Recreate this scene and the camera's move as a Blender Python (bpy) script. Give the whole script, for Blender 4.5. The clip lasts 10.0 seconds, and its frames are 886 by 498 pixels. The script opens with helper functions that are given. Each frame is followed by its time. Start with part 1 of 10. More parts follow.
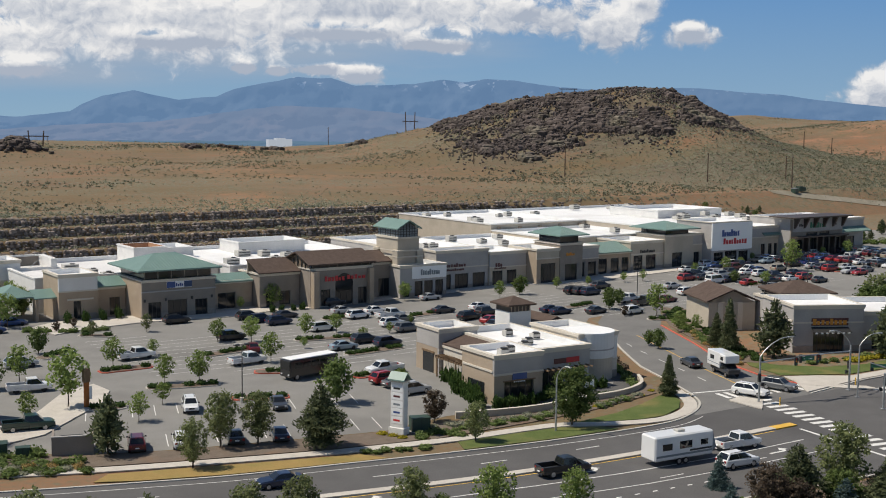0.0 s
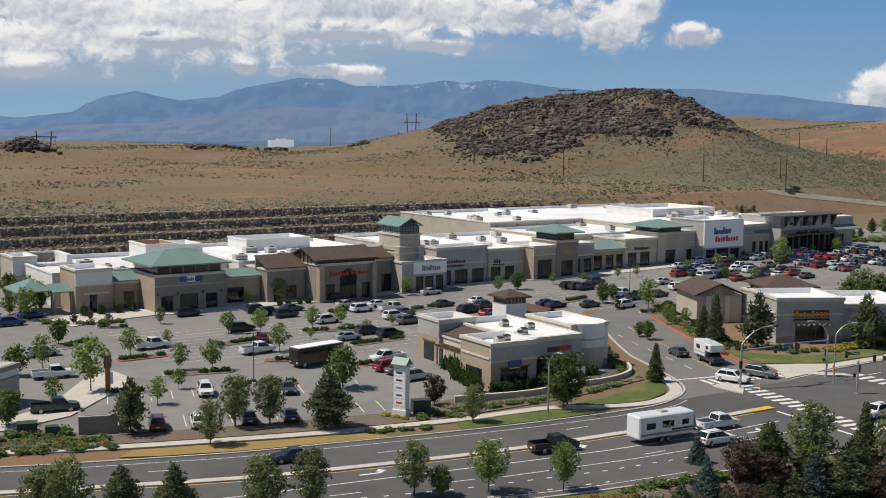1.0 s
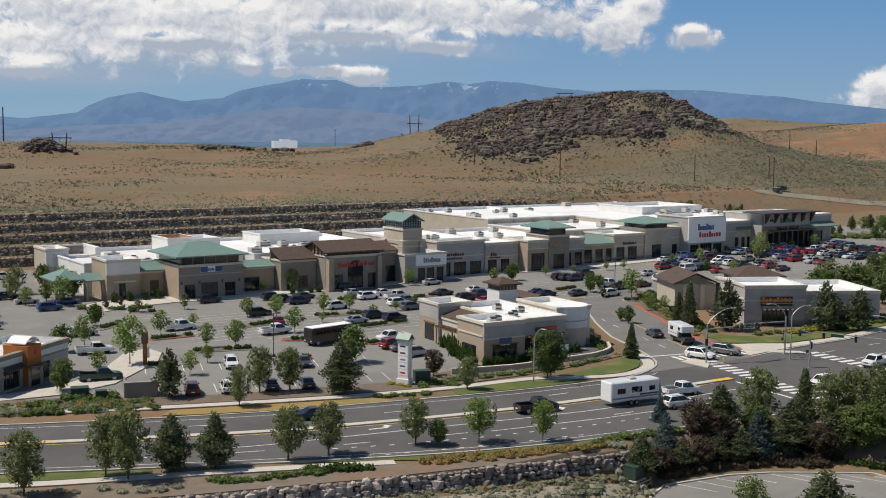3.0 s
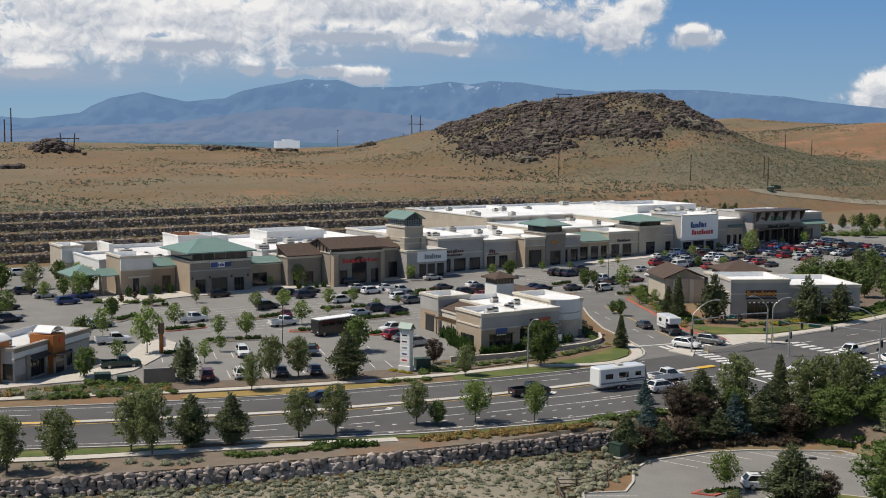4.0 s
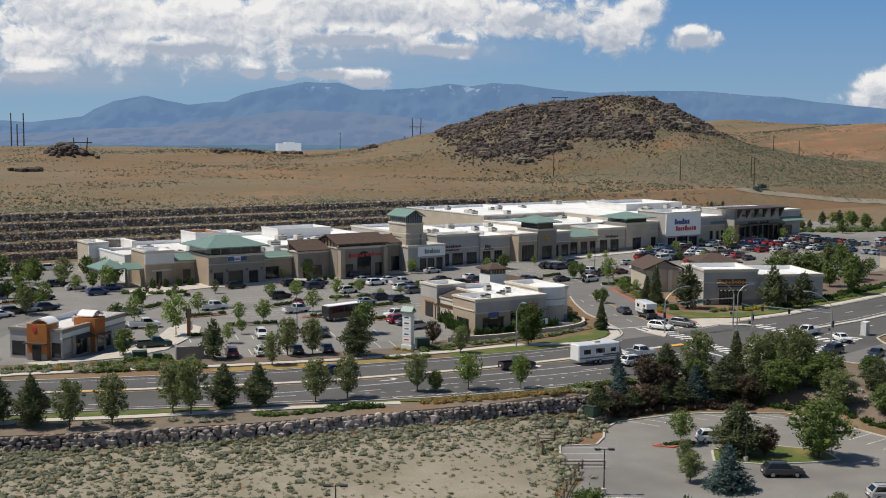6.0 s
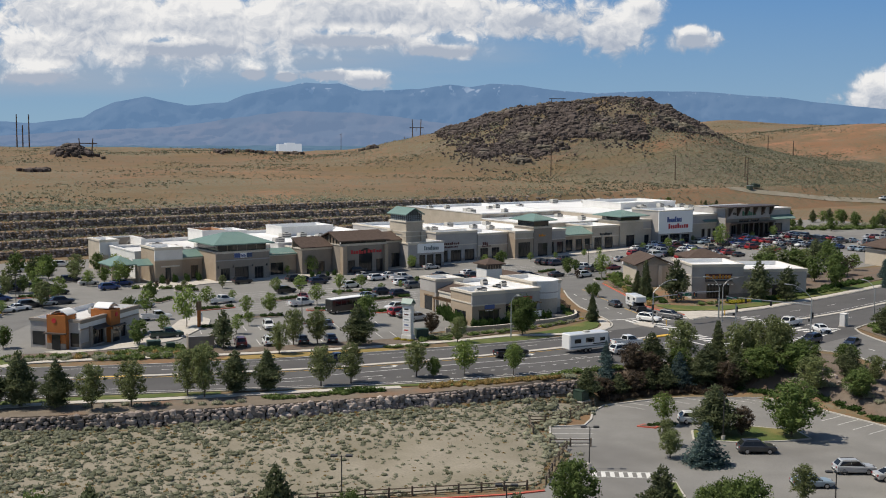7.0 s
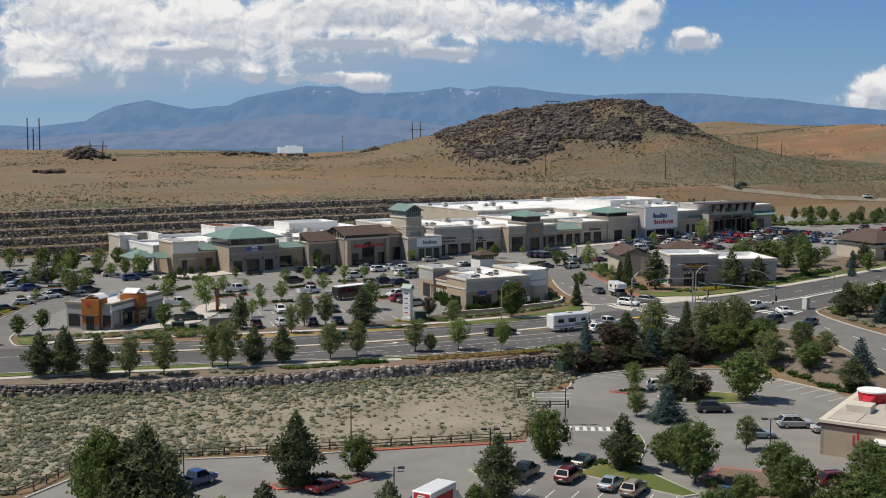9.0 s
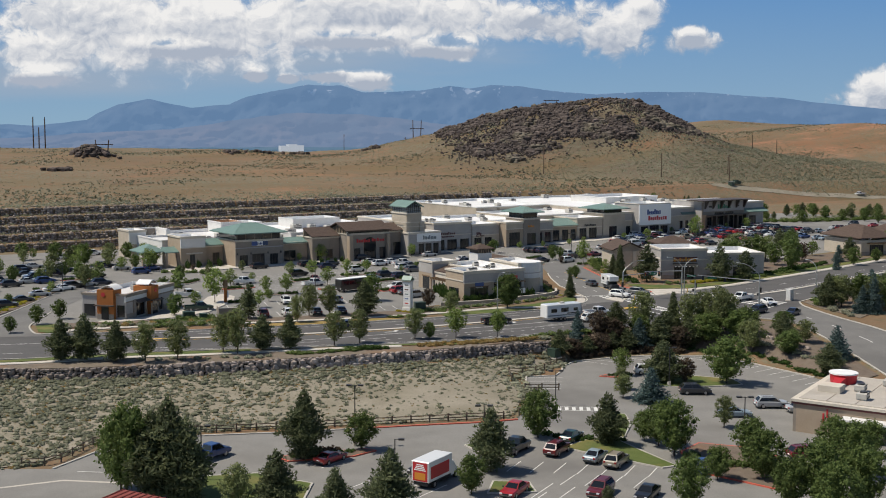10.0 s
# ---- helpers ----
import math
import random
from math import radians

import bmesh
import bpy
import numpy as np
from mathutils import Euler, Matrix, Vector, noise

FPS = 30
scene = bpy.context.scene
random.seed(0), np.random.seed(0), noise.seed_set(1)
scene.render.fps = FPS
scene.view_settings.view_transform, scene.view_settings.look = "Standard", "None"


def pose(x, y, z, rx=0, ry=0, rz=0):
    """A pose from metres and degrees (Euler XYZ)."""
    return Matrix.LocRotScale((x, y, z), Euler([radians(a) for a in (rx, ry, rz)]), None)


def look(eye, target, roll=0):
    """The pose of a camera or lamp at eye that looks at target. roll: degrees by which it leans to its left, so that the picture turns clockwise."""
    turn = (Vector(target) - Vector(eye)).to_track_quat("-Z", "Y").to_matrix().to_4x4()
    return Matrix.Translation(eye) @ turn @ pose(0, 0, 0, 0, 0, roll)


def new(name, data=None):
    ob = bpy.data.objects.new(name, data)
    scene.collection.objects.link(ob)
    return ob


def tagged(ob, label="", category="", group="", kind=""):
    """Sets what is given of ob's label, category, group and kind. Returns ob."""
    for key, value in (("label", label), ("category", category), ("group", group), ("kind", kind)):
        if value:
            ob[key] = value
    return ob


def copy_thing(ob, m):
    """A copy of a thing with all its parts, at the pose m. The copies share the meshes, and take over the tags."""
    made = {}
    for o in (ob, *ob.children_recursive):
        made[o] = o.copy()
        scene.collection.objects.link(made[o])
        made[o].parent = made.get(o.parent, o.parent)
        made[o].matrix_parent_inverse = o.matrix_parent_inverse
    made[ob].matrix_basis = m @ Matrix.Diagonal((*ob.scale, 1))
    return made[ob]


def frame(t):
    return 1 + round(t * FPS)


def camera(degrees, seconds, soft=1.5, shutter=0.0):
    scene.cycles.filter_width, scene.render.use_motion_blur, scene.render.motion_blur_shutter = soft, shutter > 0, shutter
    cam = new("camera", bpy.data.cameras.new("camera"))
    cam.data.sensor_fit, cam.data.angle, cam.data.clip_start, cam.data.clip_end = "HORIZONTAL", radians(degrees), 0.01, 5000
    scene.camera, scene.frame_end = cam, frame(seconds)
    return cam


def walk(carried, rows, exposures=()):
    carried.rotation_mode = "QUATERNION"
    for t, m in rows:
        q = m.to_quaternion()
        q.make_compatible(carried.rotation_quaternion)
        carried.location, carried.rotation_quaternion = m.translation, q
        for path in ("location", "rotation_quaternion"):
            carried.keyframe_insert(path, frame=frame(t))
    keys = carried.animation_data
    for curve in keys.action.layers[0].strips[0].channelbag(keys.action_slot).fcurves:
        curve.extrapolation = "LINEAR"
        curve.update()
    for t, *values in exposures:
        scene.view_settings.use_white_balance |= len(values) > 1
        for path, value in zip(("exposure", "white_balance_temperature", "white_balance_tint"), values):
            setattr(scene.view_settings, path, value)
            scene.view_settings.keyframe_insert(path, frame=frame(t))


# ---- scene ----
cam = camera(41.2, 10.0, 1.0)
PATH = [
    (0, (4.336, 4.925, 35.428), (5.372, 6.623, 35.22), 0.7),
    (0.5, (1.941, 0.972, 35.485), (2.977, 2.67, 35.277), 0.7),
    (1, (-0.396, -3.273, 35.56), (0.638, -1.574, 35.353), 0.7),
    (1.5, (-2.832, -7.555, 35.727), (-1.798, -5.855, 35.519), 0.7),
    (2, (-5.312, -11.992, 35.791), (-4.28, -10.291, 35.584), 0.6),
    (2.5, (-7.86, -16.453, 35.88), (-6.828, -14.752, 35.674), 0.7),
    (4, (-15.48, -30.133, 36.35), (-14.453, -28.43, 36.144), 0.7),
    (4.5, (-18.12, -34.933, 36.546), (-17.093, -33.229, 36.34), 0.6),
    (5, (-20.791, -39.747, 36.696), (-19.765, -38.043, 36.49), 0.6),
    (5.5, (-23.536, -44.52, 36.815), (-22.51, -42.815, 36.611), 0.5),
    (7, (-31.179, -58.264, 36.979), (-30.154, -56.559, 36.777), 0.4),
    (7.5, (-33.619, -62.817, 36.878), (-32.594, -61.111, 36.678), 0.3),
    (8, (-36.189, -67.508, 36.863), (-35.164, -65.802, 36.663), 0.3),
    (8.5, (-38.762, -72.22, 36.778), (-37.738, -70.513, 36.579), 0.2),
    (9, (-41.388, -76.972, 36.715), (-40.364, -75.266, 36.517), 0.2),
    (9.5, (-43.951, -81.634, 36.686), (-42.927, -79.928, 36.488), 0.2),
    (10, (-46.441, -86.252, 36.65), (-45.418, -84.545, 36.45), 0.2),
]
walk(cam, [(t, look(eye, target, roll)) for t, eye, target, roll in PATH])

# ---- light ----
SUN_FROM = Vector((-0.86, 0.50, 0.0)).normalized()
SUN_UP = radians(57)
world = bpy.data.worlds.new("world")
scene.world = world
world.use_nodes = True
_wt = world.node_tree
_sky = _wt.nodes.new("ShaderNodeTexSky")
_sky.sky_type = "NISHITA"
_sky.sun_disc = False
_sky.sun_elevation = SUN_UP
_sky.sun_rotation = math.atan2(SUN_FROM.x, SUN_FROM.y)
_sky.altitude = 1400
_sky.air_density = 1.0
_sky.dust_density = 0.0
_sky.ozone_density = 1.5
_bg = _wt.nodes["Background"]
_bg.inputs["Strength"].default_value = 0.085
_wt.links.new(_sky.outputs["Color"], _bg.inputs["Color"])

sun = new("sun", bpy.data.lights.new("sun", "SUN"))
sun.data.energy = 4.5
sun.data.angle = radians(0.53)
sun.data.color = (1.0, 0.92, 0.79)
_to_sun = SUN_FROM * math.cos(SUN_UP) + Vector((0, 0, math.sin(SUN_UP)))
sun.matrix_world = look((0, 0, 300), Vector((0, 0, 300)) - _to_sun)
scene.view_settings.exposure = 0.0


# ---- materials ----
MATS = {}


def surface(name, c1, c2, scale=1.0, fine=12.0, rough=0.85, bump=0.15, metal=0.0, c3=None, amount3=0.35, scale3=0.12,
            spec=0.3, per_thing=0.0, local=False):
    """A two-scale noise material: c1 and c2 mixed by coarse and fine noise, c3 in broad patches."""
    m = bpy.data.materials.new(name)
    m.use_nodes = True
    nt = m.node_tree
    bsdf = nt.nodes["Principled BSDF"]
    bsdf.inputs["Roughness"].default_value = rough
    bsdf.inputs["Metallic"].default_value = metal
    bsdf.inputs["Specular IOR Level"].default_value = spec
    if local:
        where = nt.nodes.new("ShaderNodeTexCoord").outputs["Object"]
    else:
        where = nt.nodes.new("ShaderNodeNewGeometry").outputs["Position"]

    def noise_at(sc, det=4.0):
        n = nt.nodes.new("ShaderNodeTexNoise")
        n.inputs["Scale"].default_value = sc
        n.inputs["Detail"].default_value = det
        nt.links.new(where, n.inputs["Vector"])
        return n.outputs["Fac"]

    def ramp(fac, lo, hi):
        r = nt.nodes.new("ShaderNodeMapRange")
        r.inputs["From Min"].default_value = lo
        r.inputs["From Max"].default_value = hi
        nt.links.new(fac, r.inputs["Value"])
        return r.outputs["Result"]

    def mix(fac, a, b, mode="MIX"):
        x = nt.nodes.new("ShaderNodeMix")
        x.data_type = "RGBA"
        x.blend_type = mode
        if isinstance(fac, float):
            x.inputs["Factor"].default_value = fac
        else:
            nt.links.new(fac, x.inputs["Factor"])
        for sock, v in ((x.inputs["A"], a), (x.inputs["B"], b)):
            if isinstance(v, tuple):
                sock.default_value = (*v, 1)
            else:
                nt.links.new(v, sock)
        return x.outputs["Result"]

    coarse = ramp(noise_at(scale, 5.0), 0.3, 0.7)
    grain = noise_at(fine, 3.0)
    col = mix(coarse, c1, c2)
    col = mix(0.22, col, mix(ramp(grain, 0.3, 0.7), tuple(v * 0.55 for v in c1), tuple(min(1.0, v * 1.35) for v in c2)))
    if c3:
        col = mix(ramp(noise_at(scale3, 4.0), 0.62 - amount3 * 0.3, 0.72), col, c3)
    if per_thing:
        info = nt.nodes.new("ShaderNodeObjectInfo")
        hsv = nt.nodes.new("ShaderNodeHueSaturation")
        nt.links.new(col, hsv.inputs["Color"])
        r = nt.nodes.new("ShaderNodeMapRange")
        r.inputs["To Min"].default_value = 1 - per_thing
        r.inputs["To Max"].default_value = 1 + per_thing
        nt.links.new(info.outputs["Random"], r.inputs["Value"])
        nt.links.new(r.outputs["Result"], hsv.inputs["Value"])
        col = hsv.outputs["Color"]
    nt.links.new(col, bsdf.inputs["Base Color"])
    if bump:
        b = nt.nodes.new("ShaderNodeBump")
        b.inputs["Strength"].default_value = bump
        b.inputs["Distance"].default_value = 0.05
        nt.links.new(grain, b.inputs["Height"])
        nt.links.new(b.outputs["Normal"], bsdf.inputs["Normal"])
    MATS[name] = m
    return m


def leafy(name, c1, c2, rough=0.7, spread=0.18):
    """Foliage: colour varies leaf by leaf and plant by plant; a little light comes through."""
    m = bpy.data.materials.new(name)
    m.use_nodes = True
    nt = m.node_tree
    bsdf = nt.nodes["Principled BSDF"]
    bsdf.inputs["Roughness"].default_value = rough
    bsdf.inputs["Specular IOR Level"].default_value = 0.2
    geo = nt.nodes.new("ShaderNodeNewGeometry")
    x = nt.nodes.new("ShaderNodeMix")
    x.data_type = "RGBA"
    x.inputs["A"].default_value = (*c1, 1)
    x.inputs["B"].default_value = (*c2, 1)
    nt.links.new(geo.outputs["Random Per Island"], x.inputs["Factor"])
    info = nt.nodes.new("ShaderNodeObjectInfo")
    r = nt.nodes.new("ShaderNodeMapRange")
    r.inputs["To Min"].default_value = 1 - spread
    r.inputs["To Max"].default_value = 1 + spread
    nt.links.new(info.outputs["Random"], r.inputs["Value"])
    hsv = nt.nodes.new("ShaderNodeHueSaturation")
    nt.links.new(x.outputs["Result"], hsv.inputs["Color"])
    nt.links.new(r.outputs["Result"], hsv.inputs["Value"])
    nt.links.new(hsv.outputs["Color"], bsdf.inputs["Base Color"])
    tr = nt.nodes.new("ShaderNodeBsdfTranslucent")
    nt.links.new(hsv.outputs["Color"], tr.inputs["Color"])
    ms = nt.nodes.new("ShaderNodeMixShader")
    ms.inputs[0].default_value = 0.42
    nt.links.new(bsdf.outputs[0], ms.inputs[1])
    nt.links.new(tr.outputs[0], ms.inputs[2])
    nt.links.new(ms.outputs[0], nt.nodes["Material Output"].inputs["Surface"])
    MATS[name] = m
    return m


def plain(name, c, rough=0.5, metal=0.0, spec=0.5, coat=0.0):
    m = bpy.data.materials.new(name)
    m.use_nodes = True
    b = m.node_tree.nodes["Principled BSDF"]
    b.inputs["Base Color"].default_value = (*c, 1)
    b.inputs["Roughness"].default_value = rough
    b.inputs["Metallic"].default_value = metal
    b.inputs["Specular IOR Level"].default_value = spec
    b.inputs["Coat Weight"].default_value = coat
    MATS[name] = m
    return m


surface("lot_asphalt", (0.20, 0.193, 0.18), (0.245, 0.237, 0.222), 0.25, 9, 0.9, 0.1, c3=(0.165, 0.158, 0.148), scale3=0.06)
surface("road_asphalt", (0.094, 0.091, 0.09), (0.118, 0.114, 0.112), 0.3, 9, 0.9, 0.1, c3=(0.08, 0.077, 0.076), scale3=0.05)
surface("concrete", (0.46, 0.42, 0.37), (0.56, 0.52, 0.46), 0.5, 8, 0.85, 0.1)
surface("kerb_concrete", (0.42, 0.40, 0.36), (0.52, 0.49, 0.44), 0.8, 8, 0.85, 0.1)
surface("road_paint", (0.62, 0.61, 0.58), (0.74, 0.73, 0.70), 1.5, 14, 0.7, 0.05)
surface("yellow_paint", (0.62, 0.36, 0.05), (0.72, 0.45, 0.09), 1.5, 14, 0.7, 0.05)
surface("blue_paint", (0.10, 0.22, 0.48), (0.16, 0.30, 0.55), 1.5, 14, 0.7, 0.05)
surface("red_paint", (0.50, 0.085, 0.06), (0.58, 0.15, 0.10), 1.5, 14, 0.7, 0.05)
surface("lawn", (0.072, 0.105, 0.024), (0.115, 0.142, 0.042), 0.5, 10, 0.9, 0.6, c3=(0.20, 0.17, 0.06), scale3=0.18)
surface("dry_lawn", (0.27, 0.19, 0.065), (0.34, 0.23, 0.08), 0.4, 10, 0.9, 0.6, c3=(0.18, 0.17, 0.05), scale3=0.2)
surface("mulch", (0.13, 0.10, 0.078), (0.185, 0.15, 0.118), 0.8, 10, 0.95, 0.8, c3=(0.19, 0.125, 0.085), scale3=0.25)
surface("verge_soil", (0.15, 0.12, 0.092), (0.21, 0.175, 0.135), 0.5, 9, 0.95, 0.8, c3=(0.22, 0.135, 0.085), scale3=0.15)
surface("worn_asphalt", (0.15, 0.146, 0.14), (0.19, 0.185, 0.176), 0.3, 9, 0.9, 0.1, c3=(0.125, 0.12, 0.116), scale3=0.06)
surface("gravel", (0.20, 0.175, 0.155), (0.27, 0.24, 0.22), 0.8, 14, 0.95, 0.8)
surface("tan_stucco", (0.36, 0.285, 0.21), (0.41, 0.33, 0.25), 0.5, 16, 0.9, 0.15, c3=(0.33, 0.26, 0.195), scale3=0.2)
surface("beige_stucco", (0.44, 0.385, 0.31), (0.50, 0.44, 0.36), 0.5, 16, 0.9, 0.15, c3=(0.41, 0.36, 0.29), scale3=0.2)
surface("grey_stucco", (0.37, 0.35, 0.335), (0.43, 0.41, 0.395), 0.5, 16, 0.9, 0.15, c3=(0.34, 0.325, 0.31), scale3=0.2)
surface("taupe_stucco", (0.255, 0.22, 0.185), (0.30, 0.26, 0.22), 0.5, 16, 0.9, 0.15, c3=(0.23, 0.20, 0.17), scale3=0.2)
surface("cream_stucco", (0.56, 0.51, 0.43), (0.62, 0.57, 0.49), 0.5, 16, 0.9, 0.15, c3=(0.52, 0.47, 0.40), scale3=0.2)
surface("white_stucco", (0.66, 0.65, 0.63), (0.74, 0.73, 0.71), 0.5, 16, 0.85, 0.12)
surface("orange_stucco", (0.36, 0.125, 0.035), (0.42, 0.155, 0.045), 0.6, 16, 0.85, 0.12)
surface("terracotta_stucco", (0.42, 0.23, 0.13), (0.48, 0.27, 0.16), 0.6, 16, 0.85, 0.12)
surface("roof_membrane", (0.78, 0.78, 0.78), (0.85, 0.85, 0.84), 0.25, 7, 0.7, 0.05, c3=(0.66, 0.65, 0.63), scale3=0.08)
surface("worn_membrane", (0.62, 0.61, 0.60), (0.72, 0.71, 0.70), 0.25, 7, 0.75, 0.05, c3=(0.52, 0.50, 0.48), scale3=0.1)
surface("roof_gravel", (0.40, 0.365, 0.32), (0.48, 0.44, 0.39), 0.4, 9, 0.9, 0.2, c3=(0.34, 0.31, 0.27), scale3=0.15)
surface("green_metal", (0.13, 0.215, 0.19), (0.165, 0.255, 0.225), 0.4, 10, 0.5, 0.05, spec=0.5)
surface("brown_shingle", (0.075, 0.052, 0.042), (0.11, 0.078, 0.062), 1.2, 10, 0.9, 0.5)
surface("stone_veneer", (0.24, 0.21, 0.185), (0.33, 0.29, 0.25), 1.4, 7, 0.9, 0.6)
surface("dark_metal", (0.035, 0.034, 0.033), (0.05, 0.048, 0.046), 1, 12, 0.5, 0.05, spec=0.5)
surface("brown_metal", (0.06, 0.045, 0.035), (0.08, 0.06, 0.05), 1, 12, 0.5, 0.05, spec=0.5)
surface("galvanised", (0.36, 0.37, 0.37), (0.44, 0.45, 0.45), 2, 14, 0.45, 0.05, metal=0.6, spec=0.5)
surface("unit_grey", (0.42, 0.41, 0.38), (0.52, 0.50, 0.46), 2, 14, 0.6, 0.05)
surface("wood", (0.16, 0.10, 0.06), (0.22, 0.15, 0.09), 2, 14, 0.8, 0.3)
surface("fence_wood", (0.11, 0.085, 0.065), (0.16, 0.13, 0.10), 2, 14, 0.9, 0.3)
surface("bark", (0.085, 0.065, 0.05), (0.13, 0.105, 0.085), 3, 14, 0.95, 0.6)
surface("pole_wood", (0.10, 0.07, 0.05), (0.14, 0.10, 0.075), 1, 8, 0.95, 0.3)
surface("wall_rock", (0.19, 0.155, 0.135), (0.39, 0.33, 0.295), 0.9, 5, 0.95, 0.7, per_thing=0.42)
surface("lava_rock", (0.062, 0.049, 0.045), (0.13, 0.104, 0.092), 0.3, 2.5, 0.95, 1.0, c3=(0.17, 0.15, 0.11), scale3=0.08, amount3=0.3)
surface("gap_shade", (0.045, 0.038, 0.032), (0.075, 0.063, 0.052), 0.8, 6, 0.95, 0.5)
surface("terrace_rock", (0.18, 0.145, 0.122), (0.34, 0.29, 0.255), 0.6, 3, 0.95, 0.8)
surface("red_tile", (0.20, 0.05, 0.045), (0.27, 0.075, 0.06), 1, 12, 0.6, 0.1)
surface("red_plastic", (0.42, 0.02, 0.03), (0.50, 0.035, 0.045), 1, 12, 0.5, 0.0)
surface("olive_metal", (0.035, 0.06, 0.045), (0.05, 0.08, 0.06), 1, 12, 0.5, 0.05)
plain("glass", (0.018, 0.021, 0.024), 0.08, 0.0, 0.6)
plain("car_glass", (0.012, 0.014, 0.016), 0.06, 0.0, 0.6)
plain("tyre", (0.018, 0.018, 0.019), 0.85)
plain("rim", (0.42, 0.42, 0.43), 0.35, 0.8)
plain("headlamp", (0.62, 0.63, 0.64), 0.15)
plain("taillamp", (0.28, 0.012, 0.012), 0.3)
plain("trim_black", (0.022, 0.022, 0.023), 0.6)
plain("sign_white", (0.84, 0.84, 0.83), 0.5)
plain("sign_blue", (0.05, 0.09, 0.26), 0.5)
plain("sign_navy", (0.03, 0.06, 0.15), 0.5)
plain("sign_red", (0.50, 0.03, 0.035), 0.5)
plain("sign_maroon", (0.10, 0.03, 0.03), 0.5)
plain("sign_orange", (0.62, 0.25, 0.03), 0.5)
plain("sign_black", (0.03, 0.03, 0.03), 0.5)
plain("sign_green", (0.02, 0.16, 0.09), 0.5)
plain("sign_grey", (0.20, 0.23, 0.25), 0.5)
for _n, _c in (("white", (0.76, 0.76, 0.75)), ("silver", (0.42, 0.43, 0.44)), ("grey", (0.13, 0.135, 0.14)), ("black", (0.012, 0.012, 0.013)),
               ("charcoal", (0.04, 0.042, 0.046)), ("red", (0.33, 0.015, 0.018)), ("maroon", (0.12, 0.012, 0.018)), ("blue", (0.02, 0.055, 0.18)),
               ("navy", (0.012, 0.02, 0.05)), ("green", (0.012, 0.04, 0.03)), ("tan", (0.30, 0.26, 0.20)), ("sky", (0.26, 0.33, 0.38)), ("brown", (0.05, 0.03, 0.015))):
    plain("paint_" + _n, _c, 0.28, 0.0, 0.5, 0.6)
leafy("leaf_fresh", (0.150, 0.205, 0.052), (0.265, 0.335, 0.105))
leafy("leaf_green", (0.084, 0.124, 0.034), (0.165, 0.217, 0.070))
leafy("leaf_olive", (0.138, 0.162, 0.066), (0.240, 0.270, 0.118))
leafy("leaf_pine", (0.076, 0.096, 0.046), (0.156, 0.176, 0.090))
leafy("leaf_blue", (0.058, 0.098, 0.091), (0.124, 0.176, 0.169))
leafy("leaf_plum", (0.075, 0.058, 0.042), (0.135, 0.10, 0.070))
leafy("leaf_yellow", (0.28, 0.24, 0.02), (0.42, 0.36, 0.04))
leafy("leaf_hedge", (0.029, 0.058, 0.013), (0.065, 0.111, 0.026))
leafy("leaf_sage", (0.235, 0.24, 0.165), (0.36, 0.36, 0.262))
leafy("leaf_sagedark", (0.165, 0.172, 0.112), (0.255, 0.26, 0.175))
leafy("leaf_hillsage", (0.115, 0.115, 0.072), (0.19, 0.188, 0.125))
leafy("leaf_straw", (0.30, 0.21, 0.08), (0.42, 0.31, 0.13))


# ---- building blocks ----
def mesh_of(name, bm, material):
    me = bpy.data.meshes.new(name)
    bmesh.ops.recalc_face_normals(bm, faces=bm.faces)
    bm.to_mesh(me)
    bm.free()
    me.materials.append(MATS[material])
    return me


def part(name, bm, material, parent=None, label="", smooth=False):
    """Links a bmesh as one mesh object, under a thing or a part."""
    me = mesh_of(name, bm, material)
    if smooth:
        me.shade_smooth()
    ob = new(name, me)
    if parent:
        ob.parent = parent
    return tagged(ob, label)


def thing(name, m, label, category, group="", kind=""):
    ob = new(name)
    ob.empty_display_size = 0.3
    ob.matrix_basis = m
    return tagged(ob, label, category, group, kind)


def setting(name, bm, material, label="", category=""):
    ob = part(name, bm, material)
    return tagged(ob, label, category, "", "structure")


def bx(bm, x0, y0, z0, x1, y1, z1, bevel=0.0):
    """A box between two corners."""
    m = Matrix.Translation(((x0 + x1) / 2, (y0 + y1) / 2, (z0 + z1) / 2)) @ Matrix.Diagonal((abs(x1 - x0), abs(y1 - y0), abs(z1 - z0), 1))
    r = bmesh.ops.create_cube(bm, size=1, matrix=m)
    if bevel:
        es = list({e for v in r["verts"] for e in v.link_edges})
        bmesh.ops.bevel(bm, geom=es, offset=bevel, segments=1, affect="EDGES", profile=0.5)
    return bm


def box(*a, bevel=0.0):
    return bx(bmesh.new(), *a, bevel=bevel)


def cyl(bm, p, q, r0, r1=None, n=10, caps=True):
    """A tapered round bar from p to q."""
    p, q = Vector(p), Vector(q)
    d = q - p
    turn = d.to_track_quat("Z", "Y").to_matrix().to_4x4()
    bmesh.ops.create_cone(bm, cap_ends=caps, segments=n, radius1=r0, radius2=r0 if r1 is None else r1, depth=d.length,
                          matrix=Matrix.Translation((p + q) / 2) @ turn)
    return bm


def poly(bm, pts):
    return bm.faces.new([bm.verts.new(p) for p in pts])


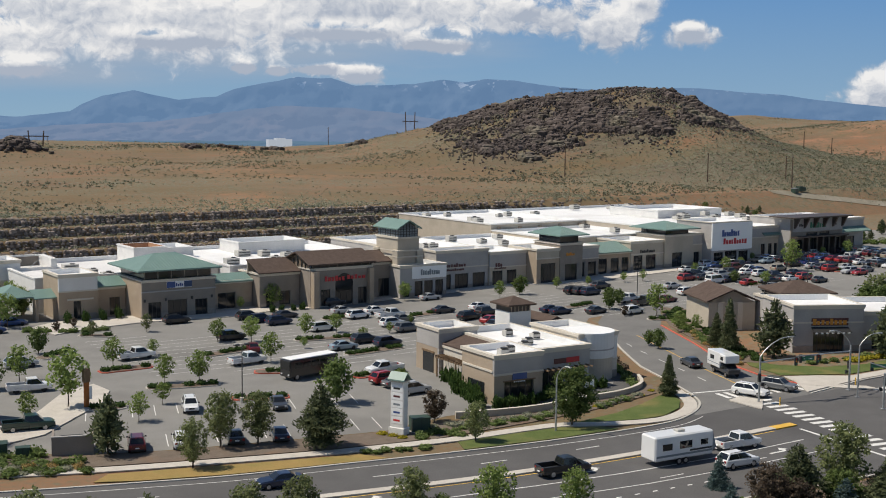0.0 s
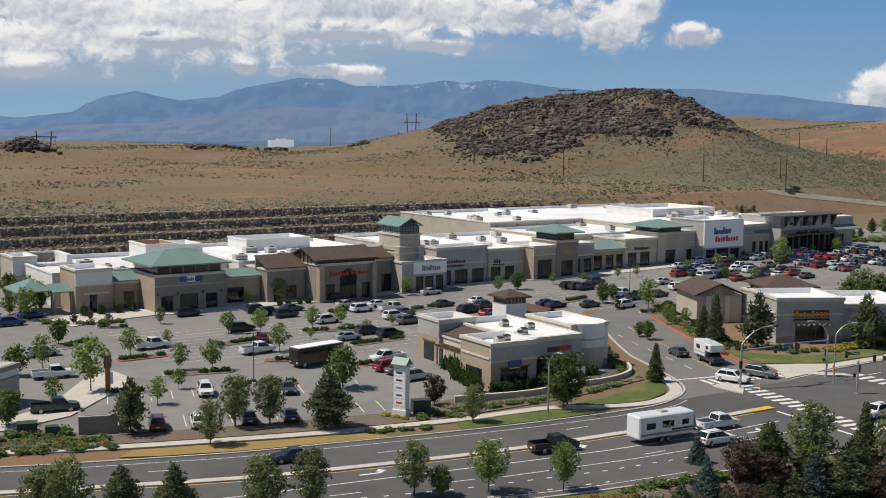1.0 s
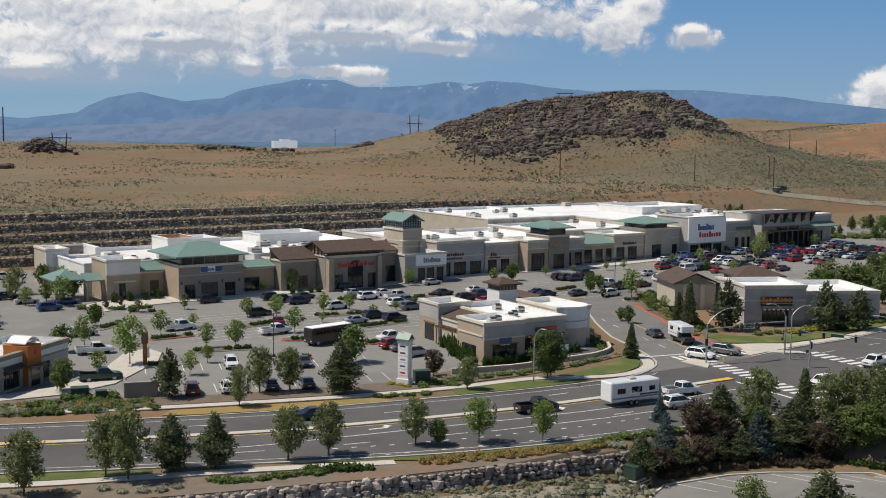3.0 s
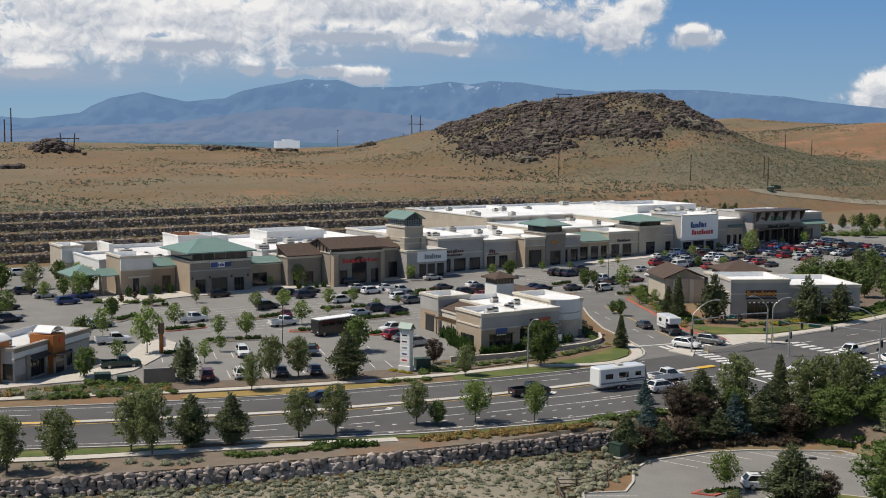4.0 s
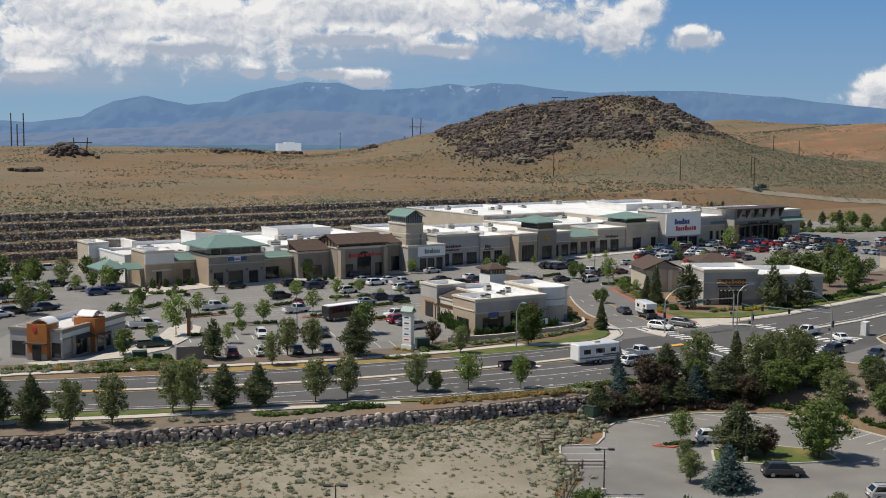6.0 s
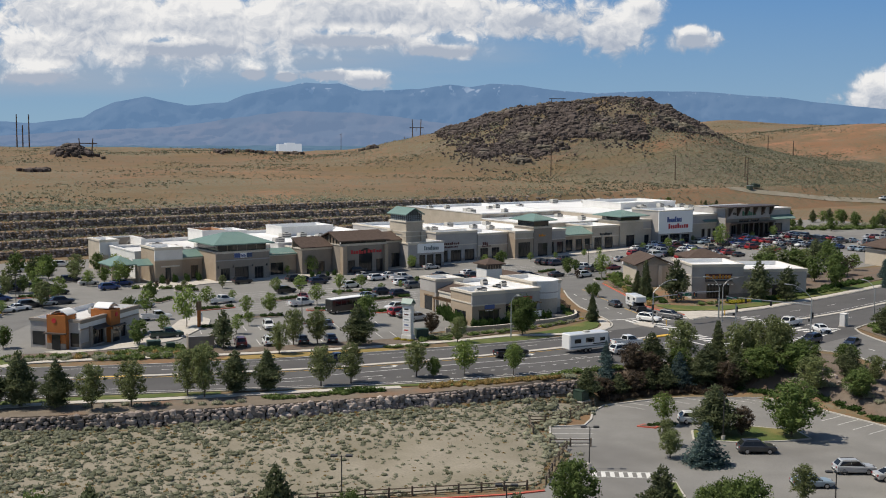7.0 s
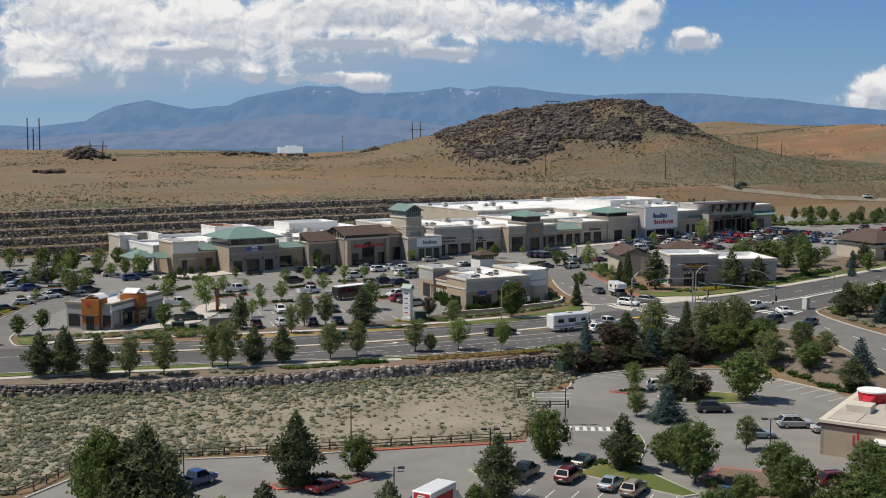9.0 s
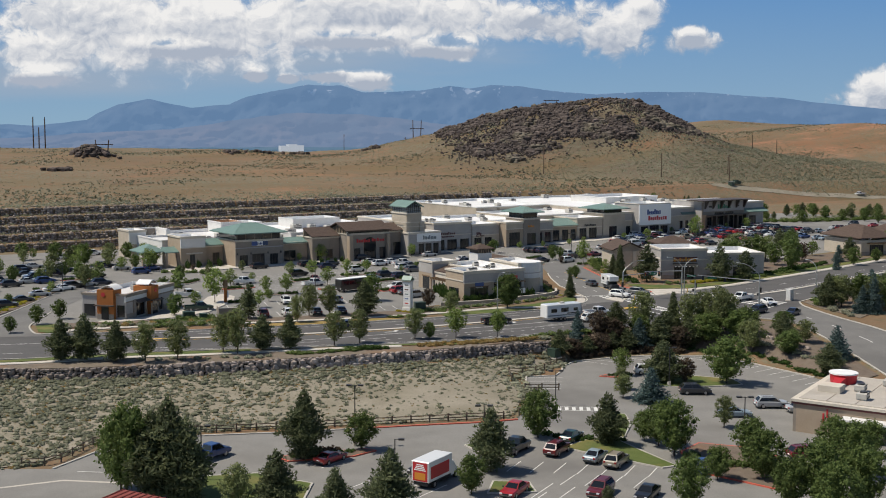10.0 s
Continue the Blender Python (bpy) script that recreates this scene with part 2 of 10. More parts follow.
def hull(bottom, top):
    """A closed solid between two rings with the same number of points."""
    bm = bmesh.new()
    a = [bm.verts.new(p) for p in bottom]
    b = [bm.verts.new(p) for p in top]
    n = len(a)
    bm.faces.new(a[::-1])
    bm.faces.new(b)
    for i in range(n):
        bm.faces.new((a[i], a[(i + 1) % n], b[(i + 1) % n], b[i]))
    return bm


def lerp_line(pts, x):
    """y on a polyline that runs in x."""
    if x <= pts[0][0]:
        return pts[0][1]
    for (xa, ya), (xb, yb) in zip(pts, pts[1:]):
        if x <= xb:
            return ya + (yb - ya) * (x - xa) / (xb - xa)
    return pts[-1][1]


def smooth(a, b, v):
    t = min(1.0, max(0.0, (v - a) / (b - a)))
    return t * t * (3 - 2 * t)


# ---- the lie of the land ----
LOW = -3.3
WALL_LINE = [(-150, 128), (-60, 113), (-34, 107.5), (-13, 100.4), (-6, 96.6), (10, 90.8), (27, 86.2), (45, 82.4), (60, 80.3), (77, 78.0)]
FENCE_LINE = [(-150, 60), (-17, 55), (-8, 62), (4, 60.8), (14.6, 57), (25, 53.2), (40.5, 48), (46, 46), (56, 58), (59, 66), (66, 72), (73, 73.6), (78, 76.4), (86, 75.9), (91, 74.3), (101.5, 68.6), (104, 60), (108, 20), (125, 0)]
TERRACE_TOP = 11.6


def plateau(x):
    return 0.013 * max(0.0, min(x, 340.0) - 115.0)


def terrace_start(x):
    return 284.0 + 0.07 * (x - 60.0)


def field_z(x, y):
    """The dry slope behind the shops and the rocky knoll on it."""
    z = TERRACE_TOP + 0.042 * (y - 308.0)
    far = math.hypot(x - 0, y - 0)
    if far > 620:
        east = smooth(0.62, 0.78, (x - 4.0) / max(1.0, math.hypot(x - 4.0, y - 5.0)) * 1.085)
        z -= (far - 620) * 0.085 * smooth(620, 760, far) * (1 - east)
        z += 18.0 * east * smooth(640, 900, far)
        z -= max(0.0, far - 900) * 0.055 * smooth(900, 980, far) * east
    z += 5.0 * smooth(300, 640, x - 0.2 * y) * smooth(430, 800, y)
    dx, dy = x - 403.0, y - 471.0
    s = 0.8537 * dx - 0.5208 * dy
    d = 0.5208 * dx + 0.8537 * dy
    prof = lerp_line([(-190, 0), (-150, 3.5), (-105, 14), (-65, 28), (-36, 34.5), (-12, 37.5), (2, 40.0), (14, 38), (28, 34), (42, 27), (54, 20), (70, 13.5), (104, 6), (160, 0)], s)
    front = smooth(-135, -2, d) if d < 0 else 1 - smooth(20, 190, d)
    z += prof * front
    rough = prof * front / 39.0
    n = noise.fractal(Vector((x * 0.03, y * 0.03, 3.1)), 0.9, 2.0, 5)
    z += n * (0.7 + 1.6 * rough) + rough * (3.4 * noise.turbulence(Vector((x * 0.085, y * 0.085, 7.7)), 4, True) - 4.6)
    z += 11.0 * math.exp(-(((x - 640) / 75) ** 2 + ((y - 480) / 60) ** 2))
    z += 2.2 * noise.fractal(Vector((x * 0.009, y * 0.009, 9.4)), 0.9, 2.0, 4) * smooth(420, 560, x)
    # a low outcrop and the saddle beyond the terraces
    z += 2.6 * math.exp(-(((x - 112) / 20) ** 2 + ((y - 548) / 18) ** 2)) + 4.2 * math.exp(-(((x - 113) / 7) ** 2 + ((y - 540) / 7) ** 2)) + 2.0 * math.exp(-(((x - 200) / 40) ** 2 + ((y - 560) / 22) ** 2))
    z -= 2.0 * math.exp(-(((x - 265) / 40) ** 2 + ((y - 575) / 45) ** 2))
    return max(z, -60.0)


def ground_z(x, y):
    w = lerp_line(WALL_LINE, x)
    if y < w + 1.2 and x < 77:
        f = lerp_line(FENCE_LINE, x)
        if y <= f + 1.5:
            return LOW
        k = min(1.0, (y - f - 1.5) / max(1.0, w - f - 1.5))
        return LOW + 1.7 * k + 0.18 * noise.noise(Vector((x * 0.15, y * 0.15, 0))) * math.sin(math.pi * k)
    if x >= 77 and y < 140:
        top = 84.0 if x < 118 else 84 - 0.9 * (x - 118)
        f = lerp_line(FENCE_LINE, x)
        top = max(top, f + 6)
        if y < top - 1:
            return LOW + (plateau(x) - LOW) * smooth(f + 1, top - 1, y)
        return plateau(x)
    t0 = terrace_start(x)
    if y < t0 - 1:
        return plateau(x)
    d = y - t0
    if d < 26:
        k = math.floor(d / 5.2)
        r = d - 5.2 * k
        step = min(1.0, max(0.0, r / 0.9))
        z = min(5, k + step) * (TERRACE_TOP / 5.0)
        z += (d / 26 * TERRACE_TOP - z) * smooth(185, 250, x)
        base = plateau(x) * (1 - smooth(0, 26, d))
        return max(z, base) + 0.12 * noise.noise(Vector((x * 0.2, y * 0.2, 2.0)))
    return TERRACE_TOP + (field_z(x, y) - TERRACE_TOP) * smooth(26, 60, d)


def grid_sheet(name, xs, ys, fz, material):
    zs = [[fz(x, y) for x in xs] for y in ys]
    verts = [(x, y, z) for y, row in zip(ys, zs) for x, z in zip(xs, row)]
    n = len(xs)
    faces = [(j * n + i, j * n + i + 1, (j + 1) * n + i + 1, (j + 1) * n + i) for j in range(len(ys) - 1) for i in range(n - 1)]
    me = bpy.data.meshes.new(name)
    me.from_pydata(verts, [], faces)
    me.materials.append(MATS[material])
    me.shade_smooth()
    return new(name, me)


def span(*stops):
    """Coordinates from stops of (start, step), the last a plain end."""
    out = []
    for (a, step), nxt in zip(stops, stops[1:]):
        b = nxt[0] if isinstance(nxt, tuple) else nxt
        k = max(1, round((b - a) / step))
        out += [a + (b - a) * i / k for i in range(k)]
    return out + [stops[-1]]


def ground_material():
    """Dry earth: bare soil, straw-coloured grass and grey-green scrub in patches, redder on the cut benches."""
    m = surface("earth", (0.172, 0.108, 0.062), (0.222, 0.143, 0.084), 0.02, 1.6, 0.95, 0.6, c3=(0.172, 0.124, 0.064), scale3=0.018, amount3=0.5)
    nt = m.node_tree
    bsdf = nt.nodes["Principled BSDF"]
    base = bsdf.inputs["Base Color"].links[0].from_socket
    geo = nt.nodes.new("ShaderNodeNewGeometry")

    def spots(scale, lo, hi, stretch=(1, 1, 1)):
        mp = nt.nodes.new("ShaderNodeMapping")
        mp.inputs["Scale"].default_value = stretch
        nt.links.new(geo.outputs["Position"], mp.inputs["Vector"])
        n = nt.nodes.new("ShaderNodeTexNoise")
        n.inputs["Scale"].default_value = scale
        n.inputs["Detail"].default_value = 6
        n.inputs["Roughness"].default_value = 0.7
        nt.links.new(mp.outputs["Vector"], n.inputs["Vector"])
        r = nt.nodes.new("ShaderNodeMapRange")
        r.inputs["From Min"].default_value = lo
        r.inputs["From Max"].default_value = hi
        nt.links.new(n.outputs["Fac"], r.inputs["Value"])
        return r.outputs["Result"]

    def times(a, b):
        x = nt.nodes.new("ShaderNodeMath")
        x.operation = "MULTIPLY"
        nt.links.new(a, x.inputs[0])
        nt.links.new(b, x.inputs[1])
        return x.outputs[0]

    def over(fac, a, colour):
        x = nt.nodes.new("ShaderNodeMix")
        x.data_type = "RGBA"
        nt.links.new(fac, x.inputs["Factor"])
        nt.links.new(a, x.inputs["A"])
        x.inputs["B"].default_value = (*colour, 1)
        return x.outputs["Result"]

    col = over(spots(0.012, 0.5, 0.62), base, (0.275, 0.15, 0.08))
    col = over(spots(0.03, 0.52, 0.64, (0.5, 1, 1)), col, (0.176, 0.124, 0.060))
    col = over(times(spots(0.02, 0.42, 0.58), spots(0.55, 0.55, 0.62)), col, (0.15, 0.145, 0.10))
    col = over(spots(0.9, 0.63, 0.70), col, (0.09, 0.085, 0.045))
    # bare dark rock showing through on the knoll, redder earth to the east of it
    def near(cx, cy, r):
        x = nt.nodes.new("ShaderNodeVectorMath")
        x.operation = "DISTANCE"
        nt.links.new(geo.outputs["Position"], x.inputs[0])
        x.inputs[1].default_value = (cx, cy, 40)
        rr = nt.nodes.new("ShaderNodeMapRange")
        rr.interpolation_type = "SMOOTHSTEP"
        rr.inputs["From Min"].default_value = r
        rr.inputs["From Max"].default_value = r * 0.55
        nt.links.new(x.outputs["Value"], rr.inputs["Value"])
        return rr.outputs["Result"]

    col = over(times(near(385, 455, 140), spots(0.05, 0.22, 0.42)), col, (0.118, 0.088, 0.062))
    col = over(times(near(385, 455, 150), spots(0.4, 0.5, 0.62)), col, (0.155, 0.14, 0.095))
    col = over(times(near(600, 440, 120), spots(0.022, 0.44, 0.56, (0.6, 1, 1))), col, (0.36, 0.18, 0.105))
    col = over(spots(0.22, 0.55, 0.68), col, (0.125, 0.105, 0.062))
    col = over(spots(0.015, 0.47, 0.58, (0.35, 1.5, 1)), col, (0.168, 0.113, 0.058))
    col = over(spots(0.02, 0.53, 0.62, (0.5, 1.2, 1)), col, (0.235, 0.128, 0.07))
    col = over(times(spots(0.07, 0.45, 0.60), spots(0.9, 0.48, 0.6)), col, (0.15, 0.13, 0.08))
    col = over(times(spots(0.014, 0.44, 0.56, (0.5, 1.3, 1)), spots(1.0, 0.50, 0.57)), col, (0.172, 0.178, 0.125))
    col = over(times(spots(0.03, 0.46, 0.58, (0.6, 1.3, 1)), spots(0.35, 0.52, 0.62)), col, (0.13, 0.118, 0.068))
    nt.links.new(col, bsdf.inputs["Base Color"])
    return m


def vary_stones(name, low, high):
    """Each stone of a heap a shade of its own."""
    nt = MATS[name].node_tree
    bsdf = nt.nodes["Principled BSDF"]
    base = bsdf.inputs["Base Color"].links[0].from_socket
    geo = nt.nodes.new("ShaderNodeNewGeometry")
    r = nt.nodes.new("ShaderNodeMapRange")
    r.inputs["To Min"].default_value = low
    r.inputs["To Max"].default_value = high
    nt.links.new(geo.outputs["Random Per Island"], r.inputs["Value"])
    hsv = nt.nodes.new("ShaderNodeHueSaturation")
    nt.links.new(base, hsv.inputs["Color"])
    nt.links.new(r.outputs["Result"], hsv.inputs["Value"])
    nt.links.new(hsv.outputs["Color"], bsdf.inputs["Base Color"])


vary_stones("lava_rock", 0.45, 1.35)
vary_stones("terrace_rock", 0.55, 1.3)
vary_stones("wall_rock", 0.8, 1.15)
ground_material()
surface("sand", (0.272, 0.240, 0.188), (0.345, 0.308, 0.245), 0.25, 3.5, 0.95, 0.6, c3=(0.20, 0.178, 0.125), scale3=0.11, amount3=1.0)

XS = span((-4600, 500), (-600, 60), (-240, 12), (-60, 3), (130, 7), (150, 9), (276, 3.6), (500, 9), (600, 14), (900, 60), (1500, 300), 4600)
YS = span((-700, 60), (-60, 20), (20, 4), (40, 2.0), (110, 8), (262, 4), (280, 0.65), (330, 5), (365, 3.4), (520, 5), (690, 9), (900, 50), (1500, 300), 4900)
ground = grid_sheet("ground", XS, YS, ground_z, "earth")
tagged(ground, "dry earth with straw-coloured grass and scrub", "ground", "", "structure")


def drape(name, outline, lift, material, label="", category="", thick=0.0, cuts=(115.0,), parent=None):
    """A flat sheet or slab with the given outline, following the lie of the paved land."""
    bm = bmesh.new()
    f = poly(bm, [(x, y, 0) for x, y in outline])
    if f.normal.z < 0:
        f.normal_flip()
    for c in cuts:
        bmesh.ops.bisect_plane(bm, geom=bm.verts[:] + bm.edges[:] + bm.faces[:], plane_co=(c, 0, 0), plane_no=(1, 0, 0))
    bmesh.ops.triangulate(bm, faces=bm.faces)
    if thick:
        r = bmesh.ops.extrude_face_region(bm, geom=bm.faces[:])
        for v in r["geom"]:
            if isinstance(v, bmesh.types.BMVert):
                v.co.z += thick
    for v in bm.verts:
        v.co.z += lift - thick * 0 + paved_z(v.co.x, v.co.y)
    if parent:
        return part(name, bm, material, parent, label)
    return setting(name, bm, material, label, category)


def paved_z(x, y):
    return LOW if ground_z(x, y) < LOW + 0.9 and y < 80 else plateau(x)


def ribbon(pts, width, side=0.0):
    """The outline of a band of that width along a polyline, shifted to its left by side."""
    left, right = [], []
    for i, p in enumerate(pts):
        a = Vector(pts[max(0, i - 1)])
        b = Vector(pts[min(len(pts) - 1, i + 1)])
        d = (b - a).normalized()
        n = Vector((-d.y, d.x))
        c = Vector(p) + n * side
        left.append(tuple(c + n * width / 2))
        right.append(tuple(c - n * width / 2))
    return left + right[::-1]


def dashes(pts, dash, gap):
    """Short pieces of a polyline, dash long with gaps between."""
    out = []
    left = dash
    on = True
    cur = [Vector(pts[0])]
    for a, b in zip(pts, pts[1:]):
        a, b = Vector(a), Vector(b)
        length = (b - a).length
        pos = 0.0
        while pos + left < length:
            pos += left
            p = a + (b - a) * pos / length
            if on:
                out.append([*cur, p])
            cur = [p]
            on = not on
            left = dash if on else gap
        left -= length - pos
        if on:
            cur.append(b)
    return out


def smooth_line(pts, n=6):
    """A rounder polyline through the same points."""
    out = []
    P = [Vector(p) for p in pts]
    for i in range(len(P) - 1):
        p0, p1, p2, p3 = P[max(0, i - 1)], P[i], P[i + 1], P[min(len(P) - 1, i + 2)]
        for k in range(n):
            t = k / n
            q = 0.5 * ((2 * p1) + (p2 - p0) * t + (2 * p0 - 5 * p1 + 4 * p2 - p3) * t * t + (3 * p1 - p0 - 3 * p2 + p3) * t ** 3)
            out.append((q.x, q.y))
    return out + [tuple(P[-1])]


# ---- paving ----
NORTH_KERB = smooth_line([(-200, 214), (-110, 171), (-50, 149), (-22, 138.5), (-2, 130.5), (9, 126.0), (25, 120.5), (37.4, 117.0), (47, 114.6), (58, 113.0), (72, 111.0), (85, 109.8), (98.8, 109.6), (105, 111.2), (110.0, 114.4), (113.2, 118.8), (116.2, 126.5), (119.6, 136.9)])
SOUTH_KERB = smooth_line([(-200, 188), (-110, 150), (-50, 125), (-12, 109.0), (5, 105.0), (11.4, 103.3), (26, 97.8), (36, 94.2), (47, 90.5), (58, 87.4), (72, 85.0), (86, 84.0), (98, 83.2), (110, 82.6), (120, 81.2), (125, 77), (126, 71)])
MEDIAN = smooth_line([(-200, 200), (-110, 160), (-50, 137), (-8, 121.5), (7.3, 117.2), (19, 113.0), (41.7, 106.0), (53.6, 103.8), (70.7, 101.6), (92, 101.0), (111, 101.7)])
main_road = drape("road_main", NORTH_KERB[:85] + [(128, 112), (140, 113.5), (153, 114.0), (176, 118), (226, 128), (330, 150), (330, 122), (226, 104), (196, 100), (171, 95), (152, 90.5), (147, 88.5), (143.5, 84), (124, 79.6)] + SOUTH_KERB[::-1][12:],
                  0.03, "road_asphalt", "dark grey asphalt road with turn lanes", "road")
cross_north = drape("road_cross_north", [(106, 111), (113.2, 118.8), (116.2, 126.5), (119.6, 136.9), (126.5, 150), (132, 159), (138, 170), (150, 182), (160, 178), (146, 162), (139, 146), (132.5, 133), (130.5, 124), (131, 117), (134, 112)],
                    0.034, "worn_asphalt", "asphalt entrance road to the shops", "road")
cross_south = drape("road_cross_south", [(123.4, 80), (125.6, 76), (126.2, 71), (122.5, 61.5), (118, 51.3), (111.6, 38), (104, 22), (88, -10), (112, -18), (124, 20), (130, 40), (134.5, 56.5), (137, 67), (140.5, 77), (143.8, 84.4)],
                    0.038, "worn_asphalt", "asphalt side road leaving the crossing", "road", cuts=())
_bm = bmesh.new()
_bm.from_mesh(cross_south.data)
bmesh.ops.triangulate(_bm, faces=_bm.faces[:])
bmesh.ops.subdivide_edges(_bm, edges=_bm.edges[:], cuts=20, use_grid_fill=True)
for _v in _bm.verts:
    _v.co.z = max(ground_z(_v.co.x, _v.co.y), LOW) + 0.07
_bm.to_mesh(cross_south.data)
_bm.free()

LOT_EDGE = [(-70, 178), (-42, 161), (-24, 150), (-14, 143), (-6, 150), (0, 141), (4, 134), (28, 134.5), (36.4, 129.4), (44.7, 126.9), (57.8, 124.6), (68.8, 122.9), (72, 124), (79, 125.5), (90, 124.0), (98, 125.0), (105, 126), (110.5, 128.5), (113, 136), (117.5, 146), (125, 160),
            (140, 175), (160, 178), (170, 160), (200, 148), (240, 152), (330, 170)]
drape("parking_lot", LOT_EDGE + [(335, 262), (250, 275), (40, 275), (-70, 268)], 0.02, "lot_asphalt", "sun-bleached grey asphalt parking lot", "parking lot")
drape("driveway", [(1.2, 126.6), (-1.6, 131.1), (-0.8, 139.9), (6.6, 155.4), (14.5, 168), (24, 184), (30, 196), (22, 197), (12, 180), (2, 163), (-6, 150), (-12, 140), (-15, 135), (-14, 133.4)], 0.045, "worn_asphalt", "asphalt driveway from the road into the shops' lot", "road", cuts=())
FORE_LOT = [(-60, 42), (-22, 57.5), (-16.2, 54.0), (-7.4, 60.6), (3.8, 60.0), (14, 56.0), (24.8, 52.4), (40.2, 47.2), (45, 46.2), (50, 51), (57, 56.6), (58.2, 63), (62.5, 69), (67, 67.2), (70, 69.5), (73, 73.0), (77, 75.2), (86, 74.6), (91, 73), (101.4, 67), (102.8, 58), (103, 45), (101, 36), (94, 8), (80, -60), (-60, -60)]
drape("parking_lot_near", FORE_LOT, 0.03, "lot_asphalt", "grey asphalt parking lot beside the open field", "parking lot", cuts=())
drape("sand_field", [(-64, 112), (-34, 105.5), (-13, 98), (-6, 94.6), (10, 88.6), (27, 84), (45, 80.2), (60, 78), (73, 76), (72, 73.6), (66, 72), (60, 71), (57.5, 66), (56, 60), (46, 48.4), (40, 49.4), (25, 54.4), (14.6, 58.2), (4, 62), (-8, 63.5), (-13, 60), (-17, 57), (-64, 60)], 0.0, "sand", "pale bare sandy soil", "ground", cuts=())


def field_sheet(ob, lift):
    for v in ob.data.vertices:
        v.co.z = ground_z(v.co.x, v.co.y) + lift


_sf = bpy.data.objects["sand_field"]
_bm = bmesh.new()
_bm.from_mesh(_sf.data)
bmesh.ops.subdivide_edges(_bm, edges=_bm.edges[:], cuts=24, use_grid_fill=True)
_bm.to_mesh(_sf.data)
_bm.free()
field_sheet(_sf, 0.12)


def resample(pts, n):
    """Even points along a polyline."""
    d = [0.0]
    for p, q in zip(pts, pts[1:]):
        d.append(d[-1] + math.dist(p, q))
    return [tuple(lerp_line([(e, p[k]) for e, p in zip(d, pts)], d[-1] * i / (n - 1)) for k in (0, 1)) for i in range(n)]


def bank_sheet(low, high, lift, material, label):
    """A sloping bed between two edge lines, laid on the ground."""
    cols, rows = 48, 14
    foot, head = resample(low, cols), resample(high, cols)
    verts, faces = [], []
    for (x0, y0), (x1, y1) in zip(foot, head):
        for j in range(rows):
            x, y = x0 + (x1 - x0) * j / (rows - 1), y0 + (y1 - y0) * j / (rows - 1)
            verts.append((x, y, ground_z(x, y) + lift))
    for i in range(cols - 1):
        for j in range(rows - 1):
            k = i * rows + j
            faces.append((k, k + rows, k + rows + 1, k + 1))
    me = bpy.data.meshes.new("planting_bed")
    me.from_pydata(verts, [], faces)
    me.materials.append(MATS[material])
    return tagged(new("planting_bed", me), label, "planting bed", "", "structure")


bank_sheet([(78.4, 77.8), (86, 77.2), (92, 75.6), (103.0, 69.6), (104.8, 60), (105.2, 46), (107, 38)], [(78.4, 82.4), (88, 82.6), (98, 82.2), (110, 81.6), (119, 80.2), (124.2, 73.5), (121, 61.8), (116.6, 51.8), (110.4, 38.4)], 0.16, "mulch", "planted bank of dark bark mulch")


def kerb_along(name, pts, material="kerb_concrete", label="concrete kerb", width=0.3, high=0.15, lift=0.0, parent=None):
    return drape(name, ribbon(pts, width), lift, material, label, "kerb", thick=high, cuts=(115.0,), parent=parent)


kerb_along("kerb", NORTH_KERB[12:21])
kerb_along("kerb", NORTH_KERB[26:])
kerb_along("kerb", smooth_line([(3.0, 128.6), (-0.6, 129.8), (-1.7, 132), (-0.8, 139.9), (3, 148), (6.6, 155.4)]))
kerb_along("kerb", smooth_line([(-18, 137), (-14.5, 138), (-6, 150), (2, 163), (12, 180)]))
drape("corner_lawn", [(3.6, 129.6), (0.4, 130.6), (-0.8, 132.6), (0.2, 139.4), (3.4, 140), (4.6, 134)], 0.06, "lawn", "mown green lawn inside the driveway kerb", "grass", cuts=(), thick=0.06)
kerb_along("kerb", SOUTH_KERB[:85])


def on_slope(ob):
    """Sets a strip of the side road down on the sloping ground."""
    for v in ob.data.vertices:
        v.co.z += max(ground_z(v.co.x, v.co.y), LOW) + 0.05 - paved_z(v.co.x, v.co.y)


on_slope(kerb_along("kerb", smooth_line([(120, 81.2), (124.6, 77.6), (126, 71), (122.4, 61.5), (118, 51.3), (111.6, 38), (104, 22), (96, 4)])))
on_slope(kerb_along("kerb", smooth_line([(147, 88.5), (143.8, 84.4), (140.5, 77), (137, 67), (134.5, 56.5), (130, 40), (124, 20)])))
kerb_along("kerb", [(128, 112), (140, 113.8), (153, 114.3), (176, 118.3), (226, 128.3)])
kerb_along("kerb", [(131, 117), (130.5, 124), (132.5, 133), (139, 146), (146, 162)], "red_paint", "red-painted kerb")
kerb_along("kerb", [(226, 103.7), (196, 99.7), (171, 94.7), (152, 90.2), (147, 88.5)])
kerb_along("kerb", [(p[0], p[1]) for p in FORE_LOT[11:22]], lift=0.02)
kerb_along("kerb", [(24.8, 52.2), (32, 49.9), (40.2, 47.0), (45, 46.0)], "red_paint", "red-painted kerb", 0.35, lift=0.02)
kerb_along("kerb", [(-16.0, 53.9), (-7.4, 60.4), (3.8, 59.8), (14, 55.8), (24.6, 52.2)], lift=0.02)
median = drape("median", ribbon(MEDIAN[24:], 1.1), 0.03, "concrete", "narrow raised concrete median", "median", thick=0.16, cuts=())
kerb_along("median_nose", [(109.6, 101.6), (113.2, 101.7)], "yellow_paint", "yellow-painted median nose", 1.2, 0.2)
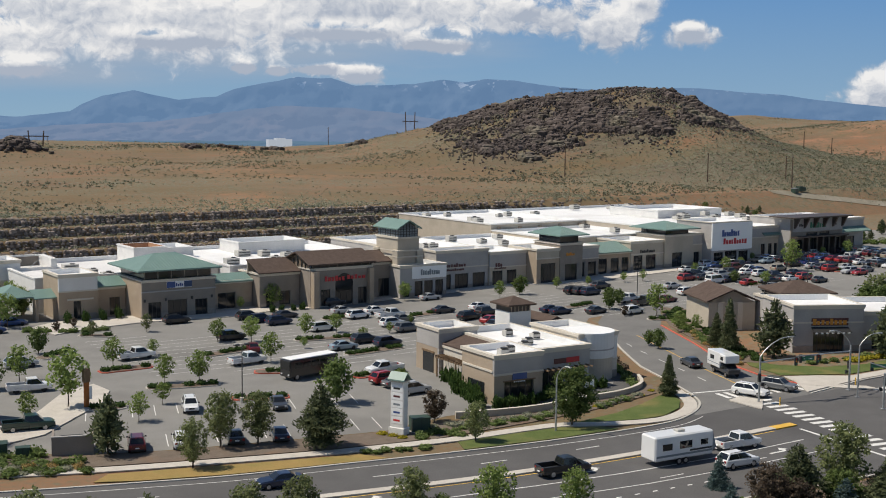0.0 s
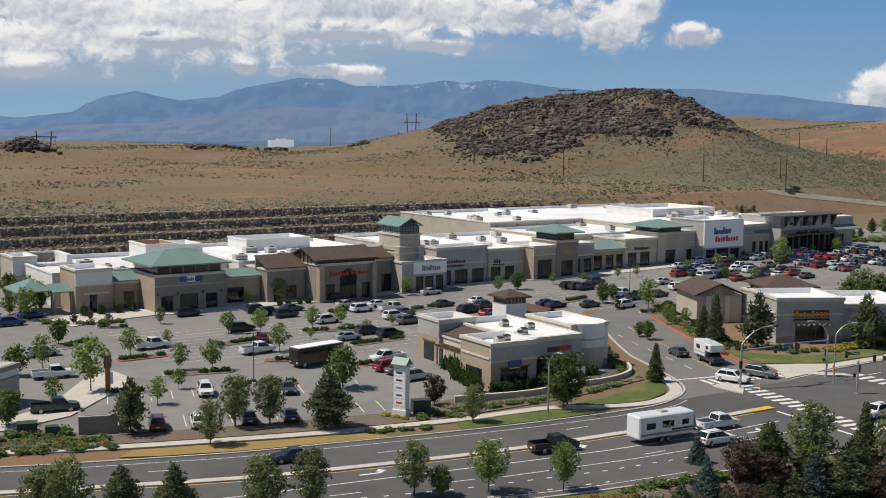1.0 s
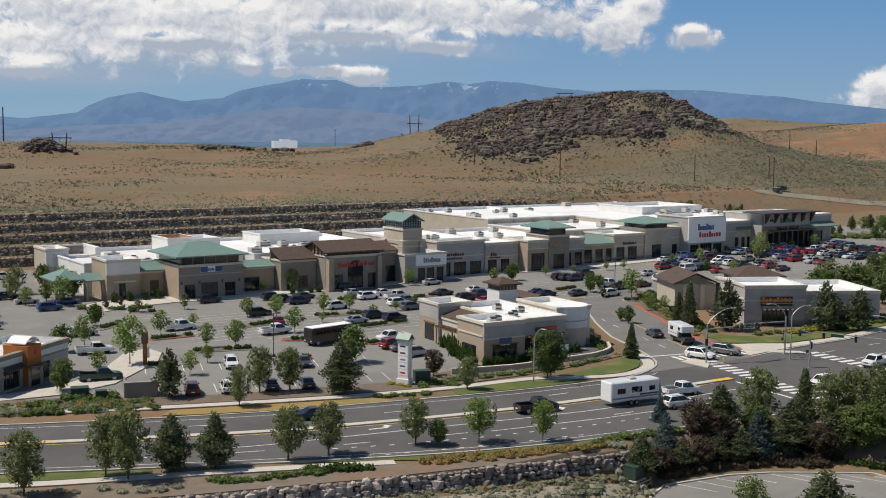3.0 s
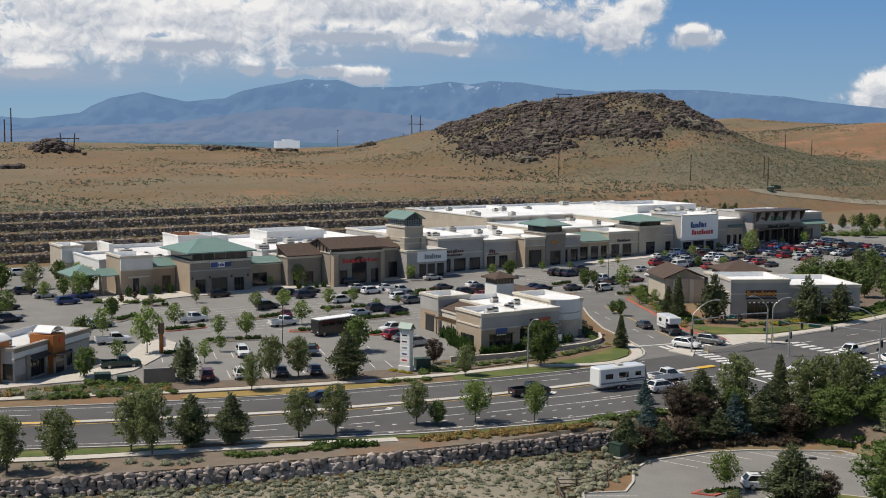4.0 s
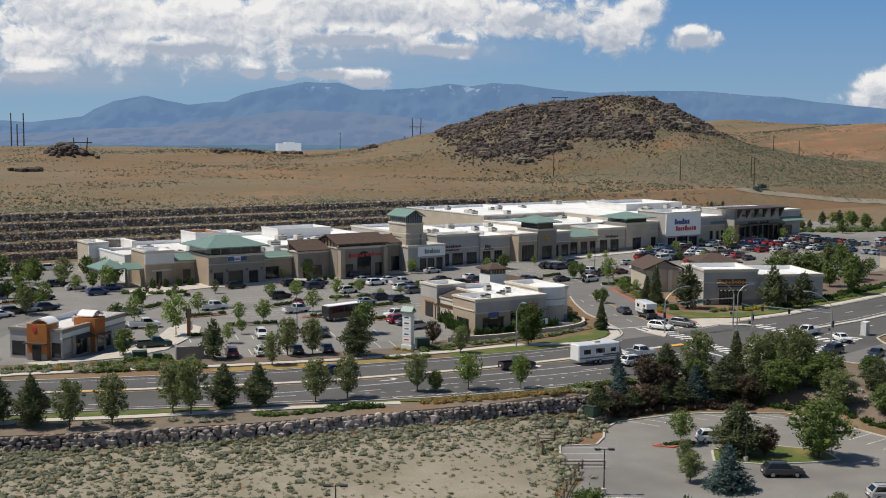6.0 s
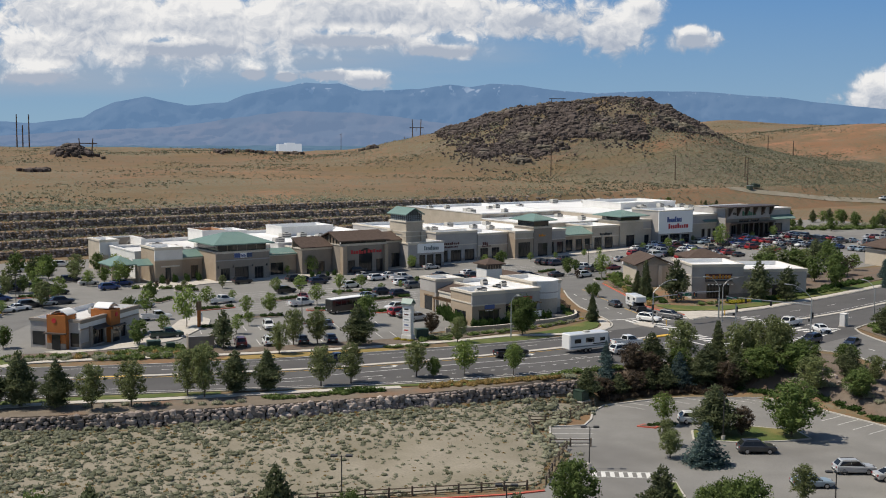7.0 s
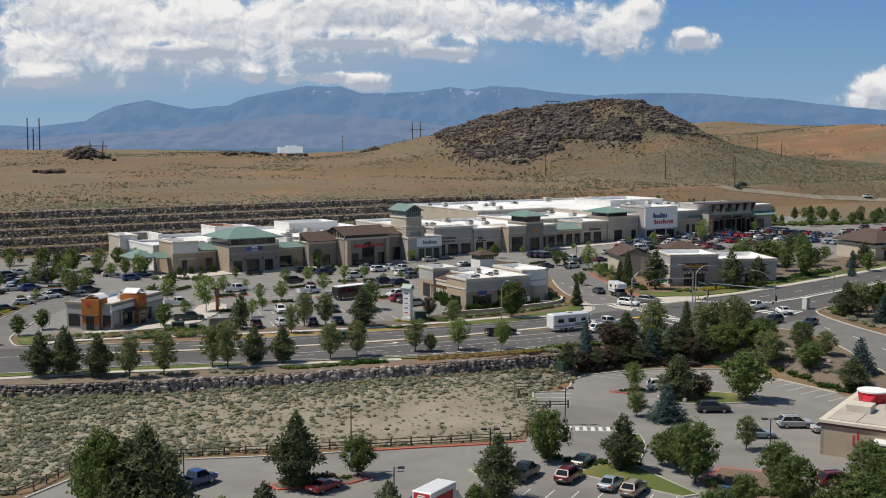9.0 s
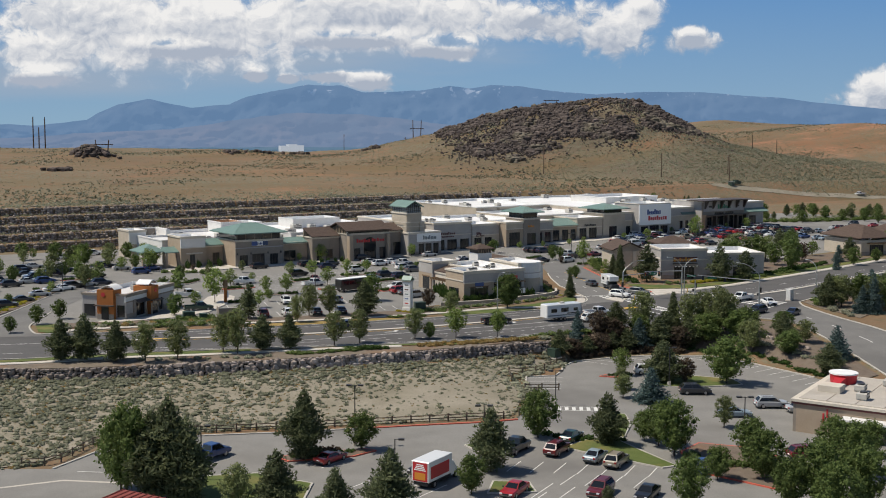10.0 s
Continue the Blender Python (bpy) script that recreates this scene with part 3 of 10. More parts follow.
kerb_along("median_nose", [(13.0, 115.2), (19.5, 112.8)], "yellow_paint", "yellow-painted median nose", 0.7, 0.2)
kerb_along("median", [(141, 100.6), (160, 102.5), (185, 107.5), (226, 116)], "concrete", "narrow raised concrete median", 1.0, 0.16)

# verge, footpath and planting along the main road
PATH_N = smooth_line([(2.6, 129.8), (6, 131.2), (12, 130), (24, 126.6), (34.5, 123.2), (45, 120.5), (58, 117.6), (66, 116.4), (74, 115.5), (82, 115.4), (88, 115.0), (93, 112.9), (98, 111.4), (102.4, 111.4), (107.4, 113.6), (110.6, 117.0), (113.4, 122.6)])
kerb_along("kerb", [(119.6, 136.9), (123, 143.6), (126.5, 150.1), (131, 157.5)])
drape("verge_lawn", [(34, 119.0), (38, 117.4), (47, 115.0), (58, 113.3), (63.5, 112.5), (61.5, 115.2), (52, 117.2), (42, 119.6), (36, 121)], 0.10, "dry_lawn", "strip of straw-coloured dry lawn", "grass", cuts=(), thick=0.05)
drape("verge_lawn", [(73.4, 114.4), (72.4, 111.4), (85, 110.2), (93, 110.2), (92, 112.0), (87.6, 114.0), (80, 114.4)], 0.10, "lawn", "mown green lawn strip beside the road", "grass", cuts=(), thick=0.05)
drape("verge_lawn", [(90.6, 115.0), (94, 113.7), (98.5, 112.5), (102.2, 112.5), (106.6, 114.5), (109.6, 117.6), (111.6, 121.4), (109, 121.0), (104, 118.6), (98, 116.4)], 0.10, "lawn", "mown green lawn at the corner", "grass", cuts=(), thick=0.05)
drape("planting_bed", [(5, 134.4), (10, 131.8), (24, 127.8), (34.5, 124.6), (45, 121.9), (58, 119.0), (66, 117.7), (71, 117.2), (71, 122.4), (68, 122.4), (57.8, 124.0), (44.7, 126.3), (36.4, 128.8), (28, 133.6), (5, 139.6)], 0.05, "mulch", "brown bark mulch bed", "planting bed", cuts=(), thick=0.07)
drape("planting_bed", [(71.5, 116.8), (79, 117.3), (86, 117.8), (95, 118.8), (104, 121), (110, 122.6), (113, 127), (109, 125.8), (98, 122.5), (90, 121.2), (79, 122.6), (71.5, 123)], 0.05, "mulch", "brown bark mulch bed", "planting bed", cuts=(), thick=0.07)
drape("footpath", ribbon(PATH_N, 1.7), 0.06, "concrete", "pale concrete footpath", "footpath", cuts=(), thick=0.12)
PATH_S = smooth_line([(-60, 124.5), (-30, 113.5), (-12, 104.8), (4.3, 101.2), (16, 97.2), (25.7, 94.6), (36.3, 91.6), (49.5, 87.4)])
drape("footpath", ribbon(PATH_S, 1.6), 0.05, "concrete", "pale concrete footpath", "footpath", cuts=(), thick=0.10)
drape("verge_lawn", [(-60, 128.0), (-30, 117), (-12, 108.0), (5, 104.2), (11.4, 102.6), (26, 97.2), (25.5, 95.8), (16, 98.3), (4.5, 102.4), (-12, 106), (-30, 114.8), (-60, 125.8)], 0.06, "lawn", "strip of mown green lawn", "grass", cuts=(), thick=0.06)
drape("verge_lawn", [(38, 93), (47, 89.8), (58, 86.9), (70, 84.7), (76, 84.2), (77, 82.5), (70, 82.0), (58, 84.2), (50, 88)], 0.06, "lawn", "strip of green and straw-coloured grass", "grass", cuts=(), thick=0.06)
drape("verge_bed", [(-60, 123.4), (-30, 112.4), (-12, 103.6), (4, 100.0), (16, 96), (25.7, 93.4), (36, 90.4), (50, 86.4), (58, 83.8), (70, 81.4), (76, 80.6), (77, 78.8), (60, 81.2), (45, 83.3), (27, 87.1), (10, 91.7), (-6, 97.5), (-13, 101.3), (-34, 108.4), (-60, 114)], 0.04, "verge_soil", "grey-brown soil bed above the rock wall", "planting bed", cuts=(), thick=0.05)
drape("footpath", [(128, 112.6), (140, 114.2), (153, 114.7), (176, 118.7), (226, 128.6), (226, 130.4), (176, 120.5), (153, 116.5), (141, 116.4), (137, 119), (132.5, 121), (131.5, 118)], 0.04, "concrete", "pale concrete footpath round the corner", "footpath", thick=0.12)
drape("corner_lawn", [(133, 122), (138, 119.4), (142, 117.4), (152, 117.2), (160, 118.5), (176, 121), (226, 131), (226, 134), (176, 124.5), (160, 121.5), (150, 120.8), (143, 122.5), (138, 127), (136, 132), (134, 129)], 0.05, "lawn", "mown green lawn at the corner", "grass", thick=0.06)
drape("planting_bed", [(134.2, 132), (140.2, 146), (147, 161), (158, 176), (163, 175), (155, 160), (146.5, 147), (141, 134), (137.6, 128.6)], 0.05, "mulch", "brown bark mulch bed beside the entrance road", "planting bed", thick=0.07)
drape("planting_bed", [(176, 125.2), (226, 134.6), (228, 148), (200, 147.5), (182, 141)], 0.05, "mulch", "brown bark mulch bed behind the lawn", "planting bed", thick=0.07)
drape("planting_bed", [(147.6, 88.2), (152, 89.4), (171, 93.9), (196, 98.9), (226, 102.9), (226, 94), (190, 86), (160, 76), (150, 71), (141, 67.5), (144.6, 81)], 0.05, "verge_soil", "grey-brown planted bank at the corner", "planting bed", thick=0.07)
for _isl in ([(115.4, 114.6), (118.2, 115.4), (119.4, 112.4), (115.6, 109.0)], [(131.8, 114.6), (134, 114.4), (137.6, 110.8), (137.8, 108.6), (134, 111.6)],
             [(116, 84.6), (120, 85.4), (121.4, 88.4), (117.4, 89.6)]):
    drape("refuge", _isl, 0.05, "concrete", "pale concrete corner refuge with ramps", "kerb", thick=0.13)

# the mall's own pavement
drape("footpath", [(50, 203), (55, 206), (66, 208.6), (82, 207.6), (91, 210), (101, 210.6), (120, 213), (139, 215.4), (155, 216.2), (164, 213), (181, 214.6), (201, 217), (223, 220.4), (250, 226), (284, 229), (284, 233), (250, 232), (222, 230), (205, 226), (160, 222), (144, 224), (101, 218), (53, 216), (48, 212)],
      0.04, "concrete", "pale concrete pavement in front of the shops", "footpath", thick=0.14)
drape("footpath", [(11, 139), (15.6, 138.6), (26, 141), (33, 146), (41, 160), (45.7, 163), (46.5, 158), (44, 152), (34, 139.5), (26, 136), (13, 136)], 0.06, "concrete", "pale concrete patio beside the restaurant", "footpath", thick=0.12, cuts=())


# ---- road markings ----
def marking(pts, width, name="lane_line", material="road_paint", label="white road marking", lift=0.046):
    bm = bmesh.new()
    o = ribbon(pts, width)
    n = len(o) // 2
    vs = [bm.verts.new((x, y, lift + paved_z(x, y))) for x, y in o]
    for i in range(n - 1):
        bm.faces.new((vs[i], vs[i + 1], vs[2 * n - 2 - i], vs[2 * n - 1 - i]))
    return setting(name, bm, material, label, "road marking")


def offset(pts, side):
    o = ribbon(pts, 0.001, side)
    return o[: len(pts)]


marking(offset(MEDIAN[24:-1], -0.85), 0.16, material="yellow_paint", label="yellow edge line")
marking(offset(MEDIAN[:-1], 0.75), 0.16, material="road_paint")
for _p in dashes(offset(MEDIAN[20:-2], 4.6), 3.2, 9.0):
    marking(_p, 0.16)
for _p in dashes(offset(MEDIAN[18:-2], -8.0), 3.2, 9.0):
    marking(_p, 0.16)
marking([(36, 101.4), (40, 100.6), (50.4, 99.5), (60.3, 98.4), (72.6, 97.0), (82, 96.2), (96, 95.8), (109, 96.4)], 0.18)
marking([(66, 93.6), (82, 92.2), (96, 91.8), (109, 92.2)], 0.16)
for _p in dashes([(46, 95.6), (52, 94.0), (63, 91.9), (76.6, 90.2), (92, 89.6)], 0.6, 1.6):
    marking(_p, 0.22)
for _p in dashes([(46, 92.2), (50.6, 90.6), (62, 88.6), (76, 86.8)], 0.6, 1.6):
    marking(_p, 0.22)
marking(offset(NORTH_KERB[30:80], -1.6), 0.12)
marking(offset(SOUTH_KERB[20:66], 1.6), 0.12)
marking([(141, 102.4), (160, 104.4), (185, 109.4), (226, 118)], 0.16)
for _p in dashes([(140, 108.5), (160, 109.5), (185, 114), (226, 122.5)], 3.2, 9):
    marking(_p, 0.16)
for _p in dashes([(142, 96), (160, 98), (185, 102.5), (226, 110.5)], 3.2, 9):
    marking(_p, 0.16)
for _p in dashes([(121.2, 124.9), (127.8, 147), (131.5, 157)], 2.5, 4):
    marking(_p, 0.16)
marking([(123.5, 121), (126, 129), (132, 146), (136, 157)], 0.16, material="yellow_paint", label="yellow centre line")
on_slope(marking([(133, 74), (130, 64), (126.5, 54), (121, 39), (114, 20)], 0.2, material="road_paint"))


def turn_arrow(x, y, heading):
    bm = bmesh.new()
    shape = [(-1.9, -0.12), (0.2, -0.12), (0.75, 0.1), (0.95, 0.55), (1.35, 0.55), (0.7, 1.35), (0.05, 0.55), (0.5, 0.55), (0.35, 0.3), (0.1, 0.2), (-1.9, 0.2)]
    m = pose(x, y, 0.052 + paved_z(x, y), 0, 0, heading)
    f = poly(bm, [m @ Vector((a, b, 0)) for a, b in shape])
    bmesh.ops.triangulate(bm, faces=[f])
    setting("turn_arrow", bm, "road_paint", "white left-turn arrow painted on asphalt", "road marking")


turn_arrow(55.4, 100.9, -6)
turn_arrow(79.8, 98.3, -3)
turn_arrow(97, 98.2, 0)
turn_arrow(103, 94, 0)


def crossing(a, b, half, n):
    """Bars of a zebra crossing from a to b, each bar lying along the traffic."""
    a, b = Vector(a), Vector(b)
    d = (b - a).normalized()
    s = Vector((-d.y, d.x)) * half
    for i in range(n):
        c = a + (b - a) * (i + 0.5) / n
        marking([tuple(c - s), tuple(c + s)], (b - a).length / n * 0.5, "crossing_bar", label="white zebra crossing bar")


crossing((116.2, 117.2), (131, 115.2), 1.5, 11)
crossing((119.5, 113.5), (114.6, 86.5), 1.5, 16)
crossing((138.5, 110.0), (137.8, 88.5), 1.5, 12)
crossing((126, 84.4), (144.5, 91.2), 1.5, 12)
marking([(112.5, 120.6), (123, 118.6)], 0.45)
marking([(112.5, 100), (111.5, 85.5)], 0.45)

# near lot: bays
STALL = 2.74


def bays(x, y, along, n, length, into, skip=(), lift=0.0):
    """A row of n bay lines from (x, y), spaced along one heading and running into another."""
    a = Vector((math.cos(radians(along)), math.sin(radians(along))))
    b = Vector((math.cos(radians(into)), math.sin(radians(into))))
    bm = bmesh.new()
    for i in range(n):
        if i in skip:
            continue
        p = Vector((x, y)) + a * STALL * i
        o = ribbon([tuple(p), tuple(p + b * length)], 0.11)
        bm.faces.new([bm.verts.new((u, v, 0.036 + lift + paved_z(u, v))) for u, v in o])
    return setting("bay_markings", bm, "road_paint", "row of white parking bay lines", "road marking")


bays(36.6, 129.9, -10, 13, 5.3, 75)
bays(41, 148.8, -8, 5, 5.2, 255)
bays(60, 143.5, -8, 6, 5.2, 255)
for _x0, _y0, _n in ((60, 165, 15), (71, 160, 15), (84, 160, 17), (97, 163, 16), (113, 168, 16)):
    bays(_x0, _y0, 94, _n if _n < 13 else 12, 5.2, 4)
    bays(_x0, _y0, 94, _n if _n < 13 else 12, 5.2, 184)
for _k in range(7):
    bays(148 + 17.5 * _k, 176 + 2.5 * _k, 94, 13, 5.2, 4)
    bays(148 + 17.5 * _k, 176 + 2.5 * _k, 94, 13, 5.2, 184)
bays(24.8, 14.6, -60 + 90 - 90, 1, 5, 31)
bays(26.5, 16.4, -62, 3, 6.0, 31)
bays(31.5, 30.5, -38, 8, 4.8, 215)
bays(36.0, 21.0, -38, 4, 4.6, 211)
bays(11.5, 38.3, 116, 2, 6.5, 25)
bays(17.3, 32.5, -64, 4, 6.5, 205)
bays(78.6, 75.0, -4, 4, 5.0, -66)
bays(90.8, 72.7, -30, 5, 5.0, -66)
bays(103.6, 62.0, -91, 8, 5.8, 188)
bays(62.4, 68.2, 231, 4, 5.6, -29)
# wheelchair bay
marking([(-13.8, 51.4), (-9.4, 48.2)], 0.14, "bay_line", label="white parking bay line")
marking([(-9.4, 48.2), (-2.5, 51.0)], 0.14, "bay_line", label="white parking bay line")
for _c, _d in (((-10.2, 51.4), (-6.4, 53)), ((-8.6, 50.0), (-4.9, 51.6))):
    marking([_c, _d], 0.35, "bay_symbol", label="worn white bay symbol")
marking([(-30, 50), (-16, 48.6), (-8, 42.2), (0, 37.2)], 0.5, "stop_line", label="pale concrete gutter strip", material="concrete")
crossing((53.6, 48.8), (59.6, 44.6), 1.0, 7)
for _k in (-1.1, 1.1):
    marking([(53.6 + 0.57 * _k, 48.8 + 0.82 * _k), (59.6 + 0.57 * _k, 44.6 + 0.82 * _k)], 0.12, "walkway_edge", label="white painted walkway edge")


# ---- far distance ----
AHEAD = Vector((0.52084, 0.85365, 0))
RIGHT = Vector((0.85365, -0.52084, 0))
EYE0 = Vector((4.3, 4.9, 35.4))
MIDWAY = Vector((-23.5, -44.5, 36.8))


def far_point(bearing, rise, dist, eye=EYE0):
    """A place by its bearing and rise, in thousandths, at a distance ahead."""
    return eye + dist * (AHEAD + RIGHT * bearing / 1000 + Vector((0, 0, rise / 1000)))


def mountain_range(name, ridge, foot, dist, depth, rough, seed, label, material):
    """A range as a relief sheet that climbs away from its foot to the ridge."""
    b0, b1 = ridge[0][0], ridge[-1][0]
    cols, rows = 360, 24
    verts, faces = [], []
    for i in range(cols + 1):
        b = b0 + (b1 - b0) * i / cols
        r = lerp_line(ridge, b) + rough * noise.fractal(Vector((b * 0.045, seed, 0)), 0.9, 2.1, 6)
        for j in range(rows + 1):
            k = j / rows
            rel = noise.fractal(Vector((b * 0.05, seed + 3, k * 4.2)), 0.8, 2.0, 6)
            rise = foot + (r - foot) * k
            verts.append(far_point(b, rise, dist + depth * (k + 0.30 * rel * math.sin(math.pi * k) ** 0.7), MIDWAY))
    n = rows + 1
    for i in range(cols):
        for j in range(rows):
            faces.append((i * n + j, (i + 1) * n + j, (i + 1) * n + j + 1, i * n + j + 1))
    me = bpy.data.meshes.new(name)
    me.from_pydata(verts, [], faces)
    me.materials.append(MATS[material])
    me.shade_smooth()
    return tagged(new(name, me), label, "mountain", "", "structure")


def distance_material(name, low, high, haze_glow, snow_from=None, veil=0.55):
    """Far slopes: dull forest and rock, the haze of blue air painted over them as flat emission, snow in the gullies
    near the top.
    """
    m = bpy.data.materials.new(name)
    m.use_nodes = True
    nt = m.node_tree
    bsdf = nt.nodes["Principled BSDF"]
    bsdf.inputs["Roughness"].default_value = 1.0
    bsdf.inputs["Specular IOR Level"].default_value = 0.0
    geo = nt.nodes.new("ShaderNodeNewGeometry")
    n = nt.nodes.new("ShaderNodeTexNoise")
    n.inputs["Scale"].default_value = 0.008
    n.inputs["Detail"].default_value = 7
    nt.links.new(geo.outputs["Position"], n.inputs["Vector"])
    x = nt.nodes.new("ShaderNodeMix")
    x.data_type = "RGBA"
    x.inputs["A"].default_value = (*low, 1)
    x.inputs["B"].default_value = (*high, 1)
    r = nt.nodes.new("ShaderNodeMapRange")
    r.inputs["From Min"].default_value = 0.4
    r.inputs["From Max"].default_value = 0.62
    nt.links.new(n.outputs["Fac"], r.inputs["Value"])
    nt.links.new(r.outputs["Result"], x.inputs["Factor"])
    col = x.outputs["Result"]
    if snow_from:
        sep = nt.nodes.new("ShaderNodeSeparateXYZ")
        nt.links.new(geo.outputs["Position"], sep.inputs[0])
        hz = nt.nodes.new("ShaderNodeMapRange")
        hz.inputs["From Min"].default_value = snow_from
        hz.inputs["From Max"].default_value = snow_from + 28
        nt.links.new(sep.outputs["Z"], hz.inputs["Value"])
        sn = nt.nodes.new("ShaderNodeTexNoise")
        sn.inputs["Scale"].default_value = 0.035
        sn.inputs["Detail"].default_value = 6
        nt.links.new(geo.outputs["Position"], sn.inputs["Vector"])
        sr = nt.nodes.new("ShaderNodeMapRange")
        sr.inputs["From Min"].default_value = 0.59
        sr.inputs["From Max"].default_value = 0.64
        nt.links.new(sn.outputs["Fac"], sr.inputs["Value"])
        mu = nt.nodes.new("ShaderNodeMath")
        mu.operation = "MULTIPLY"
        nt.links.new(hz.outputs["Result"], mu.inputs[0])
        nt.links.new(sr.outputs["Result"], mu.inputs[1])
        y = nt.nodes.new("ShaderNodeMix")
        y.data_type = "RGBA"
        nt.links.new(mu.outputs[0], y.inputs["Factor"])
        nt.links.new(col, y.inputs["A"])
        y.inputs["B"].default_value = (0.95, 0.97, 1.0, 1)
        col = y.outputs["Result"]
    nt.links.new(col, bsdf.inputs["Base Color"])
    # air haze put into the colour: flat blue emission mixed over the slopes
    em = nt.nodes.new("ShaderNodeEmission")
    em.inputs["Color"].default_value = (*haze_glow, 1)
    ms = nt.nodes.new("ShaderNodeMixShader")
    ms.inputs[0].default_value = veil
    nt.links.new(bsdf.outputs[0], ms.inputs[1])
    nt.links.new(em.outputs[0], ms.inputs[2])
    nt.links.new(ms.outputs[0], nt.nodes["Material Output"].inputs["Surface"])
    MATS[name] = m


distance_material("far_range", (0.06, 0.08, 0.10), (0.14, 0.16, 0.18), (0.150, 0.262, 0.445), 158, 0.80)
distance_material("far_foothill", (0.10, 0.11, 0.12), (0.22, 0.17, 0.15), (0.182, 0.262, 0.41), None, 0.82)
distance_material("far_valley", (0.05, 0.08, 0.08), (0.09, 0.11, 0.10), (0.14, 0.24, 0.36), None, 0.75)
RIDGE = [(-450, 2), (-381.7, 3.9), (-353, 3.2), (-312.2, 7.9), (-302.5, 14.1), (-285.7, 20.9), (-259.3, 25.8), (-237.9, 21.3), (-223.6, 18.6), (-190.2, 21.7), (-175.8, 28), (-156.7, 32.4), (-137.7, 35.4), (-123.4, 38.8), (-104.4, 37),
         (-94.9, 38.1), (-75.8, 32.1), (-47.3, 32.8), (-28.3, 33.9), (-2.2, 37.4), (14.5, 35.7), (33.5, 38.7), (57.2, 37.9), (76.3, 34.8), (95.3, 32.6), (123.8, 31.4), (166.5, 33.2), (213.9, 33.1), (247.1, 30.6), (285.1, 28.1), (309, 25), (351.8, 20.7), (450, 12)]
mountain_range("mountain_range", RIDGE, -24, 4200, 280, 0.55, 1.7, "distant mountain range, painted blue haze, snow patches near its crest", "far_range")
mountain_range("foothills", [(-450, -11), (-382, -7.5), (-310, -3.1), (-238, 0.4), (-181, 9), (-133, 14.6), (-76, 13.2), (-19, 7.1), (29, 1), (150, -6), (450, -14)], -25, 3850, 230, 1.1, 9.2, "blue-brown foothills with painted haze", "far_foothill")
mountain_range("valley_floor", [(-450, -17), (-250, -15.5), (-100, -14.5), (50, -14), (450, -14)], -28, 3500, 200, 0.5, 5.2, "blue-green valley floor with painted haze", "far_valley")


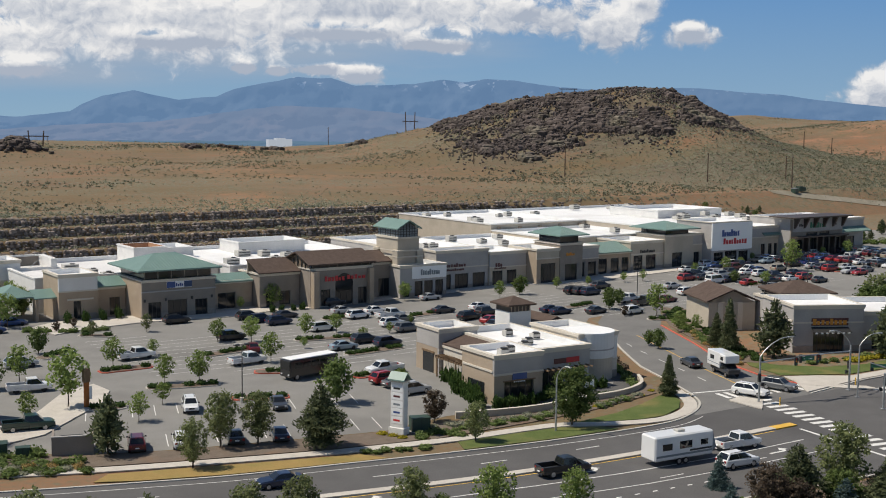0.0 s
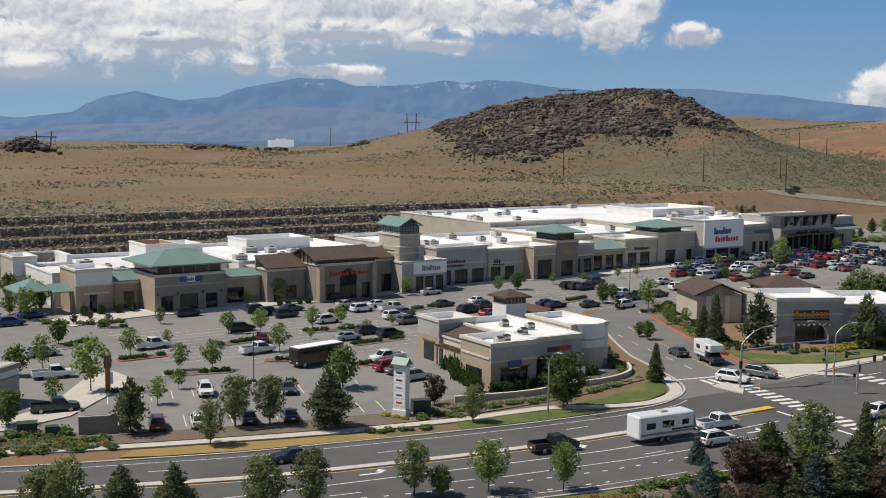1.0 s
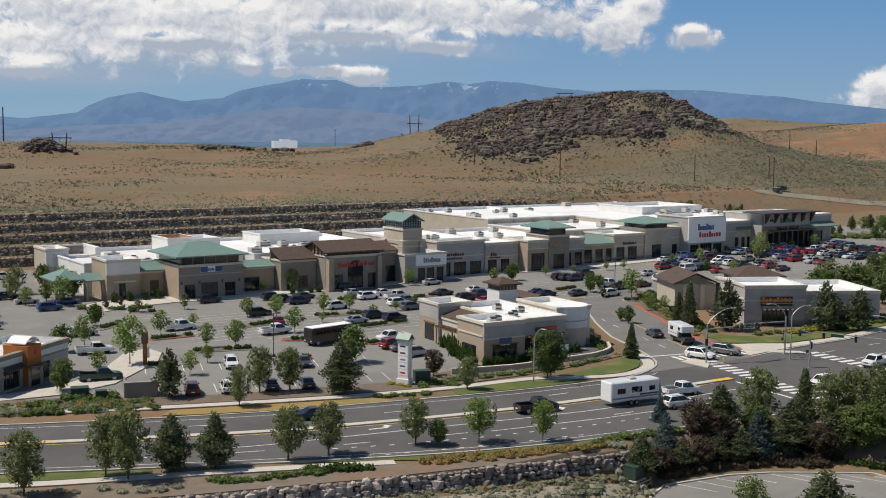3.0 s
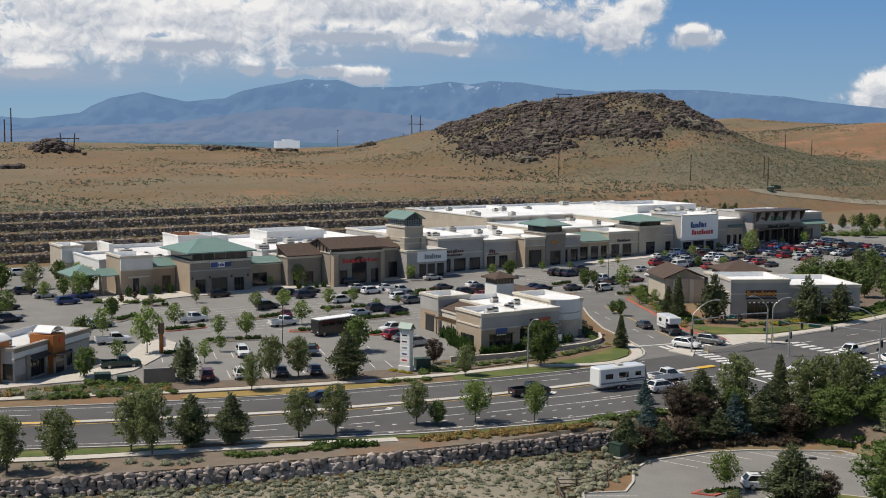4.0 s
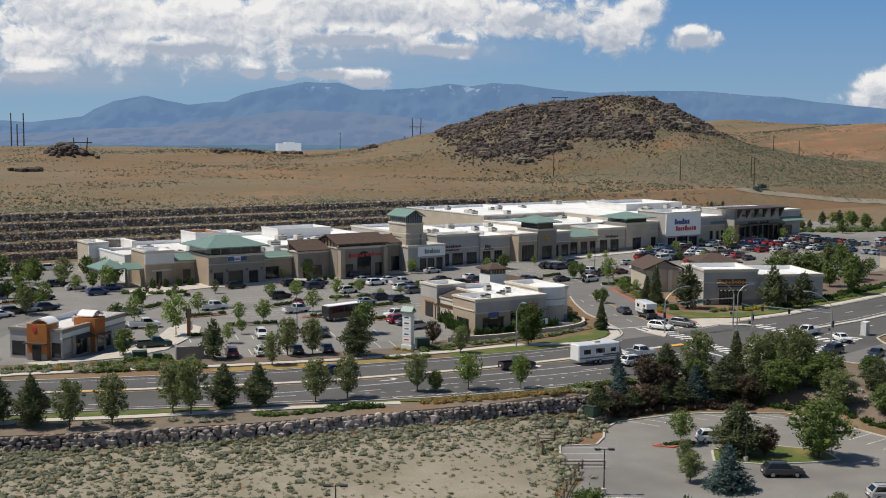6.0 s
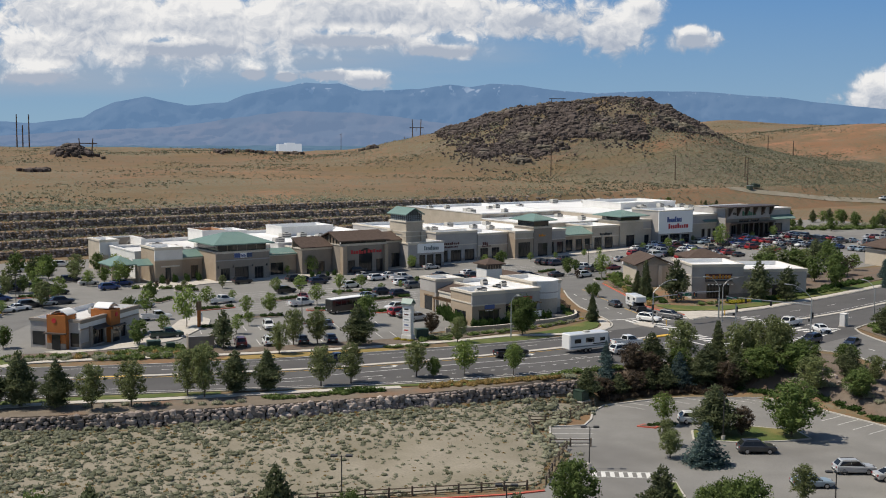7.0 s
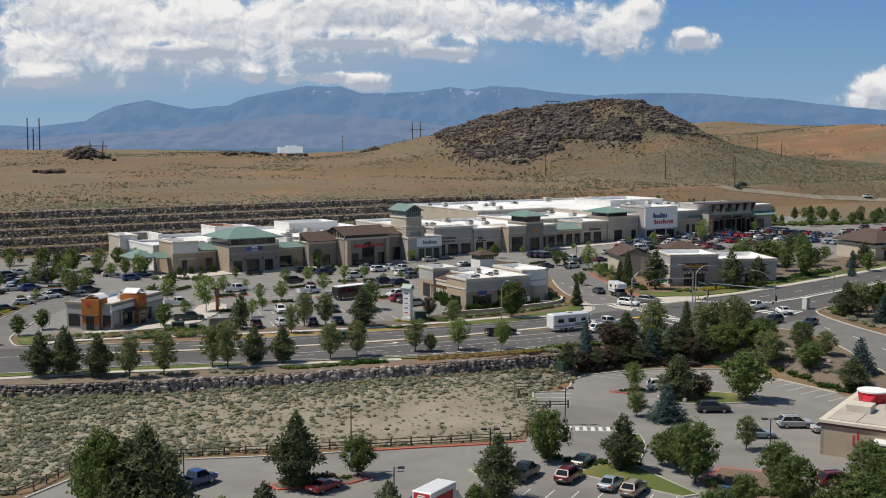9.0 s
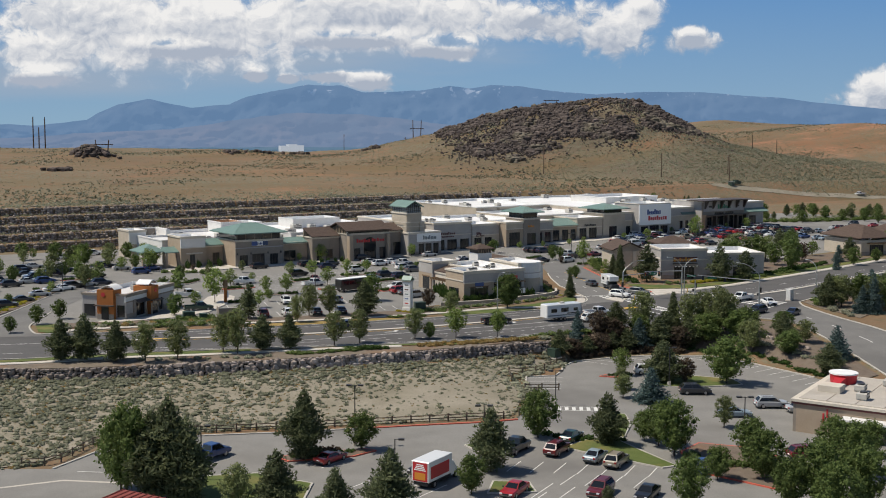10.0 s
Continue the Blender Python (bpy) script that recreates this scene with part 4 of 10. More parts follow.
def cloud_sheet():
    """A far sheet of fair-weather cloud: soft-edged heaps, bright on top, grey below."""
    dist = 4590.0
    bm = bmesh.new()
    unit = dist / 1000
    poly(bm, [(-470 * unit, -40 * unit, 0), (470 * unit, -40 * unit, 0), (470 * unit, 190 * unit, 0), (-470 * unit, 190 * unit, 0)])
    m = bpy.data.materials.new("cloud")
    m.use_nodes = True
    MATS["cloud"] = m
    nt = m.node_tree
    nt.nodes.remove(nt.nodes["Principled BSDF"])
    tc = nt.nodes.new("ShaderNodeTexCoord")
    sc = nt.nodes.new("ShaderNodeVectorMath")
    sc.operation = "SCALE"
    sc.inputs["Scale"].default_value = 1 / unit
    nt.links.new(tc.outputs["Object"], sc.inputs[0])
    place = sc.outputs["Vector"]

    def math_node(op, a, b=None, c=None):
        x = nt.nodes.new("ShaderNodeMath")
        x.operation = op
        for k, v in enumerate((a, b, c)):
            if v is None:
                continue
            if isinstance(v, (int, float)):
                x.inputs[k].default_value = v
            else:
                nt.links.new(v, x.inputs[k])
        return x.outputs[0]

    def vec(op, a, b):
        x = nt.nodes.new("ShaderNodeVectorMath")
        x.operation = op
        for k, v in enumerate((a, b)):
            if isinstance(v, tuple):
                x.inputs[k].default_value = v
            else:
                nt.links.new(v, x.inputs[k])
        return x

    def billow(at, scale, detail, rough=0.58):
        n = nt.nodes.new("ShaderNodeTexNoise")
        n.inputs["Scale"].default_value = scale
        n.inputs["Detail"].default_value = detail
        n.inputs["Roughness"].default_value = rough
        nt.links.new(at, n.inputs["Vector"])
        return n.outputs["Fac"]

    def knobs(at, scale, detail):
        n = nt.nodes.new("ShaderNodeTexVoronoi")
        n.feature = "SMOOTH_F1"
        n.normalize = True
        n.inputs["Scale"].default_value = scale
        n.inputs["Detail"].default_value = detail
        n.inputs["Roughness"].default_value = 0.55
        n.inputs["Lacunarity"].default_value = 2.3
        n.inputs["Smoothness"].default_value = 0.35
        nt.links.new(at, n.inputs["Vector"])
        return math_node("SUBTRACT", 0.75, n.outputs["Distance"])

    warp = nt.nodes.new("ShaderNodeTexNoise")
    warp.inputs["Scale"].default_value = 0.05
    warp.inputs["Detail"].default_value = 5
    nt.links.new(place, warp.inputs["Vector"])
    bent = vec("ADD", place, vec("MULTIPLY", vec("SUBTRACT", warp.outputs["Color"], (0.5, 0.5, 0.5)).outputs["Vector"], (26, 20, 0)).outputs["Vector"]).outputs["Vector"]
    stretch = vec("MULTIPLY", bent, (1.0, 1.25, 1.0)).outputs["Vector"]
    # bearing, rise, half width, half height of each heap
    HEAPS = ((-300, 92, 130, 48), (-190, 86, 110, 40), (-60, 98, 170, 34), (-345, 66, 60, 26), (70, 92, 70, 22), (136, 84, 38, 26), (160, 100, 26, 20), (203, 78, 24, 14), (372, 30, 50, 24), (388, 46, 30, 22), (-10, 66, 42, 9))
    PUFFS = ((-352, 42, 45, 9), (-167, 45, 14, 6), (-140, 43, 14, 6), (-104, 45, 36, 6), (-70, 41, 26, 11), (-230, 66, 120, 12), (-90, 74, 110, 10))

    def heaps(at):
        best = None
        for b, r, w, h in HEAPS + PUFFS:
            d = vec("MULTIPLY", vec("SUBTRACT", at, (b, r, 0)).outputs["Vector"], (1 / w, 1 / h, 0))
            inside = math_node("SUBTRACT", 1.0, vec("LENGTH", d.outputs["Vector"], (0, 0, 0)).outputs["Value"])
            best = inside if best is None else math_node("SMOOTH_MAX", best, inside, 0.2)
        return best

    heap = heaps(place)
    under = heaps(vec("ADD", place, (0, -10, 0)).outputs["Vector"])
    puff = math_node("ADD", math_node("MULTIPLY", knobs(stretch, 0.033, 4.0), 1.3), math_node("MULTIPLY", billow(stretch, 0.03, 8.0, 0.62), 0.7))
    dens = math_node("ADD", math_node("MULTIPLY", heap, 1.5), math_node("MULTIPLY", math_node("SUBTRACT", puff, 0.91), 2.3))
    cover = nt.nodes.new("ShaderNodeMapRange")
    cover.interpolation_type = "SMOOTHSTEP"
    cover.inputs["From Min"].default_value = 0.0
    cover.inputs["From Max"].default_value = 0.75
    nt.links.new(dens, cover.inputs["Value"])
    # veil of thin flat cloud under the heaps
    veil_at = vec("MULTIPLY", place, (0.35, 2.2, 1.0)).outputs["Vector"]
    veil = billow(veil_at, 0.022, 5.0)
    band = None
    for b, r, w, h in ((-240, 56, 260, 24), (-90, 68, 170, 18), (-350, 44, 160, 20), (-130, 58, 110, 12)):
        d = vec("MULTIPLY", vec("SUBTRACT", place, (b, r, 0)).outputs["Vector"], (1 / w, 1 / h, 0))
        ins = math_node("SUBTRACT", 1.0, vec("LENGTH", d.outputs["Vector"], (0, 0, 0)).outputs["Value"])
        band = ins if band is None else math_node("SMOOTH_MAX", band, ins, 0.3)
    vr = nt.nodes.new("ShaderNodeMapRange")
    vr.interpolation_type = "SMOOTHSTEP"
    vr.inputs["From Min"].default_value = -0.3
    vr.inputs["From Max"].default_value = 1.0
    vr.inputs["To Max"].default_value = 0.9
    nt.links.new(math_node("ADD", band, math_node("MULTIPLY", math_node("SUBTRACT", veil, 0.45), 1.0)), vr.inputs["Value"])
    # light on the heaps from above left; grey undersides
    lifted = vec("ADD", stretch, (-3.0, 6.0, 0)).outputs["Vector"]
    puff_up = math_node("ADD", math_node("MULTIPLY", knobs(lifted, 0.033, 4.0), 1.3), math_node("MULTIPLY", billow(lifted, 0.03, 8.0, 0.62), 0.7))
    lit = math_node("ADD", 0.64, math_node("MULTIPLY", math_node("SUBTRACT", puff, puff_up), 2.0))
    lit = math_node("ADD", lit, math_node("MULTIPLY", math_node("SUBTRACT", under, heap), 1.1))
    lit = math_node("ADD", lit, math_node("MULTIPLY", math_node("SUBTRACT", billow(stretch, 0.012, 5.0), 0.5), 1.5))
    lr = nt.nodes.new("ShaderNodeMapRange")
    nt.links.new(lit, lr.inputs["Value"])
    tone = nt.nodes.new("ShaderNodeMix")
    tone.data_type = "RGBA"
    tone.inputs["A"].default_value = (0.40, 0.45, 0.54, 1)
    tone.inputs["B"].default_value = (0.86, 0.85, 0.84, 1)
    nt.links.new(lr.outputs["Result"], tone.inputs["Factor"])
    both = nt.nodes.new("ShaderNodeMix")
    both.data_type = "RGBA"
    both.inputs["A"].default_value = (0.33, 0.41, 0.52, 1)
    nt.links.new(cover.outputs["Result"], both.inputs["Factor"])
    nt.links.new(tone.outputs["Result"], both.inputs["B"])
    # clear air behind: deeper blue with height
    sep = nt.nodes.new("ShaderNodeSeparateXYZ")
    nt.links.new(place, sep.inputs[0])
    hr = nt.nodes.new("ShaderNodeMapRange")
    hr.inputs["From Min"].default_value = -10
    hr.inputs["From Max"].default_value = 110
    nt.links.new(sep.outputs["Y"], hr.inputs["Value"])
    air = nt.nodes.new("ShaderNodeMix")
    air.data_type = "RGBA"
    air.inputs["A"].default_value = (0.275, 0.42, 0.545, 1)
    air.inputs["B"].default_value = (0.14, 0.295, 0.54, 1)
    nt.links.new(hr.outputs["Result"], air.inputs["Factor"])
    mixed = nt.nodes.new("ShaderNodeMix")
    mixed.data_type = "RGBA"
    nt.links.new(math_node("MAXIMUM", cover.outputs["Result"], vr.outputs["Result"]), mixed.inputs["Factor"])
    nt.links.new(air.outputs["Result"], mixed.inputs["A"])
    nt.links.new(both.outputs["Result"], mixed.inputs["B"])
    em = nt.nodes.new("ShaderNodeEmission")
    nt.links.new(mixed.outputs["Result"], em.inputs["Color"])
    em.inputs["Strength"].default_value = 1.0
    nt.links.new(em.outputs[0], nt.nodes["Material Output"].inputs["Surface"])
    ob = setting("backdrop_sky", bm, "cloud", "blue sky with white and grey cumulus clouds", "sky")
    up = Vector((0, 0, 1))
    c = MIDWAY + AHEAD * dist
    ob.matrix_basis = Matrix(((RIGHT.x, up.x, -AHEAD.x, c.x), (RIGHT.y, up.y, -AHEAD.y, c.y), (RIGHT.z, up.z, -AHEAD.z, c.z), (0, 0, 0, 1)))


cloud_sheet()


# ---- buildings ----
def wall_with_holes(bm, length, height, thick, holes, x0=0.0, y0=0.0, z0=0.0):
    """A wall along x, its face at y0, with openings (xa, xb, za, zb) that go right through."""
    xs = sorted({0.0, length, *(min(length, max(0.0, h[i])) for h in holes for i in (0, 1))})
    for a, b in zip(xs, xs[1:]):
        c = (a + b) / 2
        here = sorted((h[2], h[3]) for h in holes if h[0] < c < h[1])
        z = 0.0
        for za, zb in here:
            if za > z + 0.01:
                bx(bm, x0 + a, y0, z0 + z, x0 + b, y0 + thick, z0 + za)
            z = zb
        if z < height - 0.01:
            bx(bm, x0 + a, y0, z0 + z, x0 + b, y0 + thick, z0 + height)
    bmesh.ops.remove_doubles(bm, verts=bm.verts, dist=0.001)
    return bm


def glazing(parent, hole, y, mullions=1, name="window", frame_mat="dark_metal", pane_mat="glass"):
    """A window or glazed door set back in an opening: a frame with bars, and a pane for each field."""
    xa, xb, za, zb = hole
    t = 0.09
    bm = bmesh.new()
    ring = [[bm.verts.new(p) for p in ((x0, yy, z0), (x1, yy, z0), (x1, yy, z1), (x0, yy, z1))] for yy in (y, y + 0.1) for x0, x1, z0, z1 in ((xa, xb, za, zb), (xa + t, xb - t, za + t, zb - t))]
    for i in range(4):
        j = (i + 1) % 4
        bm.faces.new((ring[0][i], ring[0][j], ring[1][j], ring[1][i]))
        bm.faces.new((ring[2][j], ring[2][i], ring[3][i], ring[3][j]))
        bm.faces.new((ring[0][j], ring[0][i], ring[2][i], ring[2][j]))
        bm.faces.new((ring[1][i], ring[1][j], ring[3][j], ring[3][i]))
    w = part(name, bm, frame_mat, parent)
    n = mullions + 1
    step = (xb - xa - t) / n
    for i in range(1, n):
        part("mullion", box(xa + step * i, y + 0.003, za + t, xa + step * i + t, y + 0.097, zb - t), frame_mat, w)
    for i in range(n):
        part("pane", box(xa + step * i + t, y + 0.04, za + t, xa + step * (i + 1), y + 0.06, zb - t), pane_mat, w)
    return w


def letters(parent, x, z, width, height, y, colour, n=8, seed=1, name="sign_lettering"):
    """Unreadable shop lettering as plain upright bars of its size and colour."""
    rnd = random.Random(seed)
    bm = bmesh.new()
    w = width / n
    for i in range(n):
        h = height * (1.0 if i in (0, n // 2) else rnd.uniform(0.62, 0.8))
        bx(bm, x + i * w, y - 0.12, z, x + i * w + w * rnd.uniform(0.55, 0.8), y, z + h)
    return part(name, bm, colour, parent)


def hip_roof(x0, x1, y0, y1, z, rise, inset=None, thick=0.25):
    """A hipped roof with thick eaves; its ridge runs along the longer side."""
    lx, ly = x1 - x0, y1 - y0
    k = (min(lx, ly) / 2 - 0.05) if inset is None else inset
    a, b = (k, ly / 2 - 0.05) if lx >= ly else (lx / 2 - 0.05, k)
    bm = hull([(x0, y0, z), (x1, y0, z), (x1, y1, z), (x0, y1, z)], [(x0, y0, z + thick), (x1, y0, z + thick), (x1, y1, z + thick), (x0, y1, z + thick)])
    top = hull([(x0, y0, z + thick + 0.004), (x1, y0, z + thick + 0.004), (x1, y1, z + thick + 0.004), (x0, y1, z + thick + 0.004)],
               [(x0 + a, y0 + b, z + rise), (x1 - a, y0 + b, z + rise), (x1 - a, y1 - b, z + rise), (x0 + a, y1 - b, z + rise)])
    tmp = bpy.data.meshes.new("tmp")
    top.to_mesh(tmp)
    top.free()
    bm.from_mesh(tmp)
    bpy.data.meshes.remove(tmp)
    return bm


def seams(parent, x0, x1, y0, y1, z, rise, step=0.6):
    """Standing seams up the front slope of a hipped metal roof."""
    k = min(x1 - x0, y1 - y0) / 2
    n = int((x1 - x0) / step)
    bm = bmesh.new()
    for i in range(1, n):
        x = x0 + i * step
        f = min(1.0, min(x - x0, x1 - x) / k)
        p, q = Vector((x, y0 + 0.02, z + 0.27)), Vector((x, y0 + k * f, z + 0.25 + (rise - 0.25) * f + 0.03))
        if (q - p).length > 0.3:
            cyl(bm, p, q, 0.035, n=4, caps=False)
    return part("roof_seams", bm, "green_metal", parent)


def slope_roof(x0, x1, y0, y1, z0, z1, thick=0.2):
    """A lean-to roof that climbs from y0 to y1."""
    return hull([(x0, y0, z0), (x1, y0, z0), (x1, y1, z1), (x0, y1, z1)], [(x0, y0, z0 + thick), (x1, y0, z0 + thick), (x1, y1, z1 + thick), (x0, y1, z1 + thick)])


def gable_roof(x0, x1, y0, y1, z, rise, along="x", thick=0.25):
    if along == "x":
        ym = (y0 + y1) / 2
        ring = [(y0, z), (ym, z + rise), (y1, z), (y1, z + thick), (ym, z + rise + thick), (y0, z + thick)]
        return hull([(x0, y, h) for y, h in ring], [(x1, y, h) for y, h in ring])
    xm = (x0 + x1) / 2
    ring = [(x0, z), (xm, z + rise), (x1, z), (x1, z + thick), (xm, z + rise + thick), (x0, z + thick)]
    return hull([(x, y0, h) for x, h in ring], [(x, y1, h) for x, h in ring])


def rooftop_unit(m, w=2.2, d=1.8, h=1.3):
    u = thing("rooftop_unit", m, "pale grey metal air-conditioning unit on the flat roof", "air conditioner", "rooftop units")
    part("casing", box(-w / 2, -d / 2, 0.15, w / 2, d / 2, h, bevel=0.05), "unit_grey", u)
    part("kerb_frame", box(-w / 2 + 0.1, -d / 2 + 0.1, 0, w / 2 - 0.1, d / 2 - 0.1, 0.15), "galvanised", u)
    part("fan_cowl", cyl(bmesh.new(), (w * 0.15, 0, h), (w * 0.15, 0, h + 0.16), 0.5, n=14), "dark_metal", u)
    for s in (-0.35, 0.35):
        part("louvre", box(-w * 0.42, -d / 2 - 0.03, 0.45 + s * 0.8 + 0.1, w * 0.42, -d / 2 + 0.002, 0.62 + s * 0.8 + 0.1), "dark_metal", u)
    return u


def lining(g, W, D, t, z0, z1, material):
    """Roof sheet turned up the inner faces of a parapet and over its top."""
    bm = bmesh.new()
    for x0, x1, y0, y1 in ((t, W - t, t + 0.051, t + 0.09), (t, W - t, D - t - 0.09, D - t - 0.051), (t + 0.051, t + 0.09, t + 0.09, D - t - 0.09), (W - t - 0.09, W - t - 0.051, t + 0.09, D - t - 0.09)):
        bx(bm, x0, y0, z0 + 0.004, x1, y1, z1)
    part("parapet_lining", bm, material, g, "white roof sheet turned up the parapet")


def block(name, label, m, W, D, H, wall, holes=(), parapet=0.9, band=None, band_h=0.0, cornice="cream_stucco", cap=0.4, wainscot=True, roof="roof_membrane", side=None, mull=1, low=None, category="shop", group="shops of the strip mall"):
    """A flat-roofed shop: four walls with a parapet, cornice, roof deck, stone plinth and glazed openings in the front."""
    g = thing(name, m, label, category, group)
    t = 0.4
    side = side or wall
    Hw = H - cap
    z_split = Hw - band_h
    front = wall_with_holes(bmesh.new(), W, z_split if band else Hw, t, holes)
    part("wall", front, wall, g)
    if band:
        part("upper_wall", box(0, 0.0, z_split, W, t, Hw), band, g)
        part("moulding", box(-0.08, -0.1, z_split - 0.12, W + 0.08, -0.002, z_split + 0.12), cornice, g)
    part("side_wall", box(0, t, 0, t, D - t, Hw), side, g)
    part("side_wall", box(W - t, t, 0, W, D - t, Hw), side, g)
    part("rear_wall", box(0, D - t, 0, W, D, Hw), side, g)
    bm = bmesh.new()
    o = 0.18
    bx(bm, -o, -o, Hw, W + o, t + 0.05, H)
    bx(bm, -o, D - t - 0.05, Hw, W + o, D + o, H)
    bx(bm, -o, t + 0.05, Hw, t + 0.05, D - t - 0.05, H)
    bx(bm, W - t - 0.05, t + 0.05, Hw, W + o, D - t - 0.05, H)
    part("cornice", bm, cornice, g)
    part("cornice_ledge", box(-o * 0.5, -o * 0.55, Hw - 0.25, W + o * 0.5, -0.003, Hw - 0.004), cornice, g)
    part("roof", box(t + 0.003, t + 0.003, H - parapet - 0.2, W - t - 0.003, D - t - 0.003, H - parapet), roof, g)
    if parapet > 0.3:
        lining(g, W, D, t, H - parapet, H + 0.02, "roof_membrane")
    part("floor", box(t + 0.003, t + 0.003, 0.02, W - t - 0.003, D - t - 0.003, 0.12), "concrete", g)
    if wainscot:
        xs = [0.0] + [v for h in sorted(holes) if h[2] < 0.6 for v in (h[0], h[1])] + [W]
        for a, b in zip(xs[::2], xs[1::2]):
            if b - a > 0.15:
                part("plinth", box(a, -0.09, 0, b, -0.003, 1.1, bevel=0.03), "stone_veneer", g)
    for h in holes:
        glazing(g, h, 0.22, mull if h[1] - h[0] < 5 else mull + 2, "door" if h[2] < 0.2 else "window")
    return g


MALL = pose(60, 211, 0, 0, 0, 4.0)


def at_mall(u, v, z=None):
    p = MALL @ Vector((u, v, 0))
    return MALL @ pose(u, v, plateau(p.x) if z is None else z)


def awning_roof(parent, x0, x1, y0, y1, z0, z1):
    part("awning_roof", slope_roof(x0, x1, y0, y1, z0, z1), "green_metal", parent, "green standing-seam metal roof")
    bm = bmesh.new()
    n = int((x1 - x0) / 0.6)
    for i in range(n + 1):
        x = x0 + (x1 - x0) * i / n
        cyl(bm, (x, y0, z0 + 0.22), (x, y1, z1 + 0.22), 0.035, n=4, caps=False)
    part("roof_seams", bm, "green_metal", parent)


# west end
g = block("shop", "white stucco plant enclosure at the rear of the shops", at_mall(-8.8, 36), 5.0, 9, 8.0, "beige_stucco", band="white_stucco", band_h=3.6, wainscot=False)
g = thing("roof_screen", at_mall(-3.75, 36), "open white roof screen with a dark inner wall", "roof screen")
part("screen_wall", box(0, 8.6, 0, 6.0, 9.0, 7.6), "taupe_stucco", g)
part("screen_wall", box(0, 0, 0, 6.0, 0.3, 6.3), "white_stucco", g)
part("screen_beam", box(0, 8.5, 7.6, 7.2, 9.1, 7.95), "white_stucco", g)
part("screen_post", box(6.02, 0, 0, 7.2, 9.0, 7.9), "white_stucco", g)
part("brace", cyl(bmesh.new(), (3.4, 5.5, 5.8), (5.95, 6.5, 7.5), 0.07, n=6), "galvanised", g)
porch = thing("porch", at_mall(-15.6, 9.5), "green metal hipped porch roof on stucco posts", "porch")
part("roof", hip_roof(0, 7.2, -1, 8, 4.2, 2.0), "green_metal", porch)
seams(porch, 0, 7.2, -1, 8, 4.2, 2.0)
for _x in (0.5, 6.4):
    for _y in (-0.4, 7.2):
        part("post", box(_x, _y, 0, _x + 0.6, _y + 0.6, 4.2, bevel=0.04), "tan_stucco", porch)
porch = thing("porch", at_mall(-9.4, 7.6), "small green metal lean-to roof on posts", "porch")
part("roof", slope_roof(0, 4.2, 0, 3.4, 4.0, 5.2), "green_metal", porch)
for _x in (0.2, 3.4):
    part("post", box(_x, 0.2, 0, _x + 0.5, 0.7, 4.0), "tan_stucco", porch)

g = block("shop", "tan stucco corner shop with a grey upper storey", at_mall(-5.5, 6.5), 7.0, 9, 8.3, "tan_stucco", holes=[(2.6, 4.0, 0.1, 3.4)], band="white_stucco", band_h=2.7)
part("arch_niche", box(1.5, -0.14, 3.55, 6.2, -0.002, 3.85), "cream_stucco", g)
g = block("shop", "low tan stucco wing with a green metal roof edge", at_mall(1.6, 8), 5.6, 8, 5.6, "tan_stucco", holes=[(2.6, 4.6, 0.1, 3.4)])
awning_roof(g, 0, 5.6, -0.6, 3.2, 5.4, 6.8)

# pavilion with the green hipped roof
# taupe front, tan sides: shaded and sunlit faces put into the stucco colours
g = block("pavilion", "stucco pavilion with shade-painted taupe front and green metal hipped roof", at_mall(7.3, 0), 14.2, 13, 7.2, "taupe_stucco", parapet=0.1, cap=0.25, side="tan_stucco",
          holes=[(1.2, 3.6, 0.1, 3.1), (4.9, 8.6, 0.1, 3.3), (10.2, 12.6, 0.1, 3.1)], mull=2)
part("ledge", box(-0.1, -0.1, 4.9, 14.3, -0.004, 5.15), "grey_stucco", g)
bm = bmesh.new()
bx(bm, 0.7, 0.7, 7.2, 13.5, 0.95, 8.8)
bx(bm, 0.7, 0.95, 7.2, 0.95, 12.3, 8.8)
bx(bm, 13.25, 0.95, 7.2, 13.5, 12.3, 8.8)
part("clerestory", bm, "glass", g, "dark clerestory glazing")
for _i in range(6):
    part("mullion", box(0.66 + 2.56 * _i, 0.62, 7.2, 0.86 + 2.56 * _i, 0.697, 8.8), "taupe_stucco", g)
part("roof_hip", hip_roof(-1.2, 15.0, -1.4, 14.2, 8.8, 2.5, 6.0), "green_metal", g)
seams(g, -1.2, 15.0, -1.4, 14.2, 8.8, 2.5)
part("sign_panel", box(4.7, -0.1, 5.5, 9.5, -0.005, 6.7), "sign_white", g)
part("sign_field", box(4.7, -0.14, 5.55, 6.3, -0.103, 6.65), "sign_blue", g)
part("sign_field", box(8.0, -0.14, 5.55, 9.5, -0.103, 6.65), "sign_navy", g)
letters(g, 6.4, 5.75, 1.5, 0.6, -0.1, "sign_blue", 4, 3)
for _x in (0.35, 4.3, 9.4, 13.3):
    _l = part("wall_lamp", box(_x, -0.25, 3.2, _x + 0.3, -0.002, 3.75, bevel=0.03), "dark_metal", g)
g = block("shop", "low tan stucco wing with a green metal roof edge", at_mall(21.65, 4), 9.3, 9, 5.6, "tan_stucco", holes=[(2.2, 5.8, 0.1, 3.2)])
awning_roof(g, 0, 9.3, -0.6, 3.2, 5.2, 6.4)

